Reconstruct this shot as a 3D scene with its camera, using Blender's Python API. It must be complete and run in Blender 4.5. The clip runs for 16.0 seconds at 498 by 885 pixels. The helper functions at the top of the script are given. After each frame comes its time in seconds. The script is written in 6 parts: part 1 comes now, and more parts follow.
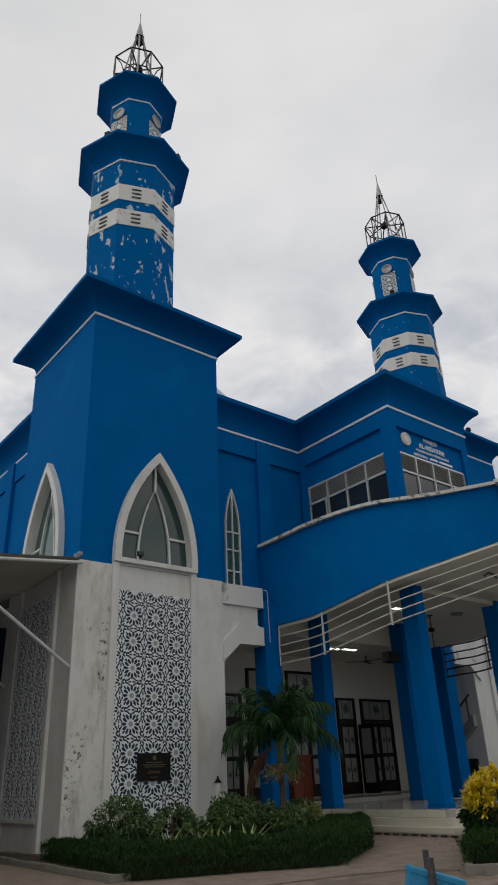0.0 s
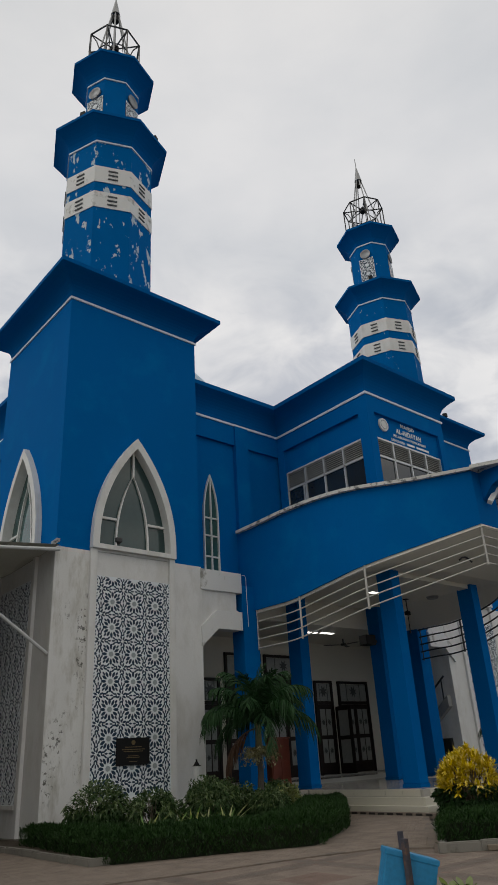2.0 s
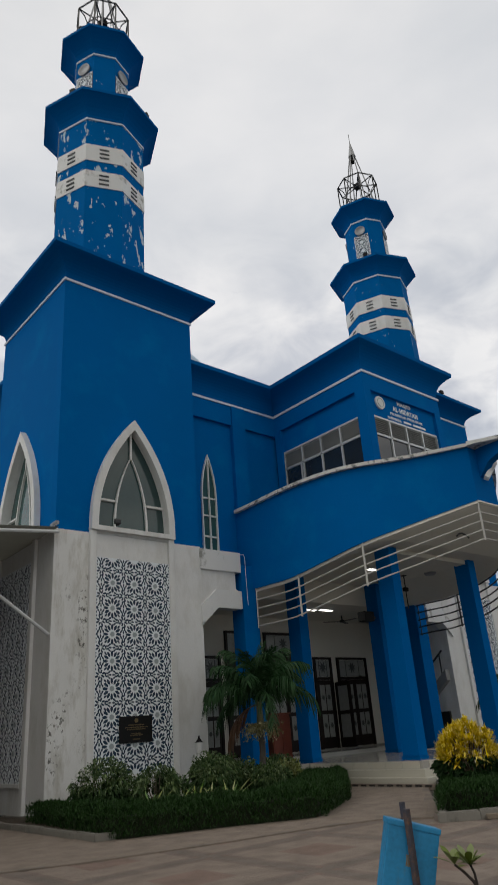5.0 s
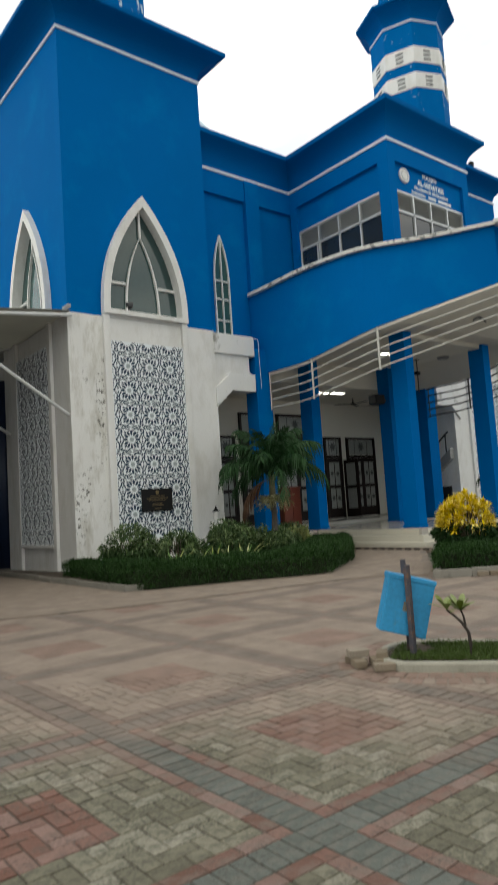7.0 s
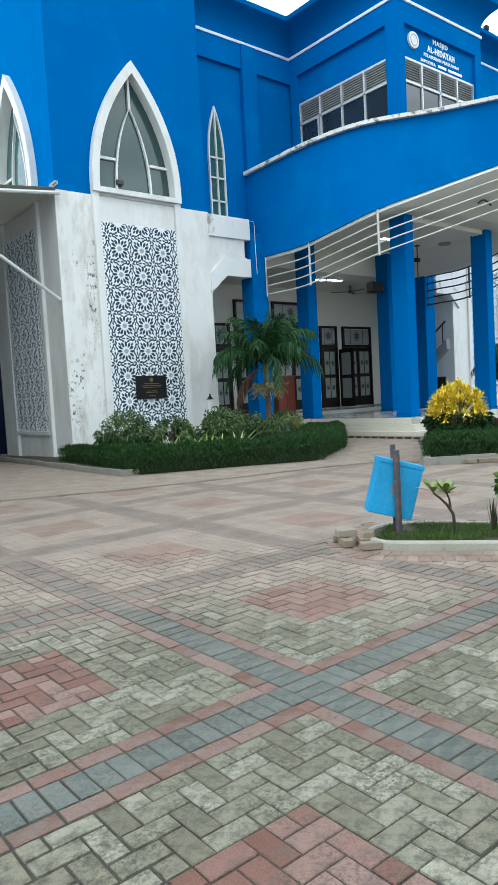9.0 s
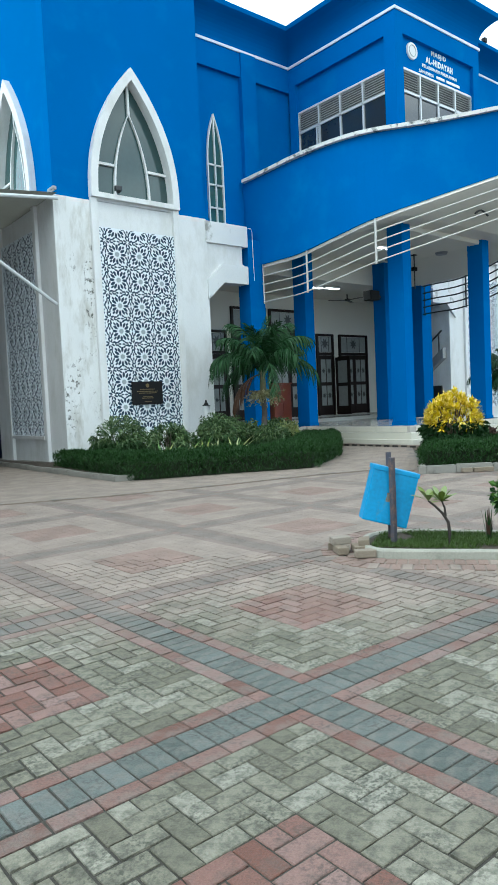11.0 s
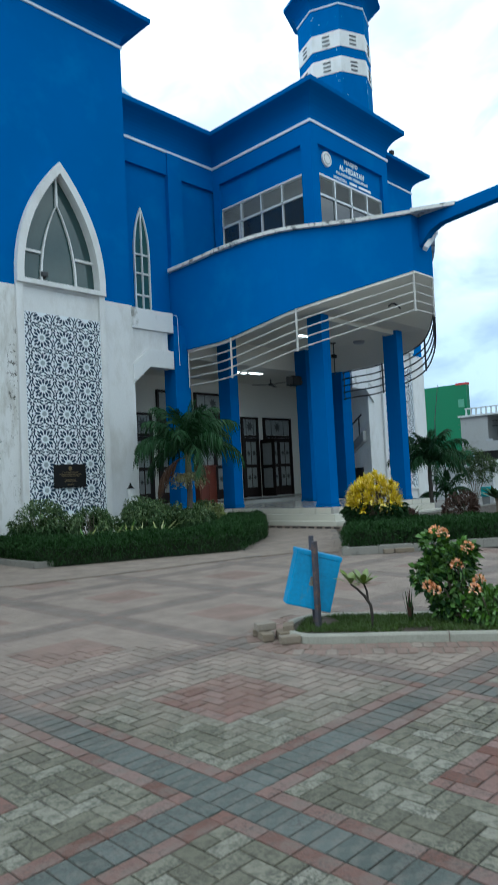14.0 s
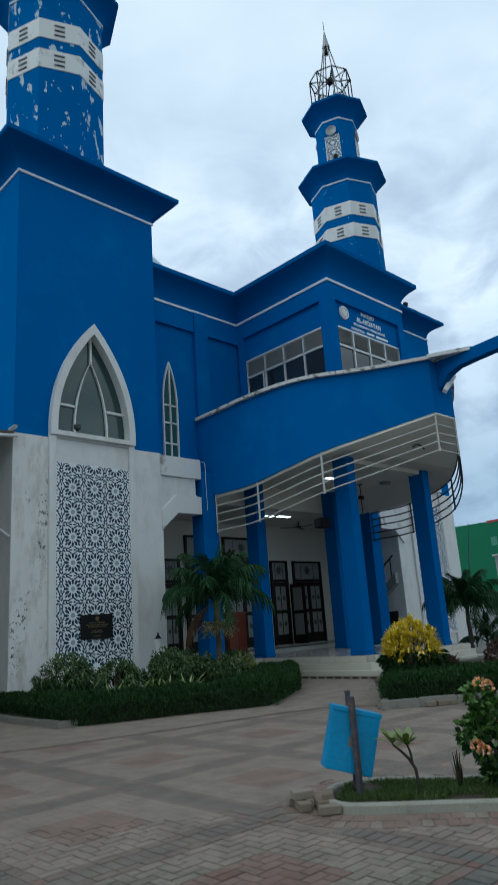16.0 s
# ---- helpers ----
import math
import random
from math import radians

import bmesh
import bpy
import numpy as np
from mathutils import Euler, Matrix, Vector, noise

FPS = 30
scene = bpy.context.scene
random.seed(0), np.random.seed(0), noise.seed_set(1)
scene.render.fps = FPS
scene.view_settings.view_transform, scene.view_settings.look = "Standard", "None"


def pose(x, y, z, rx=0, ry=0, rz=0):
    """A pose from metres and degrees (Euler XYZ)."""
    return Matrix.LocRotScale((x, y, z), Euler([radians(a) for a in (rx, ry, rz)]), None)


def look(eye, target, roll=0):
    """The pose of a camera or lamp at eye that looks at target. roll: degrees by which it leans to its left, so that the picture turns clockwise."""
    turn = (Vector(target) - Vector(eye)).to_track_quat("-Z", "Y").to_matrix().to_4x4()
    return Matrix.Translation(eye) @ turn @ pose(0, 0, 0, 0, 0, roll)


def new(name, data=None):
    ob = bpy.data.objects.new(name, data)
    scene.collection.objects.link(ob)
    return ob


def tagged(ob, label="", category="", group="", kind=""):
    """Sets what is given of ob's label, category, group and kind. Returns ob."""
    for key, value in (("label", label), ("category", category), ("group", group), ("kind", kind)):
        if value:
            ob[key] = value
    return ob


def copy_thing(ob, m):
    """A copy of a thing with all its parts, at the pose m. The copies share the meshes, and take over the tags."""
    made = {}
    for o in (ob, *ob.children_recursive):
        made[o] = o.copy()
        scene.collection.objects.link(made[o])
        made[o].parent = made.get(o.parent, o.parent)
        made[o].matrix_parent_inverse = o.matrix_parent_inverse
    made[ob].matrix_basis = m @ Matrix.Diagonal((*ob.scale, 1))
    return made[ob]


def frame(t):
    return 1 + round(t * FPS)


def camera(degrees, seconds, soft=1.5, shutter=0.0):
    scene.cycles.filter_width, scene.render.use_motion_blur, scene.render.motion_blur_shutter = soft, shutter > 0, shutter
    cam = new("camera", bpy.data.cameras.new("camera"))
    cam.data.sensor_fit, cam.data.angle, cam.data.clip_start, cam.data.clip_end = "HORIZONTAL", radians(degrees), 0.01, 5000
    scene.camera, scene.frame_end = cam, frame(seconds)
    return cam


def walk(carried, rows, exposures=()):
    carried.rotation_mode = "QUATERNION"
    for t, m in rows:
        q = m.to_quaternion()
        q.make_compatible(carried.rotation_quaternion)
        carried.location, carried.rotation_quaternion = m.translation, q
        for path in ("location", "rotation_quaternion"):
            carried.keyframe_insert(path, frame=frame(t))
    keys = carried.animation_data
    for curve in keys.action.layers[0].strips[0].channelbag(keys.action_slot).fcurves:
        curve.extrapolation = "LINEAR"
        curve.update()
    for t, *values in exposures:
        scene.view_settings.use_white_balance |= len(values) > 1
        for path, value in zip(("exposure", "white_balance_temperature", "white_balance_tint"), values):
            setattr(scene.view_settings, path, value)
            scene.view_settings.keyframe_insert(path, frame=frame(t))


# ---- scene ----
# ---- the camera and its walk ----
cam = camera(39.8, 16.0, soft=1.0, shutter=0.5)
EYE = (0.0, 0.0, 1.56)


def aim(t, yaw, pitch, roll, dx=0.0, dy=0.0, dz=0.0):
    """A row of the walk: heading, pitch and roll in degrees, and the small sway of the hand in metres."""
    eye = Vector(EYE) + Vector((dx, dy, dz))
    a, b = radians(yaw), radians(pitch)
    ahead = Vector((-math.sin(a) * math.cos(b), math.cos(a) * math.cos(b), math.sin(b)))
    return (t, look(eye, eye + ahead, roll))


PATH = [
    aim(0.0, -39.40, 25.85, -2.58, -0.040, -0.046, 0.069),
    aim(0.5, -40.80, 25.16, -3.18, -0.040, -0.058, 0.071),
    aim(1.0, -41.01, 25.09, -3.32, -0.044, -0.061, 0.085),
    aim(1.5, -41.36, 24.88, -3.35, -0.034, -0.051, 0.096),
    aim(2.0, -41.30, 24.48, -3.41, -0.044, -0.063, 0.108),
    aim(2.5, -41.47, 24.68, -3.75, -0.040, -0.087, 0.097),
    aim(3.0, -41.02, 26.35, -3.52, -0.048, -0.076, 0.094),
    aim(5.5, -41.41, 19.59, -4.51, -0.075, -0.037, 0.107),
    aim(6.0, -40.02, 13.68, -4.65, -0.038, -0.007, 0.075),
    aim(6.5, -39.82, 10.26, -4.13, -0.040, 0.001, 0.072),
    aim(7.0, -39.14, 5.22, -3.72, -0.037, 0.023, 0.059),
    aim(7.5, -38.69, 0.28, -3.78, -0.012, 0.030, 0.024),
    aim(8.0, -38.41, -1.00, -3.55, -0.025, 0.015, 0.017),
    aim(8.5, -38.73, -1.04, -3.52, -0.035, -0.001, 0.016),
    aim(9.0, -39.02, -3.94, -3.21, -0.034, 0.005, 0.005),
    aim(11.5, -39.94, -2.98, -2.17, -0.007, 0.022, -0.008),
    aim(12.0, -43.64, -1.73, -1.91, -0.003, 0.008, -0.001),
    aim(12.5, -45.31, -1.42, -1.82, 0.000, 0.000, -0.000),
    aim(13.0, -46.43, -0.39, -1.91, -0.003, -0.006, 0.006),
    aim(13.5, -46.21, 1.52, -2.55, -0.008, -0.018, 0.016),
    aim(14.0, -45.83, 3.11, -2.86, -0.016, -0.027, 0.026),
    aim(14.5, -45.11, 8.66, -3.50, -0.053, -0.061, 0.053),
    aim(15.0, -44.77, 11.39, -3.43, -0.068, -0.057, 0.070),
    aim(15.5, -44.62, 12.24, -3.62, -0.046, -0.046, 0.077),
    aim(16.0, -44.26, 15.02, -4.02, -0.048, -0.053, 0.080),
]
EXPOSURES = [
    (0.0, -0.14, 6500, 8), (3.0, -0.17, 6500, 8), (5.5, -0.02, 6450, 8), (6.0, 0.08, 6550, 8), (6.5, 0.42, 6650, 7), (7.0, 0.80, 6600, 4), (7.5, 1.28, 6250, 0),
    (8.0, 1.52, 5950, -1), (9.0, 1.60, 5600, -1), (11.5, 1.58, 5350, -4), (12.5, 1.34, 5250, -3), (13.5, 1.00, 5200, -2), (14.0, 0.83, 5250, -3), (14.5, 0.47, 5200, -5),
    (15.0, 0.20, 5150, -7), (15.5, 0.07, 5150, -6), (16.0, 0.05, 5250, -3),
]
walk(cam, PATH, EXPOSURES)

# ---- light: an overcast sky with brighter gaps, a weak wide sun behind it ----
SUN_EL, SUN_AZ = 42.0, -72.0
world = bpy.data.worlds.new("sky")
scene.world = world
world.use_nodes = True
wn, wl = world.node_tree.nodes, world.node_tree.links
wn.clear()
w_out = wn.new("ShaderNodeOutputWorld")
w_bg = wn.new("ShaderNodeBackground")
w_sky = wn.new("ShaderNodeTexSky")
w_sky.sky_type = "NISHITA"
w_sky.sun_disc = False
w_sky.sun_elevation, w_sky.sun_rotation = radians(SUN_EL), radians(SUN_AZ)
w_co = wn.new("ShaderNodeTexCoord")
w_map = wn.new("ShaderNodeMapping")
w_map.inputs["Scale"].default_value = (1.0, 1.0, 2.6)
w_n1 = wn.new("ShaderNodeTexNoise")
w_n1.inputs["Scale"].default_value, w_n1.inputs["Detail"].default_value = 3.2, 7.0
w_n2 = wn.new("ShaderNodeTexNoise")
w_n2.inputs["Scale"].default_value, w_n2.inputs["Detail"].default_value = 7.5, 6.0
w_ramp = wn.new("ShaderNodeValToRGB")
w_ramp.color_ramp.elements[0].position, w_ramp.color_ramp.elements[0].color = 0.30, (6.6, 6.7, 6.9, 1)
w_ramp.color_ramp.elements[1].position, w_ramp.color_ramp.elements[1].color = 0.68, (7.9, 7.8, 7.8, 1)
w_gap = wn.new("ShaderNodeValToRGB")
w_gap.color_ramp.elements[0].position, w_gap.color_ramp.elements[0].color = 0.70, (0, 0, 0, 1)
w_gap.color_ramp.elements[1].position, w_gap.color_ramp.elements[1].color = 0.84, (0.6, 0.6, 0.6, 1)
w_mix = wn.new("ShaderNodeMix")
w_mix.data_type = "RGBA"
wl.new(w_co.outputs["Generated"], w_map.inputs["Vector"])
wl.new(w_map.outputs["Vector"], w_n1.inputs["Vector"])
wl.new(w_map.outputs["Vector"], w_n2.inputs["Vector"])
wl.new(w_n1.outputs["Fac"], w_ramp.inputs["Fac"])
wl.new(w_n2.outputs["Fac"], w_gap.inputs["Fac"])
wl.new(w_gap.outputs["Color"], w_mix.inputs["Factor"])
wl.new(w_ramp.outputs["Color"], w_mix.inputs["A"])
wl.new(w_sky.outputs["Color"], w_mix.inputs["B"])
# the cloud is brighter and warmer on the hidden sun's side and dims and cools towards the opposite side of the sky
w_dot = wn.new("ShaderNodeVectorMath")
w_dot.operation = "DOT_PRODUCT"
w_dot.inputs[1].default_value = (-0.72, -0.66, 0.22)
w_fall = wn.new("ShaderNodeMapRange")
w_fall.interpolation_type = "SMOOTHSTEP"
for key, value in (("From Min", -0.60), ("From Max", 0.60), ("To Min", 0.0), ("To Max", 1.0)):
    w_fall.inputs[key].default_value = value
w_side = wn.new("ShaderNodeMix")
w_side.data_type = "RGBA"
w_side.inputs["A"].default_value, w_side.inputs["B"].default_value = (1.04, 1.04, 1.065, 1), (1.12, 1.05, 0.93, 1)
w_mul = wn.new("ShaderNodeVectorMath")
w_mul.operation = "MULTIPLY"
wl.new(w_co.outputs["Generated"], w_dot.inputs[0])
wl.new(w_dot.outputs["Value"], w_fall.inputs["Value"])
wl.new(w_fall.outputs["Result"], w_side.inputs["Factor"])
wl.new(w_mix.outputs["Result"], w_mul.inputs[0])
wl.new(w_side.outputs["Result"], w_mul.inputs[1])
# as under any overcast, the sky is dimmer and bluer near the horizon than overhead
w_sep = wn.new("ShaderNodeSeparateXYZ")
w_low = wn.new("ShaderNodeValToRGB")
w_low.color_ramp.elements[0].position, w_low.color_ramp.elements[0].color = 0.02, (0.52, 0.60, 0.68, 1)
w_low.color_ramp.elements[1].position, w_low.color_ramp.elements[1].color = 0.48, (1, 1, 1, 1)
for w_at, w_shade in ((0.17, (0.52, 0.60, 0.68, 1)), (0.30, (0.80, 0.83, 0.87, 1))):
    w_low.color_ramp.elements.new(w_at).color = w_shade
w_hor = wn.new("ShaderNodeVectorMath")
w_hor.operation = "MULTIPLY"
wl.new(w_co.outputs["Generated"], w_sep.inputs["Vector"])
wl.new(w_sep.outputs["Z"], w_low.inputs["Fac"])
wl.new(w_mul.outputs["Vector"], w_hor.inputs[0])
wl.new(w_low.outputs["Color"], w_hor.inputs[1])
# smaller cloud tufts, plain lower down and lost in the veil overhead
w_tuft = wn.new("ShaderNodeTexNoise")
w_tuft.inputs["Scale"].default_value, w_tuft.inputs["Detail"].default_value, w_tuft.inputs["Distortion"].default_value = 8.5, 5.0, 0.4
w_tone = wn.new("ShaderNodeValToRGB")
w_tone.color_ramp.elements[0].position, w_tone.color_ramp.elements[0].color = 0.37, (0.69, 0.72, 0.79, 1)
w_tone.color_ramp.elements[1].position, w_tone.color_ramp.elements[1].color = 0.61, (1.24, 1.21, 1.17, 1)
w_veil = wn.new("ShaderNodeMapRange")
for key, value in (("From Min", 0.42), ("From Max", 0.68), ("To Min", 1.0), ("To Max", 0.04)):
    w_veil.inputs[key].default_value = value
w_soft = wn.new("ShaderNodeMix")
w_soft.data_type = "RGBA"
w_soft.inputs["A"].default_value = (1, 1, 1, 1)
w_all = wn.new("ShaderNodeVectorMath")
w_all.operation = "MULTIPLY"
w_flat = wn.new("ShaderNodeMapping")
w_flat.inputs["Scale"].default_value = (1.0, 1.0, 1.7)
wl.new(w_co.outputs["Generated"], w_flat.inputs["Vector"])
wl.new(w_flat.outputs["Vector"], w_tuft.inputs["Vector"])
wl.new(w_tuft.outputs["Fac"], w_tone.inputs["Fac"])
wl.new(w_sep.outputs["Z"], w_veil.inputs["Value"])
wl.new(w_veil.outputs["Result"], w_soft.inputs["Factor"])
wl.new(w_tone.outputs["Color"], w_soft.inputs["B"])
wl.new(w_hor.outputs["Vector"], w_all.inputs[0])
wl.new(w_soft.outputs["Result"], w_all.inputs[1])
wl.new(w_all.outputs["Vector"], w_bg.inputs["Color"])
w_bg.inputs["Strength"].default_value = 0.1
wl.new(w_bg.outputs["Background"], w_out.inputs["Surface"])
sun = new("sun", bpy.data.lights.new("sun", "SUN"))
sun.data.energy, sun.data.angle, sun.data.color = 0.5, radians(40), (1.0, 0.97, 0.92)
sun.matrix_world = look((0, 0, 50), (-math.sin(radians(SUN_AZ)), -math.cos(radians(SUN_AZ)), 50 - math.tan(radians(SUN_EL))))

# ---- materials ----
def material(name, colour, rough=0.6, vary=0.15, scale=1.5, fine=40.0, bump=0.15, metal=0.0, second=None, spread=(0.45, 0.6), island=0.0, spec=0.5,
             stretch=(1, 1, 1)):
    """A surface: base colour with soft large stains, fine grain and relief. second: a colour of worn or dirty patches over spread."""
    m = bpy.data.materials.new(name)
    m.use_nodes = True
    n, l = m.node_tree.nodes, m.node_tree.links
    b = n["Principled BSDF"]
    b.inputs["Roughness"].default_value, b.inputs["Metallic"].default_value = rough, metal
    b.inputs["Specular IOR Level"].default_value = spec
    co, mp = n.new("ShaderNodeTexCoord"), n.new("ShaderNodeMapping")
    mp.inputs["Scale"].default_value = stretch
    l.new(co.outputs["Object"], mp.inputs["Vector"])
    big, small = n.new("ShaderNodeTexNoise"), n.new("ShaderNodeTexNoise")
    big.inputs["Scale"].default_value, big.inputs["Detail"].default_value = scale, 6
    small.inputs["Scale"].default_value, small.inputs["Detail"].default_value = fine, 4
    l.new(mp.outputs["Vector"], big.inputs["Vector"])
    l.new(mp.outputs["Vector"], small.inputs["Vector"])
    hsv = n.new("ShaderNodeHueSaturation")
    hsv.inputs["Color"].default_value = (*colour, 1)
    add = n.new("ShaderNodeMath")
    add.operation = "ADD"
    l.new(big.outputs["Fac"], add.inputs[0])
    l.new(small.outputs["Fac"], add.inputs[1])
    rng = n.new("ShaderNodeMapRange")
    rng.inputs["From Min"].default_value, rng.inputs["From Max"].default_value = 0.6, 1.4
    rng.inputs["To Min"].default_value, rng.inputs["To Max"].default_value = 1 - vary, 1 + vary
    l.new(add.outputs[0], rng.inputs["Value"])
    value = rng.outputs["Result"]
    if island:
        geo, info, s, fr, r2, mul = (n.new("ShaderNodeNewGeometry"), n.new("ShaderNodeObjectInfo"), n.new("ShaderNodeMath"), n.new("ShaderNodeMath"),
                                     n.new("ShaderNodeMapRange"), n.new("ShaderNodeMath"))
        s.operation, fr.operation, mul.operation = "ADD", "FRACT", "MULTIPLY"
        l.new(geo.outputs["Random Per Island"], s.inputs[0])
        l.new(info.outputs["Random"], s.inputs[1])
        l.new(s.outputs[0], fr.inputs[0])
        r2.inputs["To Min"].default_value, r2.inputs["To Max"].default_value = 1 - island, 1 + island
        l.new(fr.outputs[0], r2.inputs["Value"])
        l.new(value, mul.inputs[0])
        l.new(r2.outputs["Result"], mul.inputs[1])
        value = mul.outputs[0]
        sat = n.new("ShaderNodeMapRange")
        sat.inputs["From Min"].default_value, sat.inputs["From Max"].default_value = 0, 1
        sat.inputs["To Min"].default_value, sat.inputs["To Max"].default_value = 1.25, 0.75
        l.new(fr.outputs[0], sat.inputs["Value"])
        l.new(sat.outputs["Result"], hsv.inputs["Saturation"])
    l.new(value, hsv.inputs["Value"])
    out = hsv.outputs["Color"]
    if second:
        wear, ramp, mix = n.new("ShaderNodeTexNoise"), n.new("ShaderNodeValToRGB"), n.new("ShaderNodeMix")
        wear.inputs["Scale"].default_value, wear.inputs["Detail"].default_value = scale * 1.7, 8
        wear.inputs["Roughness"].default_value = 0.65
        l.new(mp.outputs["Vector"], wear.inputs["Vector"])
        ramp.color_ramp.elements[0].position, ramp.color_ramp.elements[1].position = spread
        l.new(wear.outputs["Fac"], ramp.inputs["Fac"])
        mix.data_type = "RGBA"
        l.new(ramp.outputs["Color"], mix.inputs["Factor"])
        l.new(out, mix.inputs["A"])
        mix.inputs["B"].default_value = (*second, 1)
        out = mix.outputs["Result"]
    l.new(out, b.inputs["Base Color"])
    if bump:
        bp = n.new("ShaderNodeBump")
        bp.inputs["Strength"].default_value, bp.inputs["Distance"].default_value = bump, 0.02
        l.new(small.outputs["Fac"], bp.inputs["Height"])
        l.new(bp.outputs["Normal"], b.inputs["Normal"])
    return m


def leafy(name, colour, vary=0.45, rough=0.55):
    m = material(name, colour, rough, 0.2, 6, 60, 0.0, island=vary, spec=0.16)
    b = m.node_tree.nodes["Principled BSDF"]
    b.inputs["Subsurface Weight"].default_value = 0.0
    return m


BLUE = material("blue_wall_paint", (0.0005, 0.122, 0.405), 0.75, 0.07, 0.35, 30, 0.08, second=(0.001, 0.165, 0.465), spread=(0.52, 0.8), spec=0.02)
BLUE_DEEP = material("blue_cornice_paint", (0.0005, 0.104, 0.345), 0.75, 0.08, 0.5, 30, 0.08, spec=0.02)
BLUE_FLAKED = material("blue_flaking_paint", (0.0005, 0.122, 0.385), 0.75, 0.08, 1.1, 30, 0.1, second=(0.50, 0.60, 0.68), spread=(0.583, 0.598), stretch=(1.4, 1.4, 0.7), spec=0.02)
BLUE_CHIPPED = material("blue_chipped_paint", (0.0005, 0.122, 0.39), 0.75, 0.08, 2.2, 30, 0.1, second=(0.50, 0.60, 0.68), spread=(0.655, 0.668), stretch=(1.2, 1.2, 0.7), spec=0.02)
WHITE = material("white_wall_paint", (0.745, 0.75, 0.755), 0.6, 0.06, 0.8, 35, 0.1, second=(0.58, 0.575, 0.55), spread=(0.47, 0.78), stretch=(1.3, 1.3, 0.55))
WHITE_WORN = material("white_worn_paint", (0.74, 0.75, 0.76), 0.65, 0.05, 1.5, 45, 0.2, second=(0.30, 0.30, 0.28), spread=(0.56, 0.70), stretch=(1.0, 1.0, 0.8))
WHITE_FLAKED = material("white_flaking_corner", (0.73, 0.735, 0.735), 0.65, 0.09, 1.6, 60, 0.3, second=(0.50, 0.49, 0.455), spread=(0.48, 0.70), stretch=(1.4, 1.4, 0.4))
TRIM = material("pale_trim_paint", (0.68, 0.76, 0.86), 0.55, 0.06, 1, 30, 0.05)
COPING = material("weathered_white_coping", (0.66, 0.66, 0.65), 0.7, 0.1, 2.6, 30, 0.25, second=(0.12, 0.13, 0.14), spread=(0.52, 0.62))
SCREEN_BACK = material("blue_backing", (0.003, 0.036, 0.084), 0.5, 0.1, 1, 20, 0.0)
SCREEN = material("white_screen_paint", (0.79, 0.84, 0.89), 0.5, 0.05, 1, 30, 0.0)
STUD = material("grey_screen_boss", (0.36, 0.41, 0.44), 0.5, 0.1, 3, 30, 0.0)
GLASS = material("dark_reflecting_glass", (0.026, 0.060, 0.062), 0.06, 0.1, 0.5, 8, 0.0, spec=0.8)
GLASS_GREY = material("grey_window_glass", (0.024, 0.030, 0.034), 0.06, 0.1, 0.5, 8, 0.0, spec=0.8)
GLASS_GREEN = material("greenish_glass", (0.035, 0.095, 0.095), 0.06, 0.1, 0.5, 8, 0.0, spec=0.8)
ALU = material("pale_aluminium", (0.62, 0.64, 0.66), 0.4, 0.06, 3, 40, 0.0, metal=0.2)
LETTER = material("bright_white_enamel", (0.85, 0.86, 0.87), 0.5, 0.03, 3, 40, 0.0)
VENT = material("shaded_vent_slot", (0.085, 0.095, 0.105), 0.8, 0.2, 3, 40, 0.0)
LOUVRE_BACK = material("louvre_backing", (0.13, 0.135, 0.135), 0.6, 0.1, 3, 40, 0.0)
LOUVRE = material("grey_louvre_paint", (0.42, 0.43, 0.42), 0.5, 0.08, 3, 40, 0.0)
CEILING = material("white_ceiling_paint", (0.72, 0.695, 0.63), 0.7, 0.04, 0.6, 30, 0.03)
VOID_SHADE = material("dark_void_shade", (0.010, 0.010, 0.012), 0.6, 0.2, 2, 30, 0.0)
TILE = material("pale_floor_tile", (0.38, 0.37, 0.345), 0.18, 0.05, 1, 20, 0.0)
STEP = material("cream_step_tile", (0.55, 0.53, 0.46), 0.3, 0.06, 1.5, 25, 0.03)
WOOD = material("dark_door_wood", (0.016, 0.010, 0.009), 0.4, 0.2, 3, 50, 0.1, stretch=(1, 1, 0.2), spec=0.2)
FROST = material("frosted_door_glass", (0.28, 0.29, 0.28), 0.25, 0.15, 8, 40, 0.0)
LEAD = material("dark_star_glass", (0.04, 0.045, 0.045), 0.3, 0.15, 8, 40, 0.0)
RED_WOOD = material("red_brown_wood", (0.16, 0.035, 0.016), 0.45, 0.2, 3, 50, 0.1)
BLACK = material("black_plastic", (0.007, 0.007, 0.008), 0.55, 0.1, 4, 40, 0.0, spec=0.2)
PLAQUE = material("black_granite", (0.008, 0.008, 0.009), 0.45, 0.2, 6, 90, 0.0, spec=0.2)
GOLD = material("dull_gold", (0.16, 0.12, 0.055), 0.45, 0.1, 6, 60, 0.0, metal=0.5)
STEEL = material("grey_steel", (0.30, 0.31, 0.33), 0.45, 0.12, 4, 60, 0.0, metal=0.5)
DARK_STEEL_AND_SHADE = material("dark_steel_and_shaded_pipe", (0.030, 0.032, 0.036), 0.45, 0.15, 4, 60, 0.0)
RAIL = material("white_pipe_paint", (0.52, 0.51, 0.49), 0.45, 0.06, 3, 50, 0.0)
CANVAS = material("beige_canvas", (0.27, 0.265, 0.24), 0.8, 0.12, 1.2, 60, 0.1)
TARP = material("navy_tarpaulin", (0.006, 0.018, 0.055), 0.55, 0.2, 1.5, 40, 0.1)
PIPE = material("pale_pipe_paint", (0.58, 0.60, 0.62), 0.4, 0.08, 3, 50, 0.0)
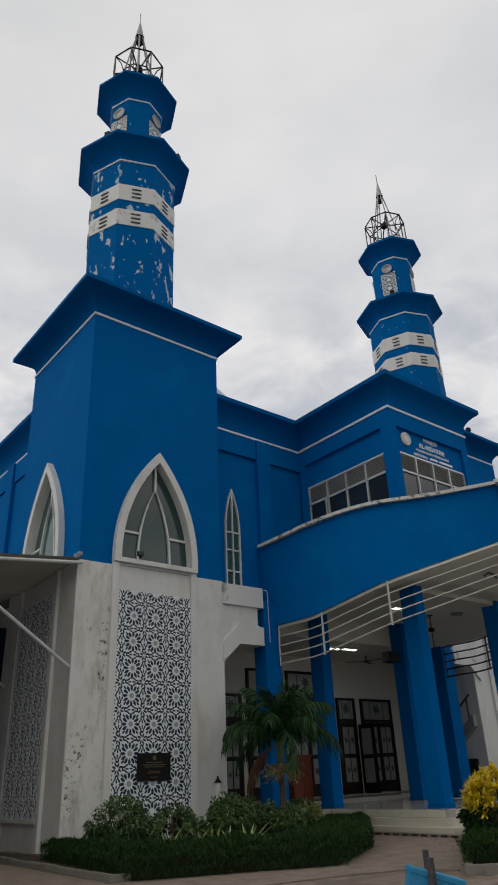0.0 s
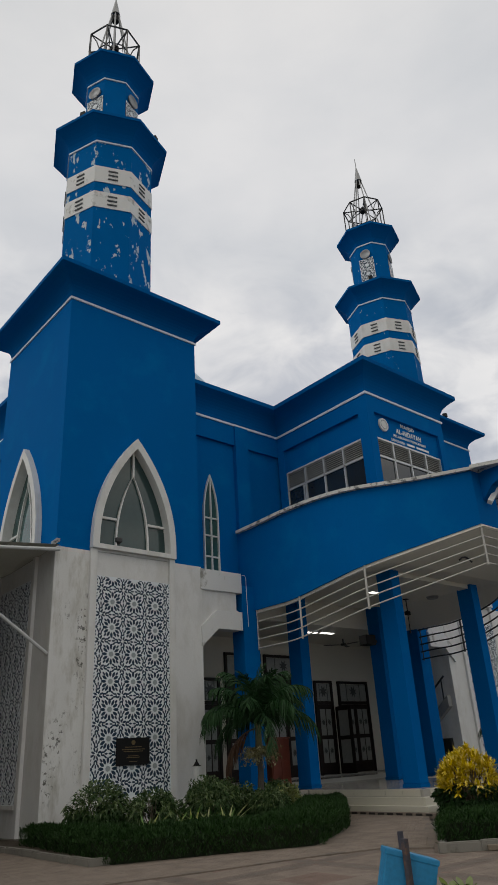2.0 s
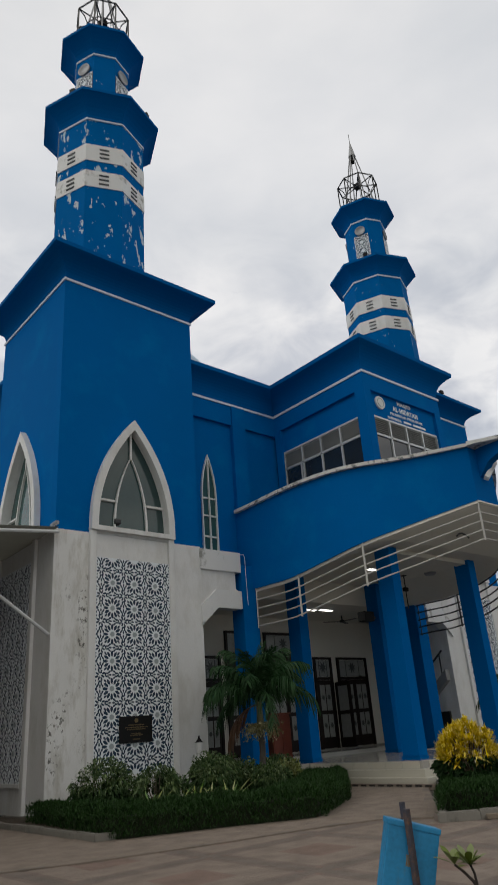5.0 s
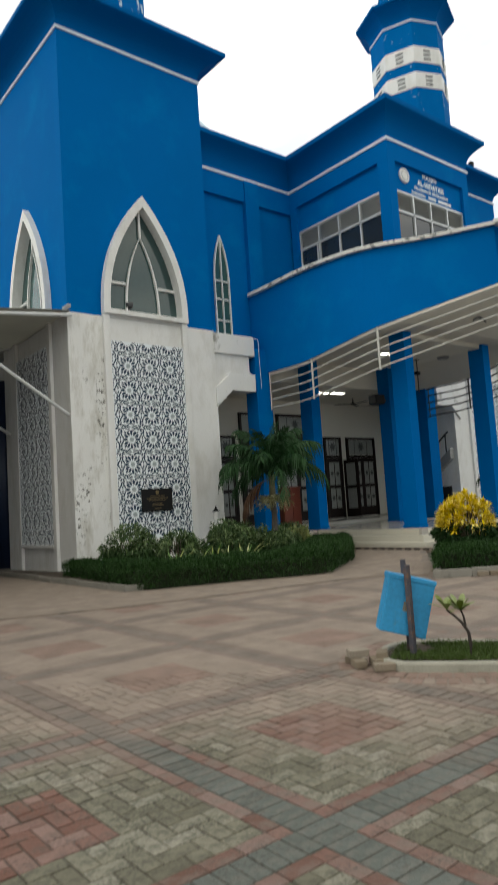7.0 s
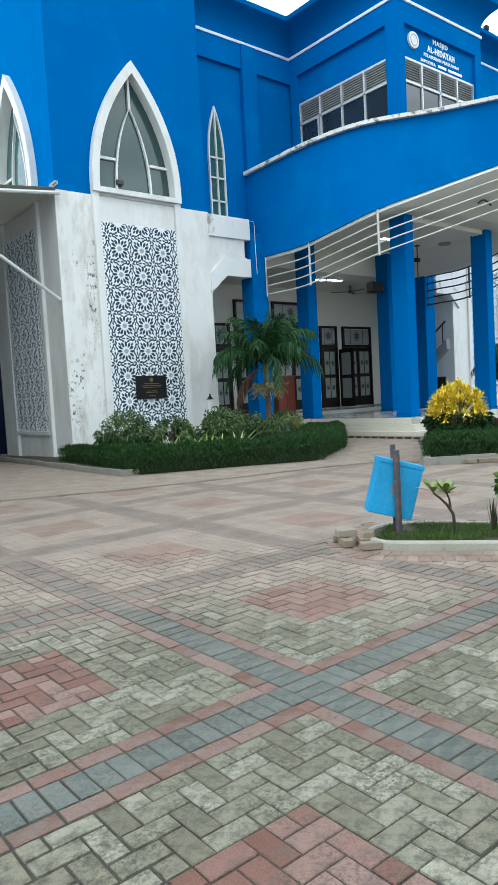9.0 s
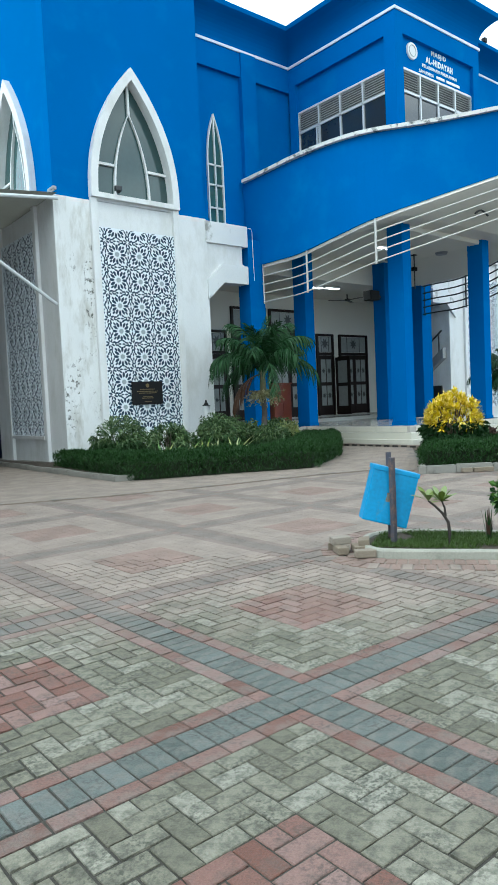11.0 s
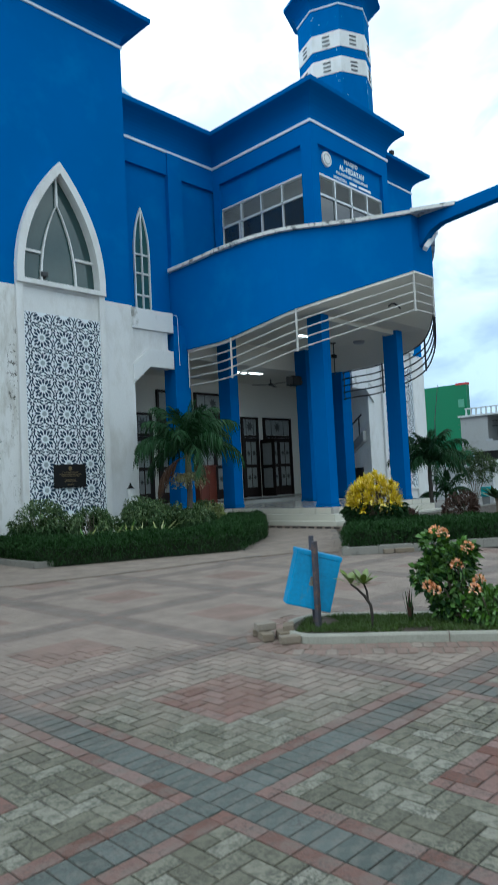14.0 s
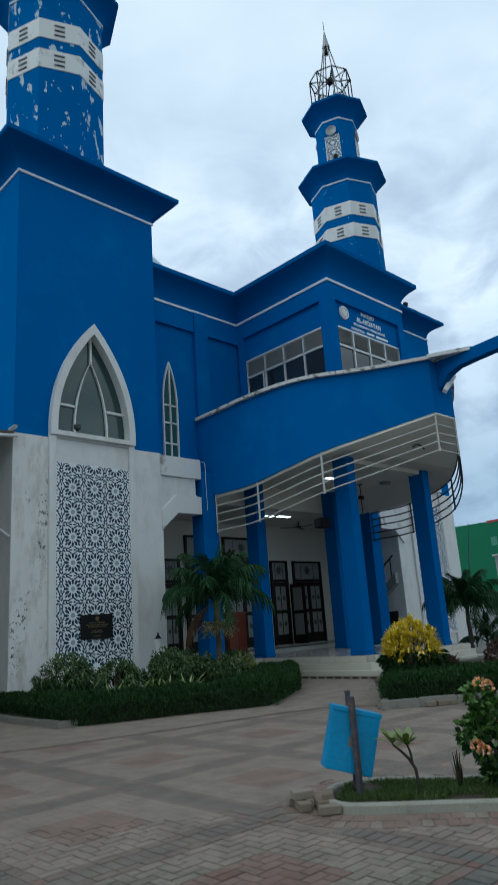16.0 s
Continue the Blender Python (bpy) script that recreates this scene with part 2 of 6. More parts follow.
KERB = material("concrete_kerb", (0.22, 0.21, 0.19), 0.85, 0.12, 2.5, 60, 0.4, second=(0.12, 0.115, 0.10), spread=(0.56, 0.75))
CONCRETE = material("dusty_concrete", (0.212, 0.172, 0.142), 0.85, 0.12, 0.9, 60, 0.3, second=(0.11, 0.10, 0.09), spread=(0.5, 0.72))
SAND = material("joint_sand", (0.028, 0.027, 0.022), 0.95, 0.3, 5, 120, 0.5, second=(0.052, 0.048, 0.038), spread=(0.50, 0.70))
SLOT_SHADE = material("dark_slot_shade", (0.02, 0.019, 0.017), 0.95, 0.25, 2, 120, 0.5)
SOIL = material("dark_soil", (0.055, 0.042, 0.03), 0.95, 0.3, 3, 80, 0.6)


def scuffed(m, dark):
    """Add clusters of small dark flakes where paint has come off, to a painted wall."""
    n, l = m.node_tree.nodes, m.node_tree.links
    b = n["Principled BSDF"]
    clean = b.inputs["Base Color"].links[0].from_socket
    co, squash, tall = n.new("ShaderNodeTexCoord"), n.new("ShaderNodeMapping"), n.new("ShaderNodeMapping")
    squash.inputs["Scale"].default_value, tall.inputs["Scale"].default_value = (1.0, 1.0, 0.7), (1.4, 1.4, 0.35)
    small, large = n.new("ShaderNodeTexNoise"), n.new("ShaderNodeTexNoise")
    small.inputs["Scale"].default_value, small.inputs["Detail"].default_value, small.inputs["Roughness"].default_value = 9.0, 6, 0.7
    large.inputs["Scale"].default_value, large.inputs["Detail"].default_value = 1.5, 3
    both = n.new("ShaderNodeMath")
    both.operation = "MULTIPLY"
    for way, tex, lo, hi, slot in ((squash, small, 0.545, 0.575, 0), (tall, large, 0.50, 0.60, 1)):
        l.new(co.outputs["Object"], way.inputs["Vector"])
        l.new(way.outputs["Vector"], tex.inputs["Vector"])
        step = n.new("ShaderNodeMapRange")
        step.inputs["From Min"].default_value, step.inputs["From Max"].default_value = lo, hi
        l.new(tex.outputs["Fac"], step.inputs["Value"])
        l.new(step.outputs["Result"], both.inputs[slot])
    mix = n.new("ShaderNodeMix")
    mix.data_type = "RGBA"
    l.new(both.outputs[0], mix.inputs["Factor"])
    l.new(clean, mix.inputs["A"])
    mix.inputs["B"].default_value = (*dark, 1)
    l.new(mix.outputs["Result"], b.inputs["Base Color"])
    return m


scuffed(WHITE_FLAKED, (0.13, 0.13, 0.12))


def dusty(m, dust, ease=1.0):
    """Lay a film of blown dust over a paving material: patchy near the middle of the yard, whole towards the building."""
    n, l = m.node_tree.nodes, m.node_tree.links
    b = n["Principled BSDF"]
    clean = b.inputs["Base Color"].links[0].from_socket
    geo, lean = n.new("ShaderNodeNewGeometry"), n.new("ShaderNodeVectorMath")
    lean.operation = "DOT_PRODUCT"
    lean.inputs[1].default_value = (0.75, 1.0, 0.0)
    l.new(geo.outputs["Position"], lean.inputs[0])
    broad, patch = n.new("ShaderNodeTexNoise"), n.new("ShaderNodeTexNoise")
    broad.inputs["Scale"].default_value, broad.inputs["Detail"].default_value = 0.45, 5
    patch.inputs["Scale"].default_value, patch.inputs["Detail"].default_value = 2.6, 7
    l.new(geo.outputs["Position"], broad.inputs["Vector"])
    l.new(geo.outputs["Position"], patch.inputs["Vector"])

    def calc(op, a, c):
        k = n.new("ShaderNodeMath")
        k.operation = op
        for s, v in ((0, a), (1, c)):
            if isinstance(v, float):
                k.inputs[s].default_value = v
            else:
                l.new(v, k.inputs[s])
        return k.outputs[0]

    spread = calc("ADD", lean.outputs["Value"], calc("MULTIPLY", calc("ADD", broad.outputs["Fac"], -0.5), 5.0))
    spread = calc("ADD", spread, calc("MULTIPLY", calc("ADD", patch.outputs["Fac"], -0.5), 3.2))
    rng = n.new("ShaderNodeMapRange")
    rng.interpolation_type = "SMOOTHSTEP"
    rng.inputs["From Min"].default_value, rng.inputs["From Max"].default_value = 4.3, 8.3
    rng.inputs["To Min"].default_value, rng.inputs["To Max"].default_value = 0.06, 0.95
    l.new(spread, rng.inputs["Value"])
    grain, hsv = n.new("ShaderNodeMapRange"), n.new("ShaderNodeHueSaturation")
    grain.inputs["From Min"].default_value, grain.inputs["From Max"].default_value = 0.30, 0.70
    grain.inputs["To Min"].default_value, grain.inputs["To Max"].default_value = 0.80, 1.18
    l.new(patch.outputs["Fac"], grain.inputs["Value"])
    hsv.inputs["Color"].default_value = (*dust, 1)
    l.new(grain.outputs["Result"], hsv.inputs["Value"])
    mix = n.new("ShaderNodeMix")
    mix.data_type = "RGBA"
    l.new(calc("POWER", rng.outputs["Result"], ease), mix.inputs["Factor"])
    l.new(clean, mix.inputs["A"])
    l.new(hsv.outputs["Color"], mix.inputs["B"])
    l.new(mix.outputs["Result"], b.inputs["Base Color"])
    return m


def mossy(m, dark=(0.030, 0.034, 0.022), amount=0.85):
    """Dark crumbs of moss and grit on a paving material, in loose drifts."""
    n, l = m.node_tree.nodes, m.node_tree.links
    b = n["Principled BSDF"]
    clean = b.inputs["Base Color"].links[0].from_socket
    geo = n.new("ShaderNodeNewGeometry")
    facs = []
    for scale, low, high in ((48.0, 0.46, 0.60), (3.6, 0.40, 0.62)):
        t, r = n.new("ShaderNodeTexNoise"), n.new("ShaderNodeMapRange")
        t.inputs["Scale"].default_value, t.inputs["Detail"].default_value, t.inputs["Roughness"].default_value = scale, 5, 0.62
        r.inputs["From Min"].default_value, r.inputs["From Max"].default_value = low, high
        l.new(geo.outputs["Position"], t.inputs["Vector"])
        l.new(t.outputs["Fac"], r.inputs["Value"])
        facs.append(r.outputs["Result"])
    both, scaled, mix = n.new("ShaderNodeMath"), n.new("ShaderNodeMath"), n.new("ShaderNodeMix")
    both.operation = scaled.operation = "MULTIPLY"
    l.new(facs[0], both.inputs[0])
    l.new(facs[1], both.inputs[1])
    l.new(both.outputs[0], scaled.inputs[0])
    scaled.inputs[1].default_value = amount
    mix.data_type = "RGBA"
    l.new(scaled.outputs[0], mix.inputs["Factor"])
    l.new(clean, mix.inputs["A"])
    mix.inputs["B"].default_value = (*dark, 1)
    l.new(mix.outputs["Result"], b.inputs["Base Color"])
    return m


P_GREY = dusty(mossy(material("grey_green_paver", (0.186, 0.178, 0.134), 0.85, 0.28, 8.0, 130, 0.6, second=(0.048, 0.050, 0.035), spread=(0.45, 0.68), island=0.42)), (0.238, 0.192, 0.160))
P_RED = dusty(mossy(material("red_paver", (0.172, 0.090, 0.072), 0.85, 0.28, 3.5, 110, 0.7, second=(0.078, 0.062, 0.052), spread=(0.50, 0.72), island=0.28), (0.034, 0.032, 0.026), 0.55), (0.208, 0.146, 0.120))
P_BLUE = dusty(mossy(material("slate_blue_paver", (0.086, 0.103, 0.094), 0.85, 0.24, 7.0, 120, 0.7, second=(0.150, 0.138, 0.124), spread=(0.46, 0.72), island=0.24), (0.034, 0.032, 0.026), 0.55), (0.172, 0.140, 0.120))
P_EDGE = dusty(mossy(material("red_edge_paver", (0.165, 0.092, 0.075), 0.85, 0.28, 3.5, 110, 0.7, second=(0.150, 0.122, 0.106), spread=(0.44, 0.70), island=0.28), (0.034, 0.032, 0.026), 0.55), (0.184, 0.144, 0.122))
dusty(SAND, (0.205, 0.165, 0.138), 0.9)
BRICK = material("old_loose_brick", (0.22, 0.185, 0.145), 0.9, 0.2, 4, 80, 0.5, island=0.2)
SIGN_BLUE = material("bright_blue_enamel", (0.022, 0.235, 0.48), 0.45, 0.22, 2.4, 25, 0.1, second=(0.11, 0.20, 0.25), spread=(0.62, 0.78))
RUST = material("rusty_steel_post", (0.050, 0.048, 0.062), 0.75, 0.35, 6, 70, 0.3, second=(0.15, 0.085, 0.055), spread=(0.50, 0.66))
RUST_STAIN = material("rust_stain", (0.16, 0.20, 0.20), 0.7, 0.3, 25, 90, 0.1, second=(0.22, 0.12, 0.05), spread=(0.42, 0.60))
GREEN_WALL = material("green_building_paint", (0.001, 0.135, 0.052), 0.6, 0.08, 0.2, 8, 0.05)
PALE_GREEN = material("pale_green_glass", (0.08, 0.26, 0.17), 0.4, 0.1, 1, 20, 0.0)
RED_TRIM = material("red_roof_trim", (0.40, 0.03, 0.03), 0.6, 0.1, 1, 20, 0.0)
KERB_PALE = material("pale_planter_kerb", (0.275, 0.268, 0.228), 0.85, 0.18, 3, 60, 0.3, second=(0.16, 0.16, 0.13), spread=(0.58, 0.78))
GREY_WALL = material("grey_render", (0.27, 0.275, 0.275), 0.8, 0.1, 0.4, 12, 0.1, second=(0.19, 0.19, 0.185), spread=(0.55, 0.75))
PALE_WALL = material("pale_wall_paint", (0.50, 0.53, 0.54), 0.7, 0.1, 0.6, 12, 0.1, second=(0.36, 0.37, 0.37), spread=(0.5, 0.7))
TURQ = material("turquoise_paint", (0.02, 0.33, 0.36), 0.5, 0.1, 2, 20, 0.0)
DOME = material("pale_blue_dome_tile", (0.25, 0.40, 0.52), 0.35, 0.1, 1, 20, 0.0)
LEAF_HEDGE = leafy("hedge_leaf", (0.017, 0.050, 0.009), 0.6)
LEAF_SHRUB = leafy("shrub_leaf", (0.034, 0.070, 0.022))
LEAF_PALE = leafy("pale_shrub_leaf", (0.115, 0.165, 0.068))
LEAF_DEEP = leafy("deep_green_leaf", (0.018, 0.048, 0.013))
LEAF_LIME = leafy("yellowish_leaf", (0.150, 0.190, 0.060), 0.3)
LEAF_PALM = leafy("palm_leaf", (0.018, 0.054, 0.017))
LEAF_BROWN = leafy("dead_palm_leaf", (0.085, 0.045, 0.026))
LEAF_DRY = leafy("dry_palm_leaf", (0.27, 0.25, 0.125))
LEAF_YELLOW = leafy("yellow_croton_leaf", (0.70, 0.55, 0.016), 0.25)
LEAF_LILY = leafy("striped_lily_leaf", (0.24, 0.27, 0.105), 0.35)
LEAF_FRESH = leafy("fresh_green_leaf", (0.095, 0.18, 0.040))
LEAF_RED = leafy("dark_red_leaf", (0.060, 0.036, 0.028))
FLOWER = leafy("orange_pink_flower", (0.66, 0.33, 0.17), 0.3)
GRASS = leafy("short_grass", (0.058, 0.095, 0.022), 0.35)
BARK = material("grey_brown_bark", (0.15, 0.12, 0.09), 0.9, 0.3, 6, 60, 0.5)
BARK_DARK = material("dark_bark", (0.035, 0.028, 0.024), 0.9, 0.3, 6, 60, 0.5)
BARK_PALM = material("grey_palm_bark", (0.075, 0.066, 0.058), 0.9, 0.3, 6, 60, 0.5)
SHAFT = material("tan_leaf_sheath", (0.125, 0.110, 0.055), 0.7, 0.2, 5, 60, 0.2, stretch=(1, 1, 0.2))
GROUND = material("far_ground_concrete", (0.18, 0.17, 0.155), 0.9, 0.15, 0.3, 30, 0.2)


def glowing(name, colour, strength):
    m = bpy.data.materials.new(name)
    m.use_nodes = True
    b = m.node_tree.nodes["Principled BSDF"]
    b.inputs["Emission Color"].default_value, b.inputs["Emission Strength"].default_value = (*colour, 1), strength
    return m


TUBE_LIGHT = glowing("lit_fluorescent_tube", (1.0, 0.96, 0.88), 3.0)


# ---- building helpers ----
def link(name, bm, mat, parent=None, smooth=False):
    me = bpy.data.meshes.new(name)
    bm.to_mesh(me)
    bm.free()
    for mm in mat if isinstance(mat, (list, tuple)) else (mat,):
        me.materials.append(mm)
    if smooth:
        for p in me.polygons:
            p.use_smooth = True
    ob = new(name, me)
    ob.parent = parent
    return ob


def part(name, bm, mat, parent, label="", smooth=False):
    return tagged(link(name, bm, mat, parent, smooth), label)


def thing(name, label, category, group="", kind="", at=(0, 0, 0)):
    e = new(name)
    e.location = at
    e.empty_display_size = 0.2
    return tagged(e, label, category, group, kind)


def box(bm, x0, y0, z0, x1, y1, z1, bev=0.0):
    r = bmesh.ops.create_cube(bm, size=1.0)
    m = Matrix.Translation(((x0 + x1) / 2, (y0 + y1) / 2, (z0 + z1) / 2)) @ Matrix.Diagonal((abs(x1 - x0), abs(y1 - y0), abs(z1 - z0), 1))
    bmesh.ops.transform(bm, matrix=m, verts=r["verts"])
    if bev:
        es = {e for v in r["verts"] for e in v.link_edges}
        bmesh.ops.bevel(bm, geom=list(es), offset=bev, segments=2, affect="EDGES", profile=0.6)
    return bm


def boxed(*args):
    return box(bmesh.new(), *args)


def tube(bm, pts, r, sides=8, r_end=None, cap=True):
    """A round bar along points; r_end tapers it."""
    pts = [Vector(p) for p in pts]
    rings = []
    for i, p in enumerate(pts):
        d = (pts[min(i + 1, len(pts) - 1)] - pts[max(i - 1, 0)]).normalized()
        side = d.cross(Vector((0, 0, 1)))
        side = side.normalized() if side.length > 1e-3 else Vector((1, 0, 0))
        up = side.cross(d)
        rr = r if r_end is None else r + (r_end - r) * i / (len(pts) - 1)
        rings.append([bm.verts.new(p + rr * (math.cos(a) * side + math.sin(a) * up)) for a in (2 * math.pi * k / sides for k in range(sides))])
    for a, b in zip(rings, rings[1:]):
        for k in range(sides):
            bm.faces.new((a[k], a[(k + 1) % sides], b[(k + 1) % sides], b[k]))
    if cap:
        bm.faces.new(rings[0][::-1])
        bm.faces.new(rings[-1])
    return bm


def tubed(pts, r, sides=8, r_end=None):
    return tube(bmesh.new(), pts, r, sides, r_end)


def offset_line(pts, d, closed):
    """Plan points moved d to the right of the way of travel, with mitred corners."""
    out, n = [], len(pts)
    for i in range(n):
        p = Vector(pts[i])
        a = (p - Vector(pts[i - 1])).normalized() if closed or i > 0 else None
        b = (Vector(pts[(i + 1) % n]) - p).normalized() if closed or i < n - 1 else None
        na = Vector((a.y, -a.x)) if a else None
        nb = Vector((b.y, -b.x)) if b else None
        if na is None or nb is None:
            out.append(p + d * (na or nb))
        else:
            m = (na + nb).normalized()
            out.append(p + m * (d / max(0.2, m.dot(na))))
    return out


def sweep(bm, pts, profile, closed=True, close_profile=True, wedge=None):
    """A moulding: a profile of (outward, z) carried along plan points."""
    rows = [[bm.verts.new((q.x, q.y, z)) for q in offset_line(pts, o, closed)] for o, z in profile]
    n, m = len(pts), len(profile)
    for i in range(n if closed else n - 1):
        for j in range(m if close_profile else m - 1):
            a, b = rows[j], rows[(j + 1) % m]
            bm.faces.new((a[i], a[(i + 1) % n], b[(i + 1) % n], b[i]))
    if not closed and close_profile:
        bm.faces.new([r[0] for r in rows])
        bm.faces.new([r[-1] for r in rows][::-1])
    bmesh.ops.recalc_face_normals(bm, faces=bm.faces[:])
    return bm


def swept(*args, **kw):
    return sweep(bmesh.new(), *args, **kw)


def plate(bm, outline, thick, place=None):
    """A flat outline of (u, v) given a thickness; place turns (u, v, w) into the world (w is outward)."""
    place = place or (lambda u, v, w: (u, -w, v))
    f = [bm.verts.new(place(u, v, thick)) for u, v in outline]
    b = [bm.verts.new(place(u, v, 0)) for u, v in outline]
    n = len(outline)
    bm.faces.new(f)
    bm.faces.new(b[::-1])
    for i in range(n):
        bm.faces.new((f[i], b[i], b[(i + 1) % n], f[(i + 1) % n]))
    bmesh.ops.recalc_face_normals(bm, faces=bm.faces[:])
    return bm


def ribbon(bm, outer, inner, w0, w1, place=None):
    """A frame between two outlines of equally many (u, v), from depth w0 to w1."""
    place = place or (lambda u, v, w: (u, -w, v))
    rows = [[bm.verts.new(place(u, v, w)) for u, v in o] for o, w in ((outer, w0), (outer, w1), (inner, w1), (inner, w0))]
    n = len(outer)
    for j in range(4):
        a, b = rows[j], rows[(j + 1) % 4]
        for i in range(n - 1):
            bm.faces.new((a[i], a[i + 1], b[i + 1], b[i]))
    for i in (0, -1):
        bm.faces.new([r[i] for r in rows])
    bmesh.ops.recalc_face_normals(bm, faces=bm.faces[:])
    return bm


def lancet(half, z0, z1, power=2.4, n=16, legs=0.0):
    """The outline of a pointed arch, from its left foot over the point to its right foot."""
    left = [(-half, z0 - legs)] if legs else []
    left += [(-half * (1 - (k / n) ** power), z0 + (z1 - z0) * k / n) for k in range(n + 1)]
    return left + [(-u, v) for u, v in left[-2::-1]]


def lift(ob, m):
    ob.matrix_basis = m
    return ob


# ---- the pierced screens: star rosettes cut through a painted sheet ----
def screen_field(u, v, pu, pv):
    """Above zero where the sheet is solid: round each star twelve petals are cut out, between the stars hooks, and at the corners slender leaves."""
    x = ((u + pu / 2) % pu - pu / 2) / pu
    y = ((v + pv / 2) % pv - pv / 2) / pv

    def petal(cx, cy, a, half, wide):
        """Distance from a pointed oval that lies along the angle a."""
        dx, dy = x - cx, y - cy
        p, q = np.abs(dx * math.cos(a) + dy * math.sin(a)), np.abs(-dx * math.sin(a) + dy * math.cos(a))
        big = (half * half + wide * wide) / (2 * wide)
        return np.where(p < half, np.hypot(p, q + big - wide) - big, np.hypot(p - half, q))

    def hook(cx, cy, a, r, thick):
        """Distance from an arc that is open on the side that the angle a names."""
        dx, dy = x - cx, y - cy
        p, q = dx * math.cos(a) + dy * math.sin(a), np.abs(-dx * math.sin(a) + dy * math.cos(a))
        arc = np.abs(np.hypot(p, q) - r)
        legs = np.hypot(np.maximum(p - 0.055, 0), q - r)
        return np.where(p < 0, arc, legs) - thick

    f = np.full(np.shape(x), 9.0)
    for k in range(12):
        a = k * math.pi / 6
        f = np.minimum(f, petal(0.280 * math.cos(a), 0.280 * math.sin(a), a, 0.112, 0.050))
        b = a + math.pi / 12
        if k % 3 == 1:
            f = np.minimum(f, petal(0.395 * math.cos(b), 0.395 * math.sin(b), b, 0.075, 0.034))
        else:
            lean = 0.75 if k % 3 == 0 else -0.75
            f = np.minimum(f, petal(0.405 * math.cos(b), 0.405 * math.sin(b), b + lean, 0.070, 0.030))
    for cx, cy in ((-0.5, -0.5), (-0.5, 0.5), (0.5, -0.5), (0.5, 0.5)):
        for k in range(8):
            a = k * math.pi / 4
            r = 0.125 if k % 2 else 0.155
            f = np.minimum(f, petal(cx + r * math.cos(a + math.pi / 8), cy + r * math.sin(a + math.pi / 8), a + math.pi / 8, 0.085, 0.032))
    for s in (-1, 1):
        for e in (-0.5, 0.5):
            f = np.minimum(f, hook(e, s * 0.225, -s * math.pi / 2, 0.052, 0.024))
            f = np.minimum(f, hook(s * 0.225, e, math.pi if s > 0 else 0.0, 0.052, 0.024))
            f = np.minimum(f, petal(e, s * 0.085, math.pi / 2, 0.07, 0.028))
            f = np.minimum(f, petal(s * 0.085, e, 0.0, 0.07, 0.028))
    return (f - 0.007) * pu


def screen_mesh(w, h, pitch, first, step=0.02, thick=0.012, name="screen"):
    """The sheet in the plane y = 0 (front at -thick), from (0, 0) to (w, h), cut by marching over a grid; first: the height of a star's centre."""
    nu, nv = int(round(w / step)), int(round(h / step))
    us, vs = np.linspace(0, w, nu + 1), np.linspace(0, h, nv + 1)
    uu, vv = np.meshgrid(us, vs, indexing="ij")
    f = screen_field(uu - w / 2, vv - first, pitch, pitch)
    rim = np.minimum(np.minimum(uu, w - uu), np.minimum(vv, h - vv))
    f = np.maximum(f, 0.012 - rim)
    f[f == 0] = 1e-6
    verts, faces, known = [], [], {}

    def corner(i, j):
        key = (i, j)
        if key not in known:
            known[key] = len(verts)
            verts.append((us[i], -thick, vs[j]))
        return known[key]

    def cut(i, j, a, b):
        key = (min((i, j), (a, b)), max((i, j), (a, b)))
        if key not in known:
            s = f[i, j] / (f[i, j] - f[a, b])
            known[key] = len(verts)
            verts.append((us[i] + s * (us[a] - us[i]), -thick, vs[j] + s * (vs[b] - vs[j])))
        return known[key]

    sides = []
    solid = f > 0
    for i in range(nu):
        j = 0
        while j < nv:
            s = (solid[i, j], solid[i + 1, j], solid[i + 1, j + 1], solid[i, j + 1])
            if not any(s):
                j += 1
                continue
            loop, cuts = [], []
            ring = ((i, j), (i + 1, j), (i + 1, j + 1), (i, j + 1))
            for q in range(4):
                p, nx = ring[q], ring[(q + 1) % 4]
                if solid[p]:
                    loop.append(corner(*p))
                if solid[p] != solid[nx]:
                    c = cut(*p, *nx)
                    loop.append(c)
                    cuts.append((c, bool(solid[p])))
            if len(loop) >= 3:
                faces.append(loop)
            if len(cuts) == 2:
                a, b = (cuts[0][0], cuts[1][0]) if cuts[0][1] else (cuts[1][0], cuts[0][0])
                sides.append((a, b))
            j += 1
    back = {}
    for a, b in sides:
        for q in (a, b):
            if q not in back:
                back[q] = len(verts)
                verts.append((verts[q][0], 0.0, verts[q][2]))
        faces.append([a, back[a], back[b], b])
    me = bpy.data.meshes.new(name)
    me.from_pydata([tuple(map(float, p)) for p in verts], [], faces)
    me.materials.append(SCREEN)
    return me


SCREEN_W, SCREEN_H, STAR = 2.52, 5.84, 0.73
BIG_SCREEN = screen_mesh(SCREEN_W, SCREEN_H, STAR, STAR, 0.014)
SMALL_SCREEN = screen_mesh(0.88, 1.6, 0.64, 0.48, 0.015)


boss_bm = bmesh.new()
bmesh.ops.create_cone(boss_bm, cap_ends=True, segments=12, radius1=0.072, radius2=0.065, depth=0.025, matrix=Matrix.Rotation(math.pi / 2, 4, "X"))
BOSS = bpy.data.meshes.new("rosette_boss")
boss_bm.to_mesh(BOSS)
BOSS.materials.append(STUD)


# ---- the tower, seen twice ----
HALF, T1, T2 = 2.525, (10.695, 20.375), (28.92, 20.42)
AXIS = 19.97


